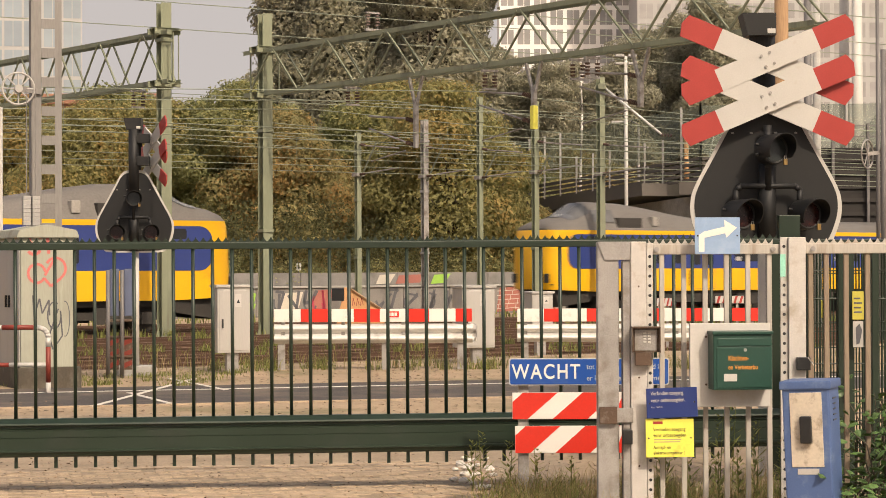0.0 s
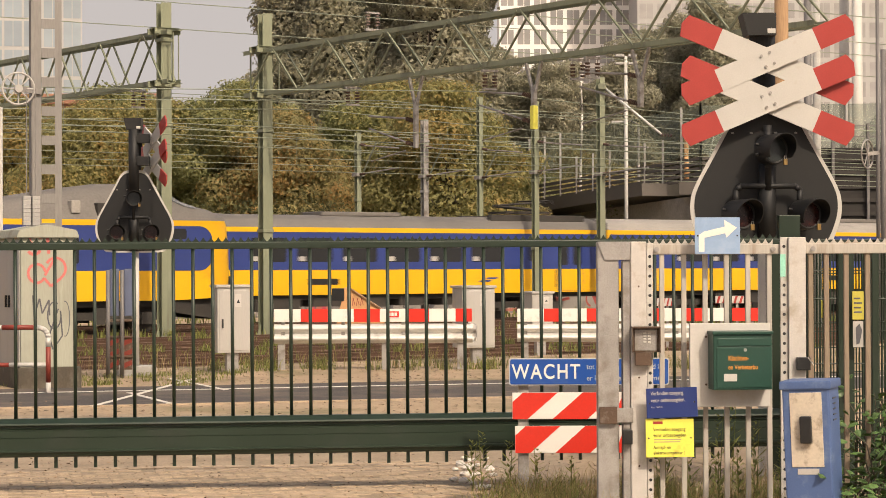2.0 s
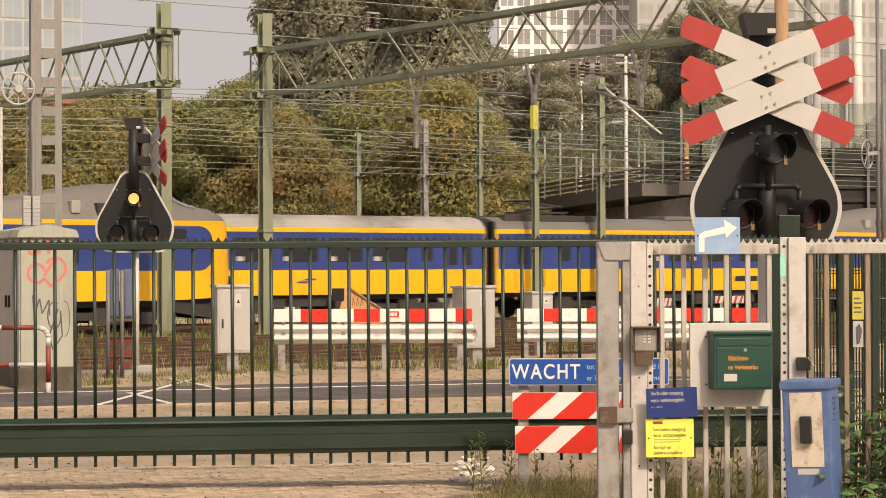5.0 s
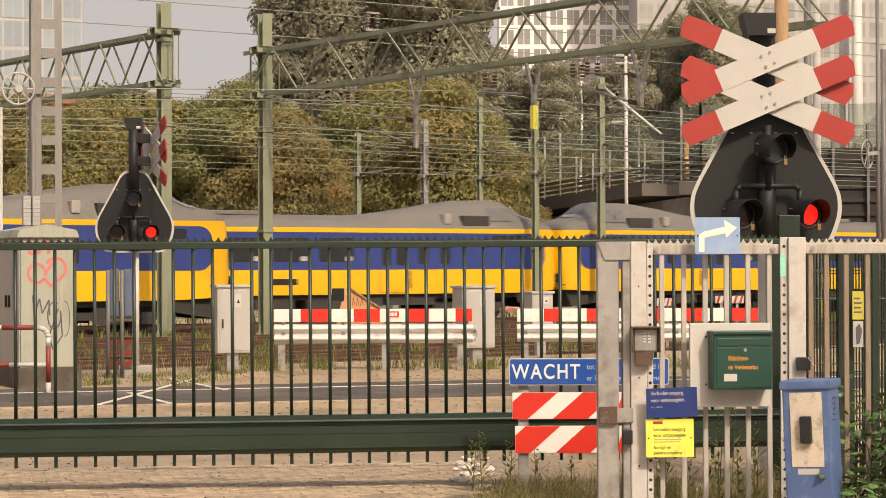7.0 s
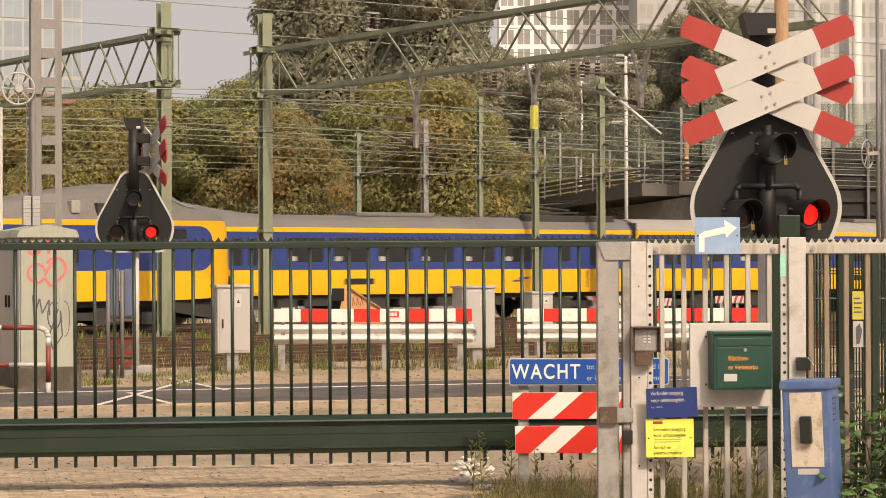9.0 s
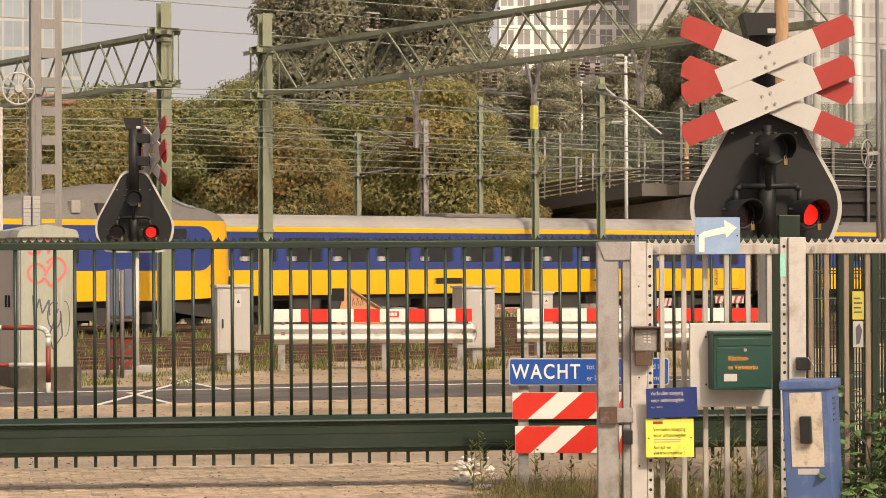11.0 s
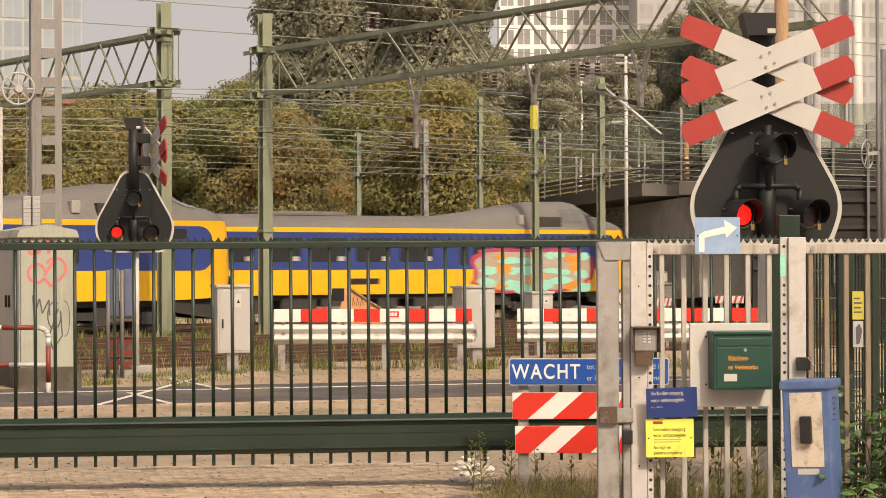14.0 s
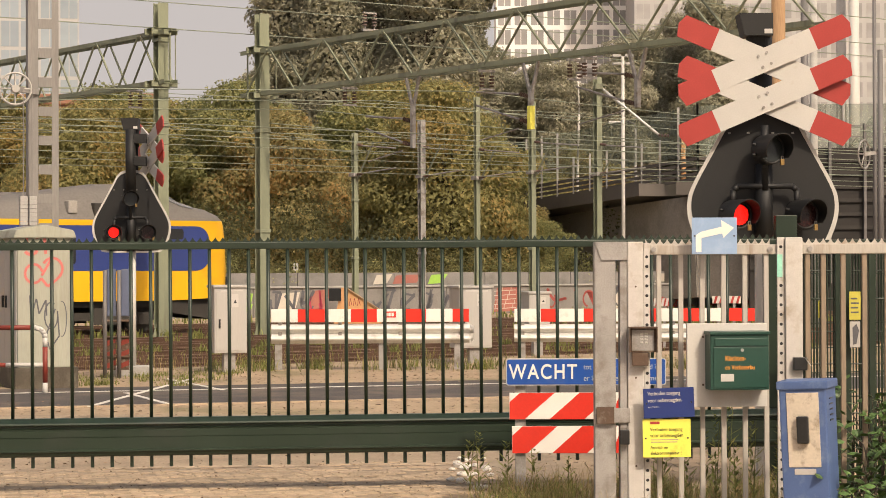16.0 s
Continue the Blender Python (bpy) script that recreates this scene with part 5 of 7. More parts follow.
def sky_haze():
    """The pale haze low over the horizon, all round."""
    bm = bmesh.new()
    rows = []
    for z, r in ((-30, 1500), (60, 1500), (200, 1480), (420, 1400), (700, 1250)):
        rows.append([(r * math.cos(2 * math.pi * i / 48), r * math.sin(2 * math.pi * i / 48), z) for i in range(48)])
    loft(bm, rows, True)
    m = bpy.data.materials.new("hazy_sky_backdrop")
    m.use_nodes = True
    b = m.node_tree.nodes["Principled BSDF"]
    b.inputs["Base Color"].default_value = (0, 0, 0, 1)
    b.inputs["Specular IOR Level"].default_value = 0
    b.inputs["Emission Color"].default_value = (0.555, 0.535, 0.545, 1)
    b.inputs["Emission Strength"].default_value = 1.0
    whole("backdrop", bm, m, "pale hazy grey sky", "sky", kind="structure", smooth=True)


sky_haze()
# ---------------------------------------------------------------- signs and boxes at the fence
def hatched_board(t, x0, x1, z0, z1, y):
    board = part("hatched_board", bevelled(x0, x1, y, y + 0.02, z0, z1, r=0.003, seg=1), FILM_WHITE, t, "white board with slanting red stripes")
    h = z1 - z0
    w = 0.265
    for i in range(-1, 4):
        a = x0 - 0.02 + i * 2 * w * 0.86
        out = [(a - 0.13, z0), (a + w - 0.13, z0), (a + w + 0.10, z1), (a + 0.10, z1)]
        clip = [(min(max(px, x0 + 0.002), x1 - 0.002), pz) for px, pz in out]
        # cut the slanted ends true to the board's edge
        if out[0][0] < x0:
            k = min(1.0, max(0.0, (x0 - out[0][0]) / (out[3][0] - out[0][0])))
            clip = [(x0 + 0.002, z0 + k * h)] + ([(x0 + 0.002, z0)] if out[1][0] > x0 else []) + [(max(out[1][0], x0 + 0.003), z0), (out[2][0], z1), (max(out[3][0], x0 + 0.002), z1)]
            if out[1][0] <= x0:
                continue
            clip = [(x0 + 0.002, z0 + 0.001), (out[1][0], z0 + 0.001), (out[2][0], z1 - 0.001), (max(out[3][0], x0 + 0.002), z1 - 0.001), (x0 + 0.002, z0 + k * h)]
        if out[1][0] > x1 or out[2][0] > x1:
            k = (x1 - out[1][0]) / (out[2][0] - out[1][0])
            if out[0][0] >= x1:
                continue
            clip = [(out[0][0], z0 + 0.001), (min(out[1][0], x1 - 0.002), z0 + 0.001), (x1 - 0.002, z0 + min(1, max(0, k)) * h), (x1 - 0.003, z1 - 0.001), (min(out[3][0], x1 - 0.004), z1 - 0.001)]
        part("red_stripe", prism(bmesh.new(), clip, y - 0.003, y - 0.0005), BRIGHT_RED, board, "red slanting stripe")


def wait_sign():
    t = thing("warning_sign", "blue crossing warning sign above two red-white hatched boards", "sign", pose(0.4992, 16.8, 0))
    w, z0, z1 = 1.2191, 0.8538, 1.0604
    b = part("sign_plate", prism(bmesh.new(), rounded(0, w, z0, z1, 0.02, 4), -0.012, 0.012), WHITE, t, "white edged plate")
    part("blue_face", prism(bmesh.new(), rounded(0.008, w - 0.008, z0 + 0.008, z1 - 0.008, 0.016, 4), -0.0155, -0.0125), BLUE_SIGN, b, "blue reflective face")
    lettering("WACHT", 0.158, FILM_WHITE, b, 0.022, -0.0165, z0 + 0.052, bold=0.002, stretch=0.80, space=1.18)
    lettering("tot het rode licht gedoofd is", 0.058, WHITE, b, 0.59, -0.0165, z0 + 0.122, stretch=0.86)
    lettering("er kan nog een trein komen", 0.058, WHITE, b, 0.59, -0.0165, z0 + 0.036, stretch=0.90)
    hatched_board(t, 0.025, 0.88, 0.5956, 0.7979, 0.0)
    hatched_board(t, 0.045, 0.89, 0.3375, 0.544, 0.0)
    for x in (0.11, 0.80):
        part("post", bevelled(x - 0.04, x + 0.04, 0.025, 0.075, 0, z0 + 0.1, r=0.006), GALVANISED, t, "grey steel post")


wait_sign()


def letter_box():
    t = thing("letter_box", "dark green steel letter box on a white back plate", "letter box", pose(1.667, 14.90, 0, 0, 0, 7))
    part("back_plate", bevelled(0, 0.5558, 0.0, 0.03, 0.8031, 1.37, r=0.004), WHITE, t, "dirty white back plate")
    x0, x1, z0, z1 = 0.1342, 0.529, 0.9255, 1.3085
    b = part("case", bevelled(x0 - 0.01, x1, -0.15, -0.001, z0, z1 - 0.01, r=0.008), MAIL_GREEN, t, "dark green steel case")
    part("lid", bevelled(x0 - 0.018, x1 + 0.006, -0.165, 0.0, z1 - 0.012, z1 + 0.012, r=0.006), MAIL_GREEN, b)
    part("flap", bevelled(x0 + 0.02, x1 - 0.012, -0.158, -0.151, z1 - 0.088, z1 - 0.035, r=0.003), MAIL_GREEN, b, "hinged slot flap")
    part("door", bevelled(x0 + 0.012, x1 - 0.008, -0.156, -0.1505, z0 + 0.015, z1 - 0.094, r=0.003), MAIL_GREEN, b, "green lower door")
    part("lock", disc(bmesh.new(), (x0 + x1) / 2 + 0.01, -0.1565, z1 - 0.115, 0.011, 0.006, 12), GALVANISED, b, "small round lock")
    lettering("Klachten-", 0.046, GRAFFITI_ORANGE, b, x0 + 0.09, -0.1570, z1 - 0.185, stretch=0.8, bold=0.0006)
    lettering("en Verbeterbu", 0.044, GRAFFITI_ORANGE, b, x0 + 0.09, -0.1570, z1 - 0.245, stretch=0.78, bold=0.0006)
    part("number_bar", bevelled(x0 + 0.06, x0 + 0.15, -0.1585, -0.1565, z1 - 0.325, z1 - 0.275, r=0.001, seg=1), WHITE, b, "white plain number bar")
    for z in (z0 + 0.03, z1 - 0.03):
        part("screw", disc(bmesh.new(), 0.11, -0.001, z, 0.008, 0.005, 8), RUST, t)


letter_box()


def plate_sign(name, label, x, y, w, z0, z1, mat, tilt=0.0):
    t = thing(name, label, "sign", pose(x, y, 0), "small fence signs")
    p = part("plate", bevelled(0, w, 0, 0.006, 0, z1 - z0, r=0.002, seg=1), mat, t, at=pose(0, 0, z0, 0, tilt, 0))
    for sx in (0.02, w - 0.02):
        part("screw", disc(bmesh.new(), sx, -0.0002, (z1 - z0) * 0.5, 0.006, 0.004, 8), PLASTIC, p)
    return t, p


def fence_signs():
    y = 14.88
    t, p = plate_sign("prohibition_sign", "dark blue no-entry notice with white words", 1.373, y, 0.3434, 0.7288, 0.9308, DARK_BLUE, -2.0)
    lettering("Verboden toegang", 0.037, WHITE, p, 0.03, -0.001, 0.155, stretch=0.80, bold=0.0003)
    lettering("voor onbevoegden.", 0.037, WHITE, p, 0.03, -0.001, 0.108, stretch=0.80, bold=0.0003)
    lettering("Art. 7 A.R.V.", 0.017, WHITE, p, 0.03, -0.001, 0.07, stretch=0.9)
    t, p = plate_sign("danger_sign", "yellow no-entry and electrocution danger notice", 1.3672, y + 0.02, 0.3247, 0.4643, 0.7237, YELLOW_SIGN, -0.6)
    part("red_bar", bevelled(0.05, 0.115, -0.002, -0.0002, 0.225, 0.243, r=0.0008, seg=1), RED, p, "small red writing")
    for txt, z, s in (("Verboden toegang", 0.178, 0.035), ("voor onbevoegden", 0.138, 0.035), ("Aanrijd- en", 0.058, 0.031), ("elektrocutiegevaar !", 0.020, 0.031)):
        lettering(txt, s, PLASTIC, p, 0.050, -0.0015, z, stretch=0.80, space=1.05)
    for z in (0.120, 0.104):
        part("small_print", bevelled(0.055, 0.24 - 0.5 * (0.12 - z), -0.0015, -0.0002, z - 0.003, z + 0.003, r=0.0004, seg=1), GRAFFITI_GREY, p)
    # faded blue plate with a white bent arrow on the fence top
    t, p = plate_sign("arrow_sign", "faded blue plate with a white arrow on the fence", 1.7034, 14.9, 0.3056, 1.8375, 2.0859, PALE_BLUE)
    k = 0.0038
    out = [(7, 4), (17, 4), (17, 29), (54, 37), (56, 29), (75, 47), (52, 61), (53, 49), (16, 40), (7, 34)]
    part("arrow", prism(bmesh.new(), [(a * k, b * k) for a, b in out], -0.003, -0.0005), FILM_WHITE, p, "white bent arrow")
    part("clamp", bevelled(0.02, 0.05, 0.0065, 0.10, 0.02, 0.05, r=0.003), PLASTIC, p)


fence_signs()


def intercom():
    t = thing("keypad_intercom", "rusty metal keypad intercom under a small hood", "intercom", pose(1.2794, 14.92, 0))
    w = 0.1834
    z0, z1 = 1.1747, 1.3427
    part("backbox", bevelled(0, w, 0, 0.06, z0, z1, r=0.004), RUST, t, "rusty box")
    bm = bmesh.new()
    box(bm, -0.004, w + 0.004, -0.055, 0.06, z1 - 0.004, z1 + 0.006)
    prism(bm, [(-0.004, z0), (0.002, z0), (0.002, z1), (-0.004, z1)], -0.05, 0.0)
    prism(bm, [(w - 0.002, z0), (w + 0.004, z0), (w + 0.004, z1), (w - 0.002, z1)], -0.05, 0.0)
    part("hood", bm, RUST, t, "rusty rain hood")
    part("face_plate", bevelled(0.016, w - 0.016, -0.006, -0.001, z0 + 0.012, z1 - 0.014, r=0.002), GALVANISED, t, "bare steel face plate")
    for i in range(4):
        for j in range(2):
            part("key", bevelled(0.072 + j * 0.030, 0.094 + j * 0.030, -0.010, -0.0062, z0 + 0.06 + i * 0.020, z0 + 0.074 + i * 0.020, r=0.002, seg=1), WHITE, t)
    part("mount", bevelled(0.02, 0.13, 0.0, 0.05, z0 - 0.09, z0 - 0.001, r=0.004), RUST, t, "rusty mounting plate")


intercom()


def reader_post():
    """A leaning blue post with a card reader."""
    t = thing("reader_post", "leaning blue steel post with a black card reader", "reader post", pose(2.2215, 14.25, 0, 0, -2.2, 0))
    s = 0.0035
    w, d, h = 88 * s, 0.30, 0.985
    body = part("body", bevelled(0, w, 0, d, 0, h - 0.02, r=0.012), BOX_BLUE, t, "scuffed blue sheet steel body", at=pose(0, 0, 0, 0, 0, -22))
    part("cap", bevelled(-0.014, w + 0.014, -0.014, d + 0.014, h - 0.03, h + 0.025, r=0.01), BOX_BLUE, body, "overhanging cap")
    part("front_panel", bevelled(14 * s, 74 * s, -0.006, -0.0005, h - 0.53, h - 0.05, r=0.003), DIRTY_PLATE, body, "dirty cream panel")
    part("card_reader", bevelled(33 * s, 55 * s, -0.045, -0.007, h - 0.375, h - 0.20, r=0.012, seg=3), PLASTIC, body, "scratched black card reader")
    part("label_strip", bevelled(24 * s, 64 * s, -0.004, -0.0005, h - 0.578, h - 0.54, r=0.001, seg=1), WHITE, body, "white blank label")
    for i in range(5):
        part("vent_slot", bevelled(w - 0.001, w + 0.003, d * 0.32, d * 0.62, h - 0.10 - i * 0.035, h - 0.09 - i * 0.035, r=0.001, seg=1), PLASTIC, body)


reader_post()


def green_mesh_gate():
    """Behind the side fence: a dark green gate of tubes and welded mesh, with a notice and a photo sheet on it."""
    t = thing("mesh_gate", "dark green welded mesh gate behind the fence", "gate", pose(2.8414, 17.0, 0))
    top = 1.9596
    s = 0.0044
    for x in (47, 63, 106):
        part("gate_post", bevelled(x * s, (x + 12) * s, 0, 0.06, 0, top - (0 if x != 63 else 0.1), r=0.006), GATE_GREEN, t)
    part("top_rail", bevelled(0, 0.9, 0, 0.05, top - 0.06, top, r=0.006), GATE_GREEN, t)
    for z in (0.25, 0.62, 1.0, 1.25, 1.5, 1.72):
        part("mesh_wire", tube(bmesh.new(), (-0.05, 0.03, z), (0.9, 0.03, z), 0.005, 6), GATE_GREEN, t)
    first = None
    for i in range(38):
        x = -0.05 + i * 0.025
        if first is None:
            first = part("mesh_wire", tube(bmesh.new(), (0, 0.035, 0.05), (0, 0.035, top - 0.05), 0.0055, 5), GATE_GREEN, t)
            first.location = (x, 0, 0)
        else:
            o = new("mesh_wire", first.data)
            o.parent, o.location = t, (x, 0, 0)
    part("handle", bevelled(0.2528, 0.2659, -0.04, -0.01, 0.7355, 0.9097, r=0.004), GALVANISED, t, "bare metal handle")
    n = thing("gate_notice", "yellow notice plate on the mesh gate", "sign", pose(3.1367, 16.9, 0), "small fence signs")
    part("plate", bevelled(0, 20 * s, 0, 0.006, 1.3429, 1.5595, r=0.002, seg=1), SHADED_YELLOW, n)
    for i, w in enumerate((0.05, 0.062, 0.055, 0.06)):
        z = 1.5075 - i * 0.035
        part("line_of_words", bevelled(0.012, 0.012 + w, -0.0025, -0.0005, z - 0.008, z + 0.004, r=0.0005, seg=1), GRAFFITI_DARK, n)
    n = thing("gate_poster", "grey weathered picture sheet on the mesh gate", "sign", pose(3.141, 16.9, 0), "small fence signs")
    part("plate", bevelled(0, 18 * s, 0, 0.006, 1.1307, 1.3299, r=0.002, seg=1), GREY_BOX, n)
    part("dark_shape", prism(bmesh.new(), [(0.025, 1.1524), (0.05, 1.161), (0.07, 1.2606), (0.05, 1.3126), (0.02, 1.2823)], -0.003, -0.0005), GRAFFITI_DARK, n)
    n = thing("gate_notice", "small yellow notice plate on the mesh gate", "sign", pose(2.9366, 17.15, 0), "small fence signs")
    part("plate", bevelled(0, 8 * s, 0, 0.006, 1.3511, 1.4873, r=0.002, seg=1), SHADED_YELLOW, n)


green_mesh_gate()


def mesh_fence():
    t = thing("mesh_fence", "dark green double wire mesh fence panel", "fence", pose(3.2293, 19.5, 0, 0, 0, 24))
    for x in (0.0, 0.62, 1.3):
        part("post", bevelled(x, x + 0.06, 0, 0.06, 0, 2.0, r=0.005), GATE_GREEN, t)
    for k in range(9):
        part("mesh_wire", tube(bmesh.new(), (0, 0.03, 0.15 + k * 0.22), (1.4, 0.03, 0.15 + k * 0.22), 0.006, 6), GATE_GREEN, t)
    first = None
    for i in range(46):
        if first is None:
            first = o = part("mesh_wire", tube(bmesh.new(), (0, 0.035, 0.05), (0, 0.035, 1.98), 0.005, 5), GATE_GREEN, t)
        else:
            o = new("mesh_wire", first.data)
            o.parent = t
        o.location = (0.02 + i * 0.03, 0, 0)


mesh_fence()


def gate_guide():
    """The green guide post that holds the sliding gate behind the hinge post."""
    t = thing("gate_guide_post", "dark green square steel gate guide post", "gate post", pose(2.6819, 18.1, 0))
    s = 0.0046
    part("post", bevelled(0, 26 * s, 0, 0.12, 0, 1.9564, r=0.006), GATE_GREEN, t)
    part("guide_head", bevelled(16 * s, 54 * s, -0.03, 0.1, 1.975, 2.1744, r=0.006), GATE_GREEN, t, "green guide head")
    w = thing("white_gate_post", "white painted square post behind the fence", "gate post", pose(2.6414, 18.4, 0))
    part("post", bevelled(0, 0.1132, 0, 0.1, 0, 1.8566, r=0.006), WHITE, w)


gate_guide()


# ---------------------------------------------------------------- weeds
def blades(name, label, rng, spots, mat, h0, h1, w=0.006, lean=0.35):
    verts, faces = [], []
    for x, y in spots:
        h = rng.uniform(h0, h1)
        a = rng.uniform(0, 2 * math.pi)
        dx, dy = math.cos(a) * w, math.sin(a) * w
        b = rng.uniform(0, 2 * math.pi)
        l = h * rng.uniform(0, lean)
        mx, my = math.cos(b) * l, math.sin(b) * l
        i = len(verts)
        verts += [(x - dx, y - dy, -0.01), (x + dx, y + dy, -0.01), (x + mx * 0.35 + dx * 0.8, y + my * 0.35 + dy * 0.8, h * 0.6),
                  (x + mx * 0.35 - dx * 0.8, y + my * 0.35 - dy * 0.8, h * 0.6), (x + mx, y + my, h)]
        faces += [(i, i + 1, i + 2, i + 3), (i + 3, i + 2, i + 4)]
    me = bpy.data.meshes.new(name)
    me.from_pydata(verts, [], faces)
    me.materials.append(mat)
    ob = new(name, me)
    return tagged(ob, label, "grass", kind="stuff")


def weeds():
    rng = random.Random(11)

    def spots(n, x0, x1, y0, y1, clump=0.0):
        out = []
        centres = [(rng.uniform(x0, x1), rng.uniform(y0, y1)) for _ in range(max(3, n // 40))]
        for _ in range(n):
            cx, cy = rng.choice(centres)
            out.append((cx + rng.gauss(0, 0.10), cy + rng.gauss(0, 0.12)))
        return out

    blades("tall_grass", "green grass and weeds at the fence foot", rng, spots(3000, 0.35, 2.75, 14.6, 17.1), GRASS, 0.03, 0.24, 0.0035, 1.1)
    blades("dry_grass", "dry yellow grass stalks among the weeds", rng, spots(2400, 0.30, 2.75, 14.6, 17.3), DRY_GRASS, 0.05, 0.30, 0.0026, 1.1)
    blades("verge_grass", "short grass beside the road and cabinets", rng, spots(3200, -8.0, -3.4, 33.0, 37.0), GRASS, 0.02, 0.11, 0.0045, 1.0)
    blades("track_weeds", "dry weeds growing between the rails", rng, [(rng.uniform(-9, 12), rng.uniform(37.2, 41)) for _ in range(1100)], DRY_GRASS, 0.06, 0.36, 0.0045, 0.7)
    blades("track_grass", "green weeds growing beside the crash barrier", rng, [(rng.uniform(-9, 12), rng.uniform(37.3, 47)) for _ in range(900)], GRASS, 0.03, 0.20, 0.006, 0.8)
    blades("barrier_weeds", "green and dry weeds at the crash barrier feet", rng, spots(2400, -4.2, 6.0, 37.6, 39.4), GRASS, 0.04, 0.26, 0.005, 0.8)
    blades("ballast_weeds", "low weeds in the ballast between the tracks", rng, spots(2600, -9.0, 9.0, 45.0, 58.0), GRASS, 0.03, 0.22, 0.009, 0.9)
    far = []
    for _ in range(3000):
        m = rail_pose(rng.uniform(10, 75), rng.uniform(56.6, 58.4) if rng.random() < 0.5 else rng.uniform(72.5, 78), 0)
        far.append((m.translation.x, m.translation.y))
    ob = blades("embankment_grass", "green grass strip along the far tracks", rng, far, GRASS, 0.1, 0.4, 0.03)
    ob.location.z = -0.33


weeds()


def weed_plant(x, y, h, seed, mat, label):
    """A single tall weed: a stem with narrow leaves and a seed head."""
    rng = random.Random(seed)
    t = thing("weed", label, "weed", pose(x, y, 0), "tall weeds")
    bm = tube(bmesh.new(), (0, 0, -0.01), (rng.uniform(-0.04, 0.04), 0, h), 0.004, 5, 0.002)
    part("stem", bm, mat, t)
    bm = bmesh.new()
    for i in range(34):
        z = h * (0.15 + 0.85 * i / 34)
        a = i * 2.4
        r = (0.10 if z < h * 0.7 else 0.045) * rng.uniform(0.6, 1.2)
        p, q = Vector((0, 0, z)), Vector((r * math.cos(a), r * math.sin(a), z + r * rng.uniform(0.2, 0.9)))
        sd = Vector((-math.sin(a), math.cos(a), 0)) * 0.010
        m_ = (p + q) / 2
        bm.faces.new([bm.verts.new(v) for v in (p, m_ + sd, q, m_ - sd)])
    tagged(part("leaves", bm, mat, t), kind="stuff")


for i_, (px_, y_, h_) in enumerate(((0.50, 16.9, 0.42), (0.30, 17.1, 0.48), (0.22, 17.2, 0.4), (1.55, 15.6, 0.55), (1.86, 15.5, 0.62), (1.9, 15.3, 0.45), (2.18, 15.4, 0.68), (2.1, 15.7, 0.5),
                                    (0.7, 16.5, 0.4), (1.25, 15.9, 0.38), (1.45, 16.2, 0.5), (2.32, 15.2, 0.5), (0.95, 16.4, 0.35), (1.62, 16.0, 0.6), (1.72, 15.4, 0.5), (1.98, 15.9, 0.7), (2.05, 15.3, 0.42),
                                    (2.25, 16.0, 0.6), (1.5, 15.3, 0.4), (1.80, 16.4, 0.66), (2.4, 15.6, 0.62), (1.38, 16.6, 0.45), (2.15, 16.5, 0.72))):
    weed_plant(px_, y_, h_, i_, GRASS, "tall green weed with a fine seed head")


def bramble(x, y, seed, h):
    rng = random.Random(seed)
    t = thing("bramble_bush", "leafy green bramble growing at the fence", "bush", pose(x, y, 0), "brambles")
    canes = bmesh.new()
    tips = []
    for i in range(9):
        a = rng.uniform(0, 6.28)
        r = rng.uniform(0.12, 0.42)
        p0, p1, p2 = Vector((0, 0, 0)), Vector((r * 0.5 * math.cos(a), r * 0.5 * math.sin(a), h * rng.uniform(0.5, 0.9))), Vector((r * math.cos(a), r * math.sin(a), h * rng.uniform(0.55, 1.0)))
        tube(canes, p0, p1, 0.006, 5, 0.005), tube(canes, p1, p2, 0.005, 5, 0.002)
        tips += [(p0, p1), (p1, p2)]
    part("cane", canes, BARK, t, "thin brown canes")
    first = None
    for i in range(120):
        a, b = rng.choice(tips)
        c = a.lerp(b, rng.uniform(0.3, 1.0)) + Vector((rng.gauss(0, 0.07), rng.gauss(0, 0.07), rng.gauss(0, 0.06)))
        if first is None:
            bm = bmesh.new()
            mid = [(0, 0, 0), (0.03, 0, 0.006), (0.06, 0, 0.004), (0.085, 0, -0.008)]
            lf = [(0, 0, 0), (0.022, 0.024, 0.0), (0.05, 0.026, -0.002), (0.085, 0, -0.008)]
            loft(bm, [[(p[0], -p[1], p[2]) for p in lf], mid, lf])
            bmesh.ops.remove_doubles(bm, verts=bm.verts[:], dist=0.0005)
            first = part("leaf", bm, BRAMBLE_LEAF, t)
            o = first
        else:
            o = new("leaf", first.data)
            o.parent = t
        o.matrix_basis = pose(*c, rng.uniform(-40, 40), rng.uniform(-20, 50), rng.uniform(0, 360)) @ Matrix.Scale(rng.uniform(0.6, 1.2), 4)


BRAMBLE_LEAF = material("bramble_leaf_surface", (0.075, 0.14, 0.035), 0.45, 0, 0.2, 8, per_object=0.4)
bramble(2.93, 14.6, 1, 0.75)
bramble(2.72, 14.45, 2, 0.42)
bramble(3.05, 15.2, 3, 0.95)
bramble(3.0, 14.2, 4, 0.55)
bramble(3.12, 14.7, 5, 0.85)
bramble(2.85, 15.3, 6, 0.7)
bramble(3.15, 14.4, 7, 0.45)
bramble(2.88, 14.3, 8, 0.35)
# ---------------------------------------------------------------- beside the crossing
def stroke(bm, pts, w, y, depth=0.004):
    """A painted stroke as a thin ribbon along (x, z) points, facing -y."""
    for a, b in zip(pts, pts[1:]):
        beam(bm, (a[0], y, a[1]), (b[0], y, b[1]), w, depth, (0, 1, 0))
    return bm


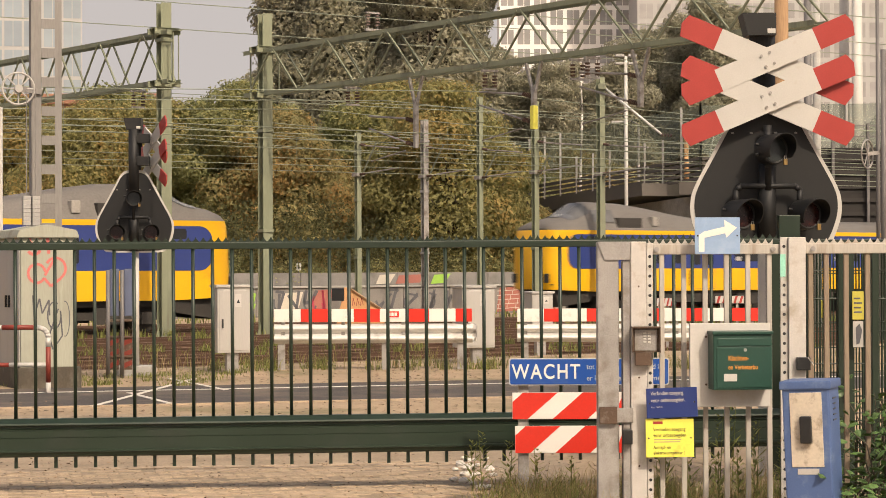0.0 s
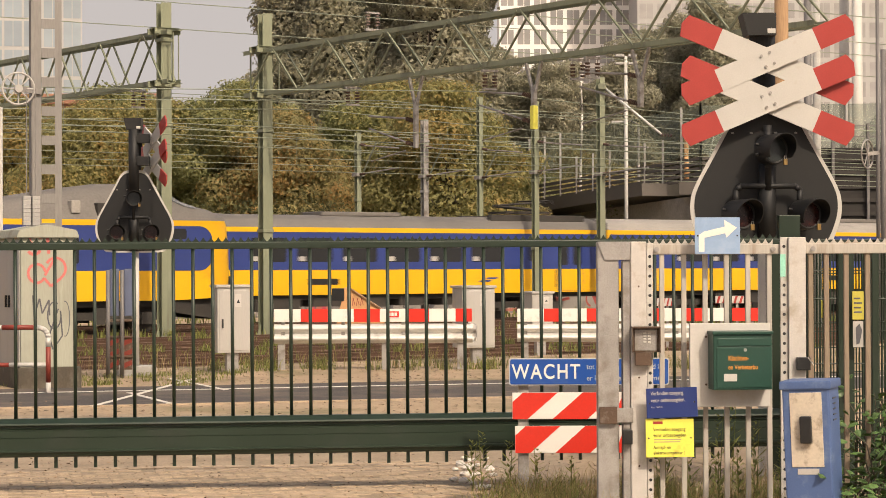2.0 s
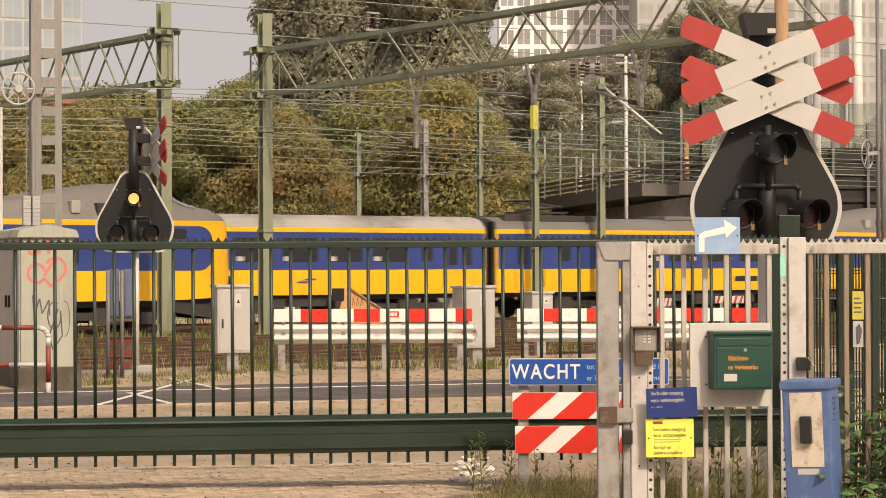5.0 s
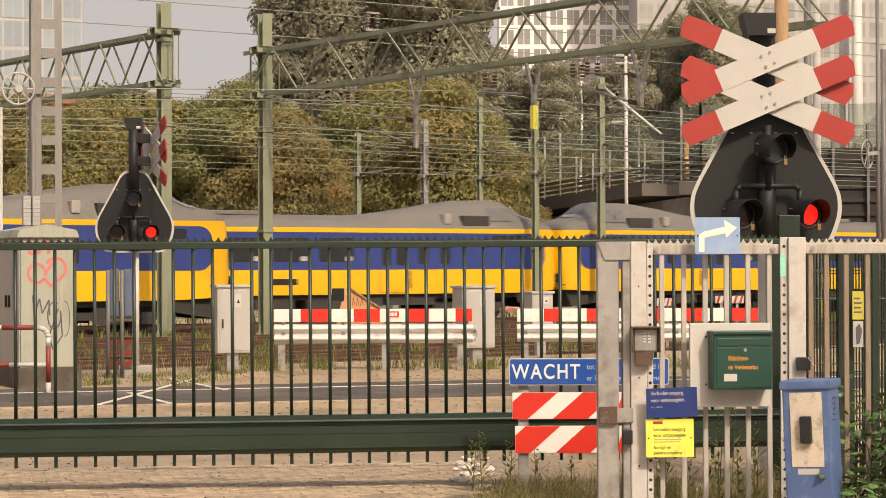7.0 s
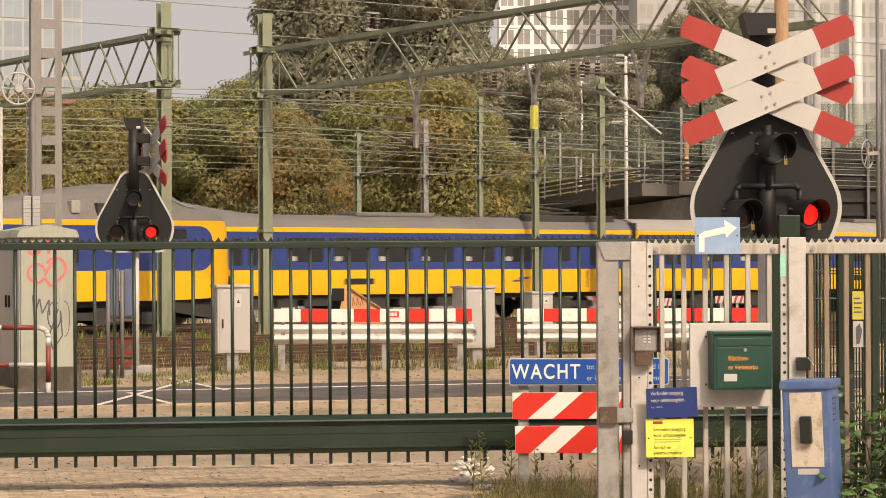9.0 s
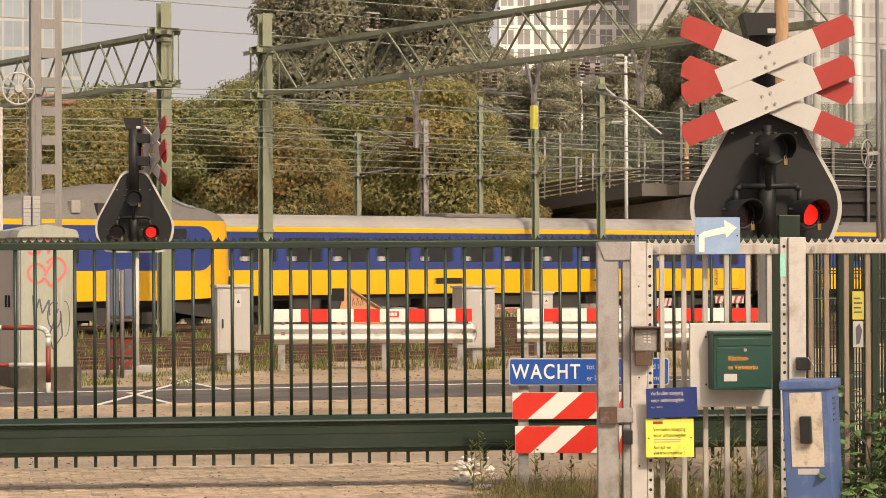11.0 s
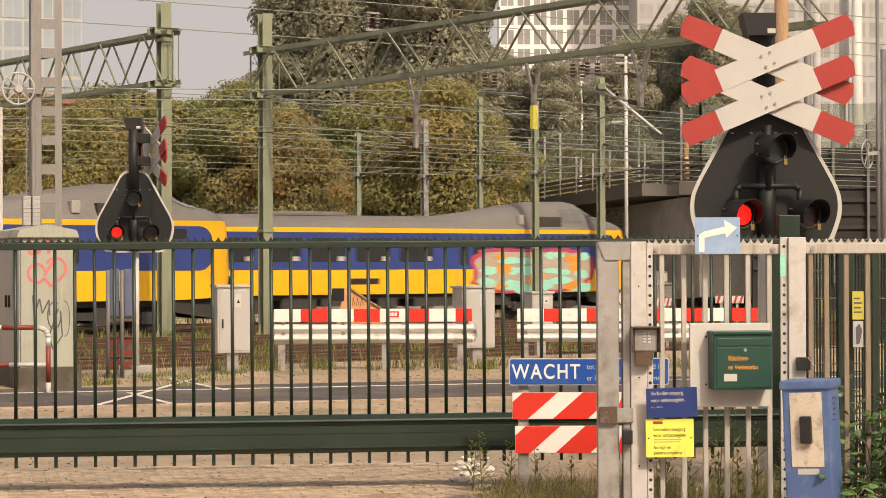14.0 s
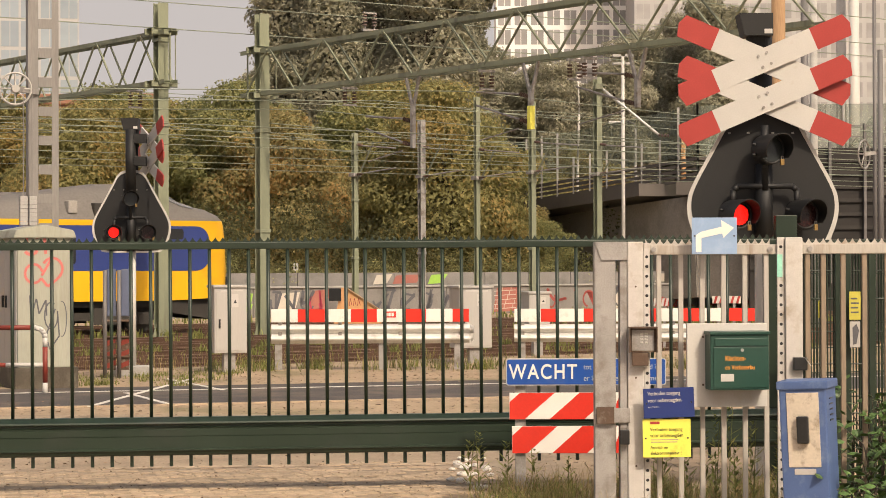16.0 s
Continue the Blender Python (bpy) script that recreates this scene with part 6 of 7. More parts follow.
def arc(cx, cz, rx, rz, a0, a1, n=12):
    return [(cx + rx * math.cos(radians(a0 + (a1 - a0) * i / n)), cz + rz * math.sin(radians(a0 + (a1 - a0) * i / n))) for i in range(n + 1)]


def signal_house():
    t = thing("switch_cabinet", "tall grey-green sheet steel cabinet with sprayed scrawls", "cabinet", pose(-6.1924, 32.3, 0, 0, 0, 24))
    w, d = 0.80, 1.5
    z0, z1 = 0.3095, 2.3006
    part("body", bevelled(0, w, 0, d, z0, z1, r=0.012), OLD_BOX, t)
    part("plinth", bevelled(-0.05, w + 0.1, -0.05, d + 0.05, -0.02, z0 + 0.001, r=0.02), MOSSY, t, "dark mossy concrete plinth")
    bm = prism(bmesh.new(), [(-0.07, z1 - 0.09), (w + 0.07, z1 - 0.09), (w + 0.03, z1 + 0.03), (w / 2, z1 + 0.11), (-0.03, z1 + 0.03)], -0.06, d + 0.06)
    bmesh.ops.bevel(bm, geom=bm.edges[:], offset=0.012, segments=2, affect="EDGES")
    part("roof", bm, OLD_BOX, t, "folded sheet roof")
    for k in (0, 1):
        dr = part("door", bevelled(-0.018, -0.002, 0.04 + k * 0.72, 0.74 + k * 0.72, z0 + 0.03, z1 - 0.12, r=0.004), GREY_BOX, t, "grey steel door")
        part("handle", bevelled(-0.05, -0.019, 0.60 if k == 0 else 0.80, 0.63 if k == 0 else 0.83, (z0 + z1) / 2 - 0.12, (z0 + z1) / 2 + 0.06, r=0.004), PLASTIC, dr)
    g = bmesh.new()
    zc = z1 - 0.28
    stroke(g, arc(0.22, zc + 0.16, 0.09, 0.08, 20, 200) + arc(0.20, zc + 0.02, 0.09, 0.07, 100, -160), 0.045, -0.003)
    stroke(g, [(0.40, zc + 0.22), (0.42, zc - 0.04)], 0.045, -0.003)
    stroke(g, arc(0.24, zc - 0.33, 0.13, 0.14, 10, 330) + [(0.45, zc - 0.52), (0.58, zc - 0.42)] + arc(0.52, zc - 0.26, 0.15, 0.16, -40, 150), 0.038, -0.003)
    stroke(g, [(0.36, zc - 0.36), (0.50, zc - 0.12)], 0.038, -0.003)
    part("pink_scrawl", g, GRAFFITI_PINK, t, "pink sprayed scrawl")
    g = bmesh.new()
    stroke(g, [(0.18, zc - 0.65), (0.20, zc - 0.95), (0.28, zc - 0.70), (0.32, zc - 0.92), (0.42, zc - 0.72), (0.43, zc - 0.95)], 0.022, -0.003)
    stroke(g, arc(0.50, zc - 0.95, 0.10, 0.2, 60, 380) + [(0.62, zc - 1.25), (0.48, zc - 1.45), (0.42, zc - 1.25), (0.56, zc - 0.85)], 0.02, -0.003)
    stroke(g, arc(0.66, zc - 1.0, 0.07, 0.26, 100, -100), 0.012, -0.003)
    part("dark_scrawl", g, GRAFFITI_DARK, t, "dark sprayed scrawl")


signal_house()


def hoop_rail():
    t = thing("hoop_railing", "red and white banded tubular railing", "railing", pose(-5.5569, 31.0, 0))
    r = 0.036
    zt, zm = 0.9332, 0.4089
    h = zt - 0.14
    for z0, z1, mt in ((-0.02, 0.16, WHITE), (0.16, h - 0.13, OLD_RED), (h - 0.13, h, WHITE)):
        part("post_band", tube(bmesh.new(), (0, 0, z0), (0, 0, z1), r, 14), mt, t, "", True)
    bm = bent(bmesh.new(), [(0, 0, h)] + [(-0.14 + 0.14 * math.cos(radians(a)), 0, h + 0.14 * math.sin(radians(a))) for a in (20, 40, 60, 90)] + [(-0.2, 0, zt)], r, 14)
    part("bend", bm, WHITE, t, "white bend", True)
    x = -0.2
    for i, w in enumerate((0.45, 0.5, 0.5, 0.5)):
        part("top_band", tube(bmesh.new(), (x, 0, zt), (x - w, 0, zt), r, 14), OLD_RED if i % 2 == 0 else WHITE, t, "", True)
        x -= w
    x = -0.03
    for i, w in enumerate((0.52, 0.5, 0.5, 0.5)):
        part("middle_band", tube(bmesh.new(), (x, 0, zm), (x - w, 0, zm), r * 0.9, 14), WHITE if i % 2 == 0 else OLD_RED, t, "", True)
        x -= w
    part("far_post", tube(bmesh.new(), (-1.9, 0, -0.02), (-1.9, 0, zt), r, 14), OLD_RED, t, "", True)


hoop_rail()


def turned_sign():
    """Panels on two scaffold poles, turned away from the road."""
    t = thing("turned_route_sign", "blue route panels on weathered poles, seen from the side", "sign", pose(-5.4078, 35.5, 0))
    s = 0.0091
    for x in (1, 26):
        part("pole", tube(bmesh.new(), (x * s, 0, -0.02), (x * s, 0, 1.7377), 0.034, 12), RUSTY_GREY, t, "weathered steel pole", True)
    for x in (12, 37):
        part("blue_panel", bevelled(x * s - 0.075, x * s + 0.075, 0.04, 0.07, 0.9914, 1.7559, r=0.02), GRAFFITI_BLUE, t, "grey-blue panel")
    for z in (0.9187, 0.6548, 0.3365):
        part("clamp_bar", tube(bmesh.new(), (-4 * s, 0.04, z), (48 * s, 0.04, z), 0.022, 10), RUST, t, "rusty clamp bar")
    for x in (8, 32):
        p = part("lower_panel", bevelled(x * s - 0.05, x * s + 0.10, 0.05, 0.07, 0.1273, 0.6457, r=0.006), RUST, t, "rusty lower panel")
        for k in range(3):
            z = 0.1273 + 0.02 + k * 0.18
            part("red_stripe", prism(bmesh.new(), [(x * s - 0.048, z), (x * s + 0.098, z + 0.06), (x * s + 0.098, z + 0.14), (x * s - 0.048, z + 0.08)], 0.046, 0.0497), OLD_RED, p)


GRAFFITI_BLUE = material("grey_blue_back_paint", (0.11, 0.13, 0.20), 0.6, 0, 0.12, 4)
turned_sign()


def lattice_mast():
    """A grey battened tension mast with its wheel and weights."""
    t = thing("tension_mast", "grey battened steel mast with wire tensioning wheel and weights", "catenary mast", pose(-9.0268, 50.0, 0, 0, 0, 20))
    s = 0.0128
    top = 8.6431
    for x0, x1 in ((-26, -8), (16, 28)):
        bm = box(bmesh.new(), x0 * s, x1 * s, -0.14, -0.12, -0.3, top)
        box(bm, x0 * s if x0 < 0 else x1 * s - 0.02, x0 * s + 0.02 if x0 < 0 else x1 * s, -0.119, 0.16, -0.3, top)
        part("channel", bm, DULL_GREY, t)
    z = 0.6
    while z < top:
        part("batten_plate", bevelled(-8 * s + 0.002, 16 * s - 0.002, -0.150, -0.141, z, z + 0.22, r=0.004, seg=1), DULL_GREY, t)
        z += 0.66
    bm = bmesh.new()
    cx, cz, y = -50 * s, 5.8197, -0.25
    ring = [(cx + 28 * s * math.cos(a), y, cz + 28 * s * math.sin(a)) for a in np.linspace(0, 2 * math.pi, 29)]
    bent(bm, ring, 0.025, 6)
    for a in np.linspace(0, 2 * math.pi, 9)[:-1]:
        tube(bm, (cx, y, cz), (cx + 27 * s * math.cos(a), y, cz + 27 * s * math.sin(a)), 0.018, 6)
    tube(bm, (cx, y - 0.1, cz), (cx, y + 0.1, cz), 0.09, 12)
    part("tension_wheel", bm, GREY_BOX, t, "pale spoked tensioning wheel")
    part("wheel_arm", beam(bmesh.new(), (cx, y, cz), (-8 * s, -0.15, cz - 0.06), 0.10, 0.12), DULL_GREY, t)
    for k, x in enumerate((-38, -22)):
        for i in range(7):
            z = 2.7394 + i * 0.095
            part("weight", bevelled(x * s - 0.085, x * s + 0.085, -0.5, -0.33, z, z + 0.088, r=0.008), CONCRETE, t, "grey stacked weight")
        part("weight_rod", tube(bmesh.new(), (x * s, -0.41, 2.7394 - 0.1), (x * s, -0.41, cz), 0.012, 6), DULL_GREY, t)


lattice_mast()
white_pole = thing("signal_pole", "slim white painted steel pole", "pole", pose(-8.8461, 44.0, -0.3))
part("pole", tube(bmesh.new(), (0, 0, 0), (0, 0, 4.9936 + 0.3), 0.06, 12), WHITE, white_pole)
part("pole_foot", tube(bmesh.new(), (0, 0, 0), (0, 0, 0.3), 0.09, 12), GALVANISED, white_pole)


def plain_pole(name, label, px0, y, z1, r, mat, lamp=0, foot=-0.3):
    t = thing(name, label, "pole", pose(px0, y, foot), "poles")
    part("shaft", tube(bmesh.new(), (0, 0, 0), (0, 0, z1 - foot), r, 14, r * 0.8), mat, t, "", True)
    if lamp:
        part("arm", bent(bmesh.new(), [(0, 0, z1 - foot), (-0.05 * lamp, 0, z1 - foot + 0.2), (-0.4 * lamp, 0, z1 - foot + 0.35), (-0.8 * lamp, 0, z1 - foot + 0.33)], r * 0.5, 8), mat, t, "curved arm", True)
        part("lantern", bevelled(min(-0.75 * lamp, -1.45 * lamp), max(-0.75 * lamp, -1.45 * lamp), -0.14, 0.14, z1 - foot + 0.24, z1 - foot + 0.36, r=0.04), WHITE, t, "pale lamp head")
    return t


plain_pole("timber_pole", "brown weathered timber pole", 3.6976, 24.0, 5.0305, 0.0923, WOOD)
plain_pole("lamp_post", "white slender lamp post", 7.9135, 95.0, 10.8539, 0.0877, WHITE, 0)
plain_pole("street_lamp", "street lamp with a curved arm beyond the tracks", 5.4122, 118.0, 7.3182, 0.0756, GALVANISED, 1)
plain_pole("street_lamp", "street lamp with a curved arm beyond the tracks", 10.495, 118.0, 9.2385, 0.0756, GALVANISED, 1)
plain_pole("steel_pole", "dark grey steel pole", 11.6102, 70.0, 10.9554, 0.1436, RUSTY_GREY, 0)
plain_pole("concrete_pole", "pale round concrete pole", 12.2373, 72.0, 11.2174, 0.1477, CONCRETE, 0)
plain_pole("concrete_pole", "dark steel pole beside the viaduct", 12.013, 60.0, 7.6602, 0.0923, RUSTY_GREY, 0)
plain_pole("steel_pole", "dark grey steel pole", 12.0568, 61.0, 9.7651, 0.0626, RUSTY_GREY, 0)
plain_pole("steel_stack", "tall pale steel chimney stack", 48.99, 260.0, 37.2574, 0.7333, WHITE, 0)
plain_pole("steel_stack", "tall grey steel chimney stack", 47.8218, 262.0, 37.5359, 0.6718, CONCRETE, 0)
plain_pole("orange_post", "orange-brown timber post on the viaduct", 12.06, 109.0, 8.1, 0.135, ORANGE_WOOD, 0, 5.55)


def push_strut():
    """A pale tube from the mast head down to the wire clamp, with an insulator at its foot."""
    t = thing("push_off_strut", "pale steel strut sloping from a mast to the wires", "strut", pose(6.24, 85.75, 8.80), "struts")
    part("strut_tube", tube(bmesh.new(), (0, 0, 0), (2.15, -1.3, -1.95), 0.048, 10), RAIL_GALV, t, "", True)
    part("head_clamp", bevelled(-0.18, 0.12, -0.16, 0.16, -0.12, 0.10, r=0.01), MAST_GREEN, t)
    ins = insulator(bmesh.new(), (2.15, -1.3, -1.98), (2.60, -1.2, -2.0), 0.07, 4)
    part("insulator", ins, INSULATOR, t, "brown ribbed insulator")


def lamp_heads():
    """A double head on the slender lamp post."""
    post = [o for o in bpy.data.objects if o.name.startswith("lamp_post")][0]
    z = 10.85 + 0.3
    part("cross_bar", tube(bmesh.new(), (-0.45, 0, z), (0.45, 0, z), 0.03, 8), WHITE, post)
    for x in (-0.45, 0.10):
        part("lamp_head", bevelled(x, x + 0.36, -0.14, 0.14, z - 0.02, z + 0.10, r=0.02), CONCRETE, post, "flat grey lamp head")
        part("lamp_head", bevelled(x, x + 0.36, -0.14, 0.14, z - 0.36, z - 0.26, r=0.02), CONCRETE, post, "flat grey lamp head")


def birch_stem():
    bm = bmesh.new()
    pts = [(0.0, 0.0, 0.0), (0.06, 0, 3.0), (-0.03, 0, 5.5), (0.02, 0, 8.0), (0.10, 0, 10.5), (0.04, 0, 12.8)]
    for k in range(len(pts) - 1):
        tube(bm, pts[k], pts[k + 1], 0.12 - 0.017 * k, 9, 0.12 - 0.017 * (k + 1))
    t = thing("birch_tree", "slender birch with a bare white stem", "tree", pose(7.57, 121.0, -0.3), "trees behind the railway")
    part("trunk", bm, BIRCH, t, "white peeling birch stem", True)
    bm = bmesh.new()
    rng = random.Random(6)
    for k in range(16):
        z, a = rng.uniform(5, 12.4), rng.uniform(0, 6.28)
        tube(bm, (0.03, 0, z), (0.03 + 0.9 * math.cos(a), 0.9 * math.sin(a), z + rng.uniform(0.2, 0.9)), 0.02, 5, 0.006)
    part("twigs", bm, BARK, t, "thin dark twigs")


def far_ladder():
    t = thing("ladder", "white ladder standing on the viaduct deck", "ladder", pose(12.55, 105.5, 5.35))
    top, foot = Vector((0.62, 0.0, 2.75)), Vector((0.0, -0.3, 0.0))
    for dx in (-0.17, 0.17):
        part("stile", tube(bmesh.new(), foot + Vector((dx, 0, 0)), top + Vector((dx, 0, 0)), 0.03, 6), RAIL_GALV, t)
    for k in range(1, 10):
        p = foot.lerp(top, k / 10)
        part("rung", tube(bmesh.new(), p + Vector((-0.17, 0, 0)), p + Vector((0.17, 0, 0)), 0.02, 6), RAIL_GALV, t)


def track_plate():
    t = thing("track_plate", "small white marker plate on a thin post", "sign", pose(-6.35, 97.0, -0.3))
    part("post", tube(bmesh.new(), (0, 0, 0), (0, 0, 2.1), 0.03, 8), RUSTY_GREY, t)
    part("plate", bevelled(-0.11, 0.11, -0.045, -0.031, 1.95, 2.3, r=0.01), WHITE, t)
    part("mark", bevelled(-0.03, 0.03, -0.049, -0.0455, 2.03, 2.2, r=0.002, seg=1), PLASTIC, t)


BIRCH = material("white_birch_bark", (0.62, 0.58, 0.52), 0.85, 0, 0.2, 4, 0.004, 30, (0.08, 0.07, 0.06), 0.3, 5)
lamp_heads()
birch_stem()
far_ladder()
track_plate()


def spoked_wheel():
    t = thing("wire_tensioner", "grey spoked tensioning wheel on a pole", "tension wheel", pose(11.5669, 60.0, 0))
    z, r = 4.8121, 0.3846
    rx = 0.2154
    ring = [(rx * math.cos(a), 0.3 * math.cos(a), z + r * math.sin(a)) for a in np.linspace(0, 2 * math.pi, 25)]
    part("rim", bent(bmesh.new(), ring, 0.025, 6), GALVANISED, t)
    for i in range(6):
        a = i * math.pi / 3
        part("spoke", tube(bmesh.new(), (0, 0, z), (rx * math.cos(a), 0.3 * math.cos(a), z + r * math.sin(a)), 0.018, 6), GALVANISED, t)
    part("axle_arm", beam(bmesh.new(), (0, 0, z), (0.3692, 0.1, z + 0.05), 0.08, 0.1), GALVANISED, t)


spoked_wheel()


def tripod_shed():
    """A small orange wooden hutch between the tracks."""
    t = thing("wooden_hutch", "orange wooden hutch with a sloping side and scrawl", "hutch", pose(-3.62, 74.7, -0.35))
    s = 0.0192
    zt = 1.45
    part("side_board", prism(bmesh.new(), [(-2 * s, 0), (84 * s, 0), (84 * s, 0.62), (22 * s, zt), (14 * s, zt)], 0, 0.5), ORANGE_WOOD, t, "orange sloping side")
    part("roof_board", beam(bmesh.new(), (20 * s, 0.25, zt + 0.02), (88 * s, 0.25, 0.61), 0.62, 0.035, (0, 0, 1)), WOOD, t, "thin wooden roof board")
    part("dark_box", bevelled(-8 * s, 14 * s, -0.06, 0.4, zt - 0.45, zt - 0.03, r=0.01), PLASTIC, t, "black box on its side")
    g = bmesh.new()
    for i in range(4):
        stroke(g, [(0.40 + i * 0.14, zt - 0.62), (0.43 + i * 0.14, zt - 0.36), (0.49 + i * 0.14, zt - 0.6)], 0.02, -0.003)
    part("scrawl", g, GRAFFITI_RED, t, "brown scrawl")


tripod_shed()


def small_barrier(x, y, w, z0, z1):
    t = thing("striped_barrier", "small red-white striped barrier board", "barrier board", pose(x, y, -0.3), "red-white barrier boards")
    part("board", bevelled(0, w, 0, 0.03, z0 + 0.3, z1 + 0.3, r=0.003), WHITE, t)
    n = 5
    k = w / n
    for i in range(n):
        a = i * k + 0.02
        part("red_stripe", prism(bmesh.new(), [(a, z0 + 0.302), (a + k * 0.42, z0 + 0.302), (a + k * 0.8, z1 + 0.298), (a + k * 0.38, z1 + 0.298)], -0.004, -0.0005), RED, t)
    for px in (0.15, w - 0.15):
        part("leg", bevelled(px - 0.03, px + 0.03, 0.031, 0.08, 0, z0 + 0.35, r=0.004), GALVANISED, t)


small_barrier(6.4248, 52.0, 0.6667, 0.8946, 1.0679)
small_barrier(5.1489, 54.0, 0.4985, 0.7983, 0.9921)


# ---------------------------------------------------------------- viaduct
def viaduct():
    # it climbs towards the right and comes nearer
    ax, ay, az = 2.3847, 122.0, 4.7639
    bx, by, bz = 12.1751, 104.0, 5.8845
    cx, cy, cz = 23.5052, 100.0, 5.6842
    t = thing("viaduct", "dark road viaduct with slatted parapet and glass noise screens", "viaduct", kind="structure")
    for (x0, y0, z0), (x1, y1, z1) in (((ax, ay, az), (bx, by, bz)), ((bx, by, bz), (cx, cy, cz))):
        a, b = Vector((x0, y0, z0)), Vector((x1, y1, z1))
        part("deck", beam(bmesh.new(), a + Vector((0, 3, -0.4)), b + Vector((0, 3, -0.4)), 6.0, 0.6), DARK_DECK, t, "dark deck edge")
        n = 5
        for i in range(n):
            h = Vector((0, 0, 0.05 + i * 0.24))
            part("parapet_slat", beam(bmesh.new(), a + h, b + h, 0.06, 0.15), DARK_DECK, t, "dark horizontal parapet slat")
        part("side_wall", beam(bmesh.new(), a + Vector((0, 0.1, -3.15)), b + Vector((0, 0.1, -3.15)), 0.3, 4.8), SHADED_WALL, t, "brown-grey wall below the deck")
        L = (b - a).length
        k = int(L / 1.55)
        for i in range(k + 1):
            p = a.lerp(b, i / k)
            part("screen_post", beam(bmesh.new(), p + Vector((0, -0.05, -0.4)), p + Vector((0, -0.05, 3.6 if (i // 6) % 2 == 0 else 2.2)), 0.10, 0.10, (0, 1, 0)), CONCRETE, t, "pale screen post")
            if i < k:
                q = a.lerp(b, (i + 1) / k)
                bm = bmesh.new()
                bm.faces.new([bm.verts.new(v) for v in (p + Vector((0, 0, 1.2)), q + Vector((0, 0, 1.2)), q + Vector((0, 0, 3.5)), p + Vector((0, 0, 3.5)))])
                bmesh.ops.solidify(bm, geom=bm.faces[:], thickness=0.02)
                part("glass_screen", bm, SCREEN_GLASS, t, "greenish noise screen glass")
    for x, y in ((ax + 4.5, 116.0), (bx - 1.0, 108.0), (bx + 5.0, 106.0), (bx + 9.5, 106.0)):
        part("pier", bevelled(x - 0.5, x + 0.5, y, y + 4, -0.3, 4.4, r=0.05), DARK_DECK, t, "dark pier")
    part("abutment", box(bmesh.new(), ax + 4.0, cx, 126, 128, -0.3, 5.0), DARK_DECK, t, "dark abutment wall")
    # the bridge over the railway: a ribbed side, blackened to stand for shade, with a walkway rail on top
    part("bridge_side", box(bmesh.new(), 14.2, 30.0, 101.0, 101.3, -0.3, 7.2), BRIDGE_DARK, t, "bridge side coloured near black for shade")
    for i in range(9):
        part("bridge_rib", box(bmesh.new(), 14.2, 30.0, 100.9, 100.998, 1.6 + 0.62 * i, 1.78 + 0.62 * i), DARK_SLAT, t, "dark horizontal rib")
    for i in range(8):
        part("bridge_post", box(bmesh.new(), 14.6 + 1.6 * i, 14.72 + 1.6 * i, 100.7, 100.898, 1.0, 8.3), RUSTY_GREY, t, "grey steel post")
    for z in (7.7, 8.2):
        part("bridge_handrail", beam(bmesh.new(), (14.2, 100.8, z), (30.0, 100.8, z), 0.06, 0.06), RUSTY_GREY, t)


SCREEN_GLASS = bpy.data.materials.new("greenish_screen_glass")
SCREEN_GLASS.use_nodes = True
gn, gl = SCREEN_GLASS.node_tree.nodes, SCREEN_GLASS.node_tree.links
gn["Principled BSDF"].inputs["Base Color"].default_value = (0.34, 0.37, 0.32, 1)
gn["Principled BSDF"].inputs["Roughness"].default_value = 0.3
clear, pane_mix = gn.new("ShaderNodeBsdfTransparent"), gn.new("ShaderNodeMixShader")
clear.inputs[0].default_value = (0.80, 0.84, 0.78, 1)
pane_mix.inputs[0].default_value = 0.6
gl.new(gn["Principled BSDF"].outputs[0], pane_mix.inputs[1]), gl.new(clear.outputs[0], pane_mix.inputs[2])
gl.new(pane_mix.outputs[0], gn["Material Output"].inputs[0])
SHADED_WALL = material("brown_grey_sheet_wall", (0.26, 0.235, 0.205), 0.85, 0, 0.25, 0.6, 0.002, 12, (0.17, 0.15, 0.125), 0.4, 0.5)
# Rib colour, darkened for the same shade as the bridge side.
DARK_SLAT = material("shaded_bridge_slat", (0.036, 0.031, 0.027), 0.8, 0, 0.2, 0.7)
viaduct()


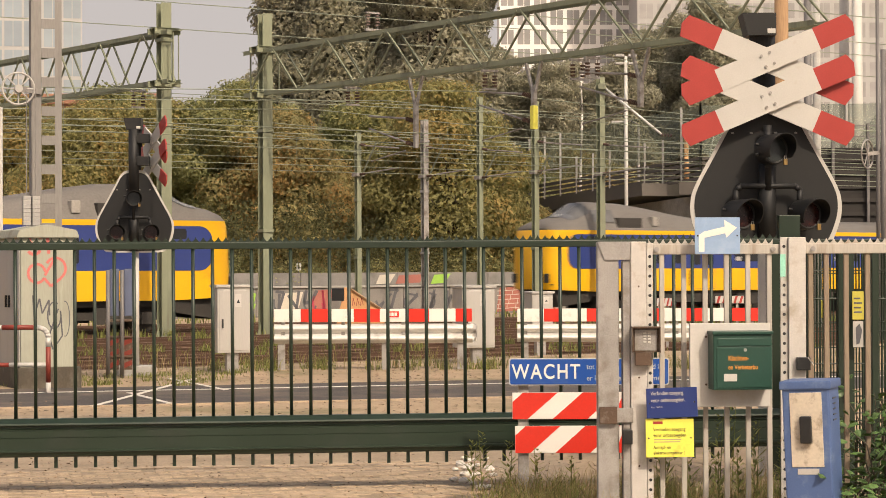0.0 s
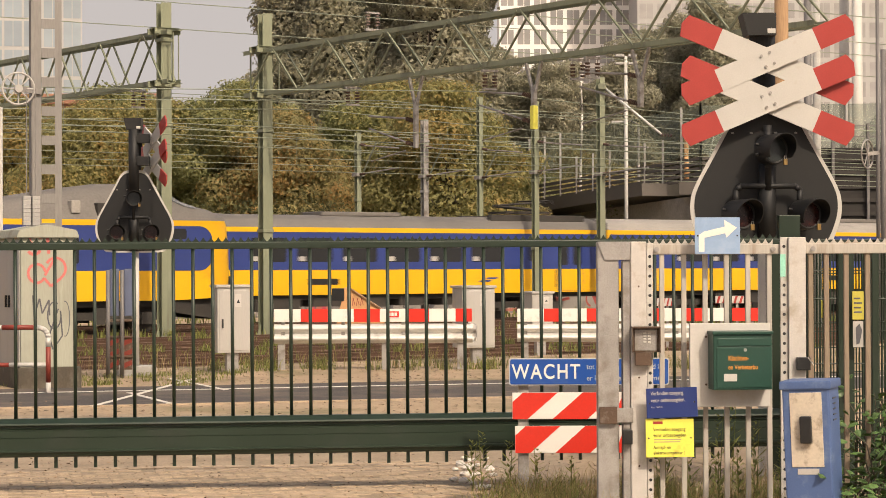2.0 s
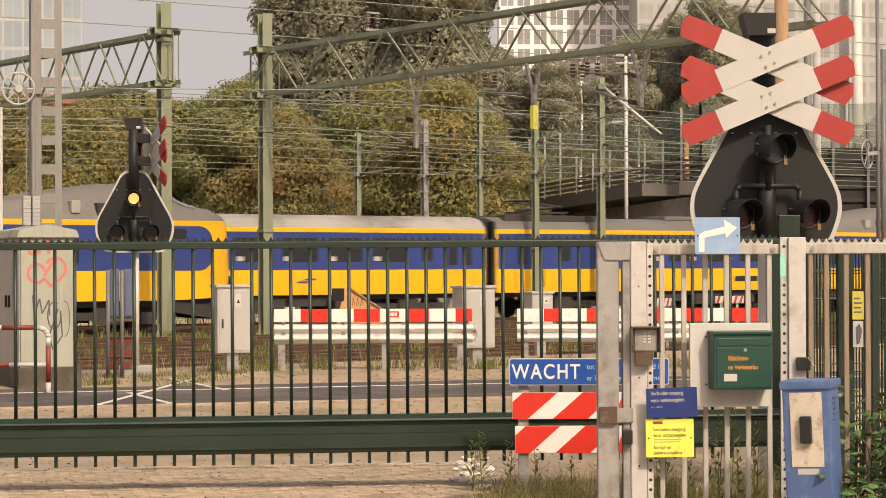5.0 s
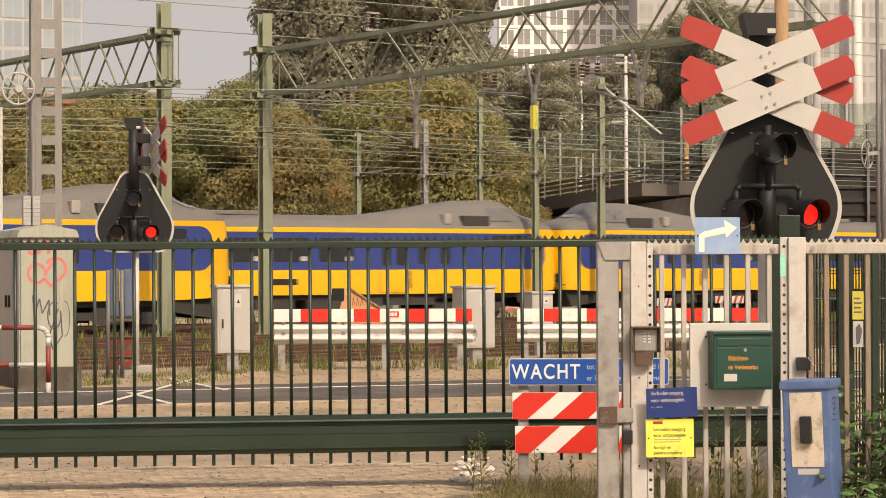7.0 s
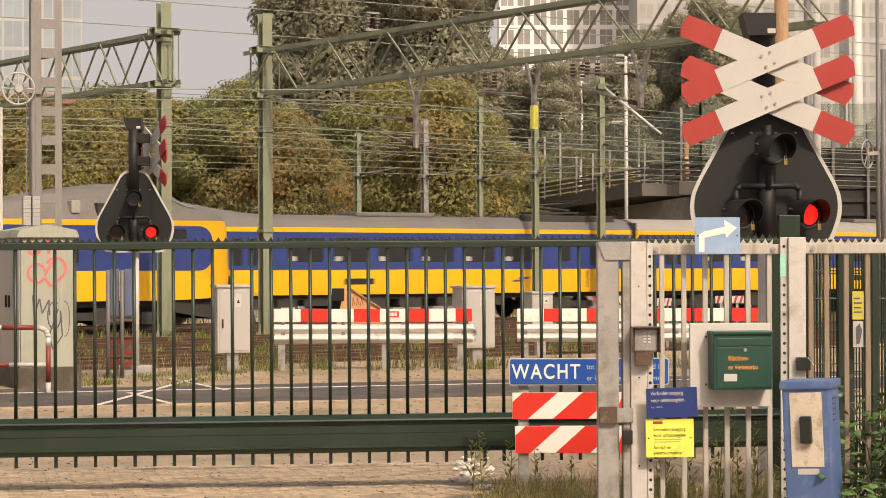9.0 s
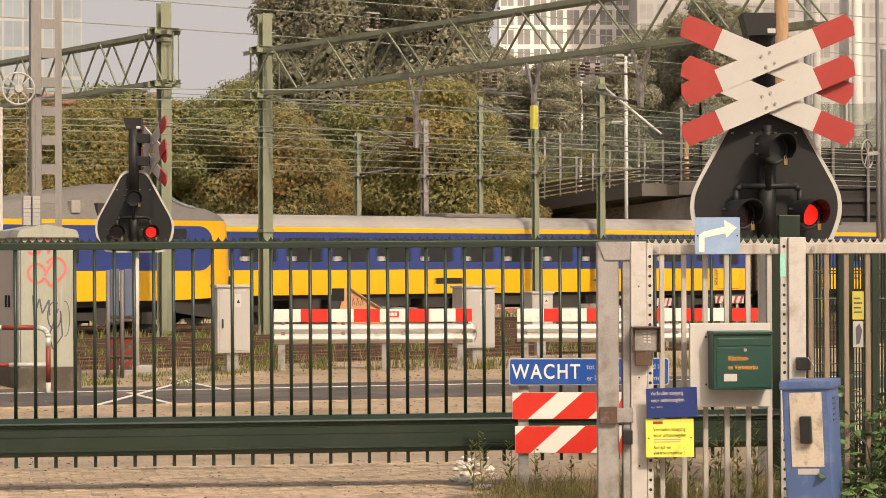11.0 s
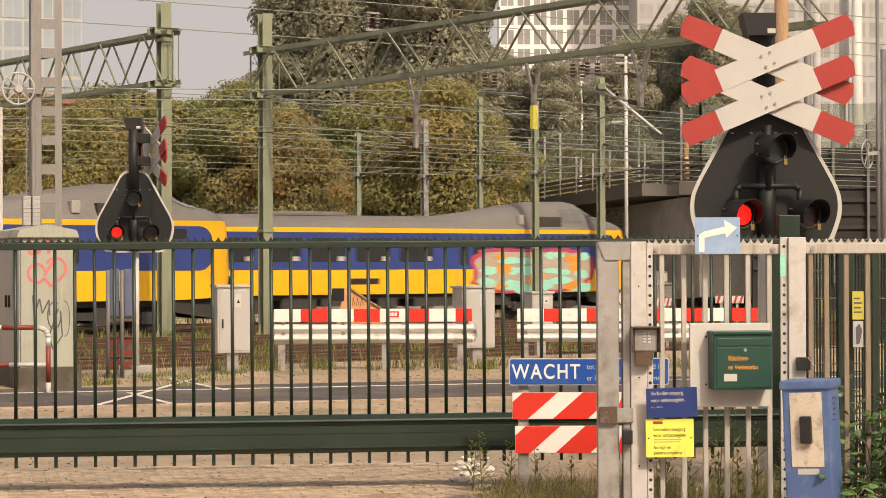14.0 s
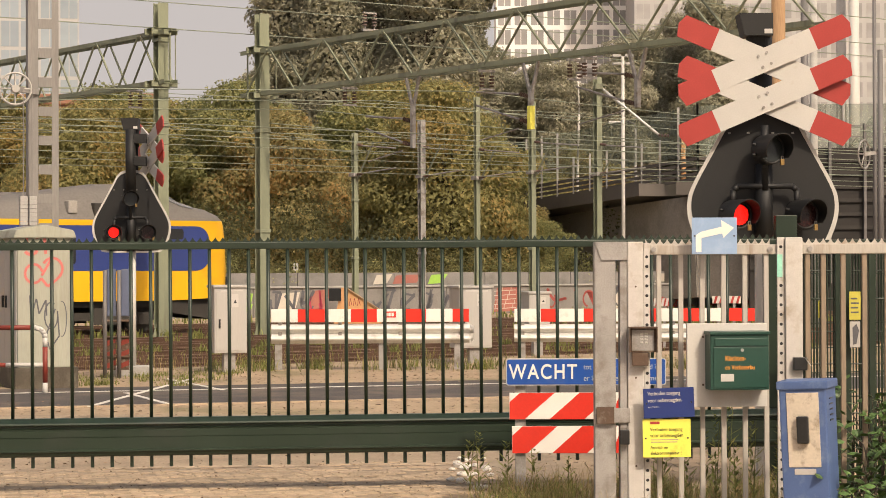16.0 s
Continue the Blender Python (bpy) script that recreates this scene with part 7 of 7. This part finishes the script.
# ---------------------------------------------------------------- graffiti wall and shrubs
def graffiti_wall():
    w = thing("boundary_wall", "low grey concrete wall with graffiti behind the railway", "wall", rail_pose(20, 79.5, -0.3), kind="structure")
    for i in range(30):
        part("panel", bevelled(i * 2.5, i * 2.5 + 2.48, 0, 0.15, 0, 1.22, r=0.01, seg=1), WALL_GREY, w)
        part("upper_panel", bevelled(i * 2.5, i * 2.5 + 2.48, 0.5, 0.65, 0, 1.86, r=0.01, seg=1), WALL_GREY, w)
    part("ledge", bevelled(0, 75, -0.08, 0.3, 1.221, 1.30, r=0.01, seg=1), WHITE_WALL, w, "pale ledge")
    rng = random.Random(3)
    BX = 40.0795
    for k, (a, b, mt) in enumerate(((28.2809, 30.0476, GRAFFITI_DARK), (33.2285, 37.9304, GRAFFITI_DARK), (43.1421, 45.5973, GRAFFITI_RED), (49.7877, 52.5094, GRAFFITI_RED), (46.2, 49.4, GRAFFITI_DARK), (53.0, 56.5, GRAFFITI_RED), (30.2, 32.8, GRAFFITI_MAGENTA), (26.0, 28.0, GRAFFITI_LIME))):
        x = a
        while x < b:
            g = bmesh.new()
            lw = rng.uniform(0.55, 0.9)
            p = [(x + rng.uniform(0, lw), rng.choice((0.25, 0.6, 0.95, 1.1)) + rng.uniform(-0.1, 0.05)) for _ in range(4)]
            stroke(g, p, rng.uniform(0.08, 0.16), -0.004)
            if rng.random() < 0.6:
                stroke(g, arc(x + lw / 2, 0.6, lw * 0.4, 0.36, rng.uniform(0, 180), rng.uniform(250, 400)), 0.09, -0.004)
            part("graffito", g, mt, w, "sprayed graffiti letter shape")
            x += lw + 0.12
    for a, b, z0, z1, mt, dp in ((30.1895, 31.0462, 0.05, 1.15, GRAFFITI_SALMON, 0), (BX, BX + 1.3, 0.05, 1.2, GRAFFITI_SALMON, 0), (36.8008, 37.6067, 1.34, 1.8, GRAFFITI_LIME, 0.5), (33.8605, 34.6084, 1.34, 1.8, GRAFFITI_PALE, 0.5), (28.6, 29.5, 0.1, 1.05, GRAFFITI_PALE, 0), (34.9, 36.2, 1.36, 1.78, GRAFFITI_SALMON, 0.5),
                                 (46.4, 49.3, 0.15, 1.1, GRAFFITI_PALE, 0), (50.2, 52.2, 1.36, 1.8, GRAFFITI_PALE, 0.5)):
        part("graffiti_field", prism(bmesh.new(), [(a, z0), (b, z0 + 0.05), (b + 0.3, z1), (a + 0.2, z1 - 0.05)], dp - 0.004, dp - 0.0005), mt, w, "painted graffiti field")
    g = bmesh.new()
    for i in range(5):
        stroke(g, [(BX + 0.05, 0.2 + i * 0.2), (BX + 1.3, 0.25 + i * 0.2)], 0.03, -0.007)
    for i in range(12):
        stroke(g, [(BX + 0.1 + i * 0.1, 0.2 + (i % 5) * 0.2), (BX + 0.12 + i * 0.1, 0.4 + (i % 5) * 0.2)], 0.03, -0.007)
    part("graffito", g, GRAFFITI_PALE, w, "painted brick lines")


WHITE_WALL = material("pale_wall_paint", (0.36, 0.345, 0.32), 0.8, 0, 0.12, 1)
GRAFFITI_SALMON = material("brick_red_spray_paint", (0.36, 0.13, 0.10), 0.8, 0, 0.25, 1.2)
GRAFFITI_PALE = material("pale_spray_paint", (0.55, 0.50, 0.42), 0.8, 0, 0.2, 1.2)
graffiti_wall()


def shrubs():
    rng = np.random.default_rng(8)
    blobs = []
    for i in range(150):
        m = rail_pose(14 + i * 0.52, 81.2 + rng.uniform(-0.5, 2.5), 0)
        blobs.append((m.translation.x, m.translation.y, rng.uniform(0.8, 1.9), rng.uniform(0.5, 1.0), rng.uniform(0.4, 0.8)))
    v, f = leaf_cloud(rng, blobs, 40000, 0.055)
    me = bpy.data.meshes.new("hedge")
    me.from_pydata(v, [], f)
    me.materials.append(LEAF[0])
    tagged(new("hedge", me), "leafy green shrubs growing over the concrete wall", "shrubs", kind="stuff")
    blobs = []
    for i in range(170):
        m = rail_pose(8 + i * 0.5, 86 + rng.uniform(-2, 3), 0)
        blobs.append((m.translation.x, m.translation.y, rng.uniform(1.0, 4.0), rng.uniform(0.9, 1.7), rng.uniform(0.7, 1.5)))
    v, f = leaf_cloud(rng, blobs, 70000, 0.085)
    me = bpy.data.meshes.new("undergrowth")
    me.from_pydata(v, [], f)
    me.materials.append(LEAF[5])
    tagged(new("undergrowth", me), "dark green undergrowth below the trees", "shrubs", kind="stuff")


shrubs()


# ---------------------------------------------------------------- overhead line
def insulator(bm, p, q, r=0.06, n=5):
    p, q = Vector(p), Vector(q)
    for i in range(n):
        a, b = p.lerp(q, i / n), p.lerp(q, (i + 0.55) / n)
        tube(bm, a, b, r, 10, r * 0.7)
    return bm


def overhead_line(q, s0=-70.0, s1=170.0, contact=5.3, messenger=6.5, mid=0.0):
    t = thing("overhead_line", "greenish copper contact and carrier wires over the track", "overhead wire", rail_pose(0, q, 0), "overhead lines")
    span = 60.0
    off = mid
    for dy in (-0.04, 0.04):
        part("contact_wire", tube(bmesh.new(), (s0, dy, contact), (s1, dy, contact), 0.010, 5), WIRE, t)
    bm = bmesh.new()
    pts = []
    for x in np.arange(s0, s1 + 1, 5.0):
        u = ((x - off) / span) % 1.0
        pts.append((float(x), 0.0, messenger - 1.0 * 4 * u * (1 - u) * 0.75))
    polytube(bm, pts, 0.012, 5)
    part("carrier_wire", bm, WIRE, t)
    for x, _, z in pts[1:-1]:
        part("dropper", tube(bmesh.new(), (x, 0, contact), (x, 0, z), 0.004, 4), WIRE, t)


push_strut()
for q_ in TRACKS[2:]:
    overhead_line(q_, mid=MAST_R_S)
for q_, z_ in ((57.3, 9.6), (57.9, 8.9), (71.5, 8.2), (71.5, 6.9), (52.0, 9.3), (66.2, 7.6), (46.0, 9.2)):
    o = whole("feeder_wire", tube(bmesh.new(), (-70, 0, z_), (170, 0, z_), 0.015, 5), WIRE, "thin feeder wire along the railway", "overhead wire", rail_pose(0, q_, 0), "feeder wires")


def drop_post(s, q, ztop, zbot, yellow=False):
    """A forked post under the girder, with a hinged cantilever over the track beside it."""
    t = thing("drop_post", "forked grey-green drop post with cantilever and brown insulators", "drop post", rail_pose(s, q, 0), "drop posts")
    fork = ztop - 0.75
    for sg in (-1, 1):
        part("fork_arm", beam(bmesh.new(), (0, sg * 0.32, ztop), (0, sg * 0.05, fork), 0.07, 0.07, (1, 0, 0)), GALVANISED, t)
    part("post", beam(bmesh.new(), (0, 0, fork + 0.05), (0, 0, zbot), 0.11, 0.11, (1, 0, 0)), GALVANISED, t)
    for z, dz in ((zbot + 0.75, 0.25), (zbot + 0.1, 0.55)):
        ins = insulator(bmesh.new(), (0, 0.12, z), (0, 0.48, z + 0.08))
        part("insulator", ins, INSULATOR, t, "brown ribbed insulator")
        part("cantilever_tube", tube(bmesh.new(), (0, 0.48, z + 0.08), (0, 2.3, z + dz), 0.028, 8), GALVANISED, t)
    part("registration_arm", tube(bmesh.new(), (0, 0.5, zbot - 0.05), (0, 2.2, zbot - 0.28), 0.018, 6), GALVANISED, t)
    if yellow:
        part("yellow_sleeve", bevelled(-0.07, 0.07, -0.07, 0.07, zbot - 0.1, zbot + 0.5, r=0.01), YELLOW_SIGN, t, "yellow marker sleeve")


ZB = 7.0327
for q_, y_, z_ in ((49.3413, False, 5.0375), (44.1118, True, 5.37), (39.9796, False, 5.5764)):
    drop_post(MAST_R_S, q_, ZB - 0.05, z_, y_)


def hanging_insulator(s, q, z, top=False):
    t = thing("hanging_insulator", "brown porcelain insulator pair on a bracket", "insulator", rail_pose(s, q, z), "insulators")
    sg = 1 if top else -1
    for x in (-0.16, 0.16):
        part("insulator", insulator(bmesh.new(), (x, 0, sg * 0.12), (x, 0, sg * 0.46), 0.075, 4), INSULATOR, t)
        part("hanger", tube(bmesh.new(), (x, 0, 0), (x, 0, sg * 0.14), 0.02, 6), GALVANISED, t)
    part("yoke", beam(bmesh.new(), (-0.25, 0, 0.0), (0.25, 0, 0.0), 0.08, 0.06), GALVANISED, t)
    part("clamp", beam(bmesh.new(), (-0.22, 0, sg * 0.48), (0.22, 0, sg * 0.48), 0.06, 0.05), GALVANISED, t)


for q_ in (52.484, 45.9749, 42.3443, 41.775):
    hanging_insulator(MAST_R_S, q_, ZB - 0.14)
hanging_insulator(MAST_R_S, 51.4452, ZB + 1.42, True)
hanging_insulator(MAST_L_S, 58.9, 7.217 - 0.14)


def far_cantilever(s, q, z):
    t = thing("cantilever_arm", "slender cantilever arms with brown insulators on a mast", "cantilever", rail_pose(s, q, 0), "cantilevers")
    for dz, up in ((0.0, 0.15), (1.15, -0.25)):
        part("insulator", insulator(bmesh.new(), (0, -0.2, z + dz), (0, -0.55, z + dz + up * 0.2), 0.06, 4), INSULATOR, t)
        part("arm", tube(bmesh.new(), (0, -0.5, z + dz + up * 0.2), (0, -2.8, z + dz + up), 0.03, 6), GALVANISED, t)
    part("brace", beam(bmesh.new(), (0, -0.15, z - 0.2), (0, -1.3, z + 1.2), 0.05, 0.05), MAST_GREEN, t)
    part("clamp_band", bevelled(-0.18, 0.18, -0.18, 0.18, z - 0.08, z + 0.06, r=0.01), GALVANISED, t)


for s_, q_ in ((47.3173, 71.5), (50.4904, 71.5), (53.232, 71.5), (51.9189, 66.2), (55.1648, 66.2)):
    far_cantilever(s_, q_, 5.4)
# ---------------------------------------------------------------- what moves
NOSE_S, SPEED, SLOWING = 52.44, -11.411, 0.0194
DRIFT = (0.6, 0.2, 0.0, -0.12, -0.22, -0.1, 0.0, 0.05, -0.85)   # small changes of pace, metres


def motions():
    for car, behind, turn in MOVING_CARS:
        rows = []
        for i in range(9):
            t = 2.0 * i
            s = NOSE_S + SPEED * t + SLOWING * t * t + DRIFT[i]
            rows.append((t, rail_pose(s + behind, MOVING_Q, RAIL_Z, turn)))
        walk(car, rows)

    # the lamps: lit elements come forward of the lens in turn
    period = 0.6755
    lit, dark = pose(0, -0.1125, 0), pose(0, -0.080, 0)

    def blink(element, spans):
        rows = [(0.0, dark)]
        for a, b in spans:
            if a > 0.04:
                rows += [(a - 0.034, dark)]
            rows += [(max(a, 0.034), lit), (b, lit), (b + 0.034, dark)]
        rows = [r for r in rows if r[0] < 15.97]
        rows.append((16.0, rows[-1][1]))
        walk(element, rows)

    half = period / 4
    left = [(6.6 + k * period - half, 6.6 + k * period + half - 0.05) for k in range(-2, 15)]
    right = [(6.6 + (k + 0.5) * period - half, 6.6 + (k + 0.5) * period + half - 0.05) for k in range(-2, 14)]
    white = [(0.3 + k * 0.66 - 0.15, 0.3 + k * 0.66 + 0.15) for k in range(0, 8)]
    for l, r, w in SIGNALS:
        blink(l, left)
        blink(r, right)
        if w:
            blink(w, white)


motions()
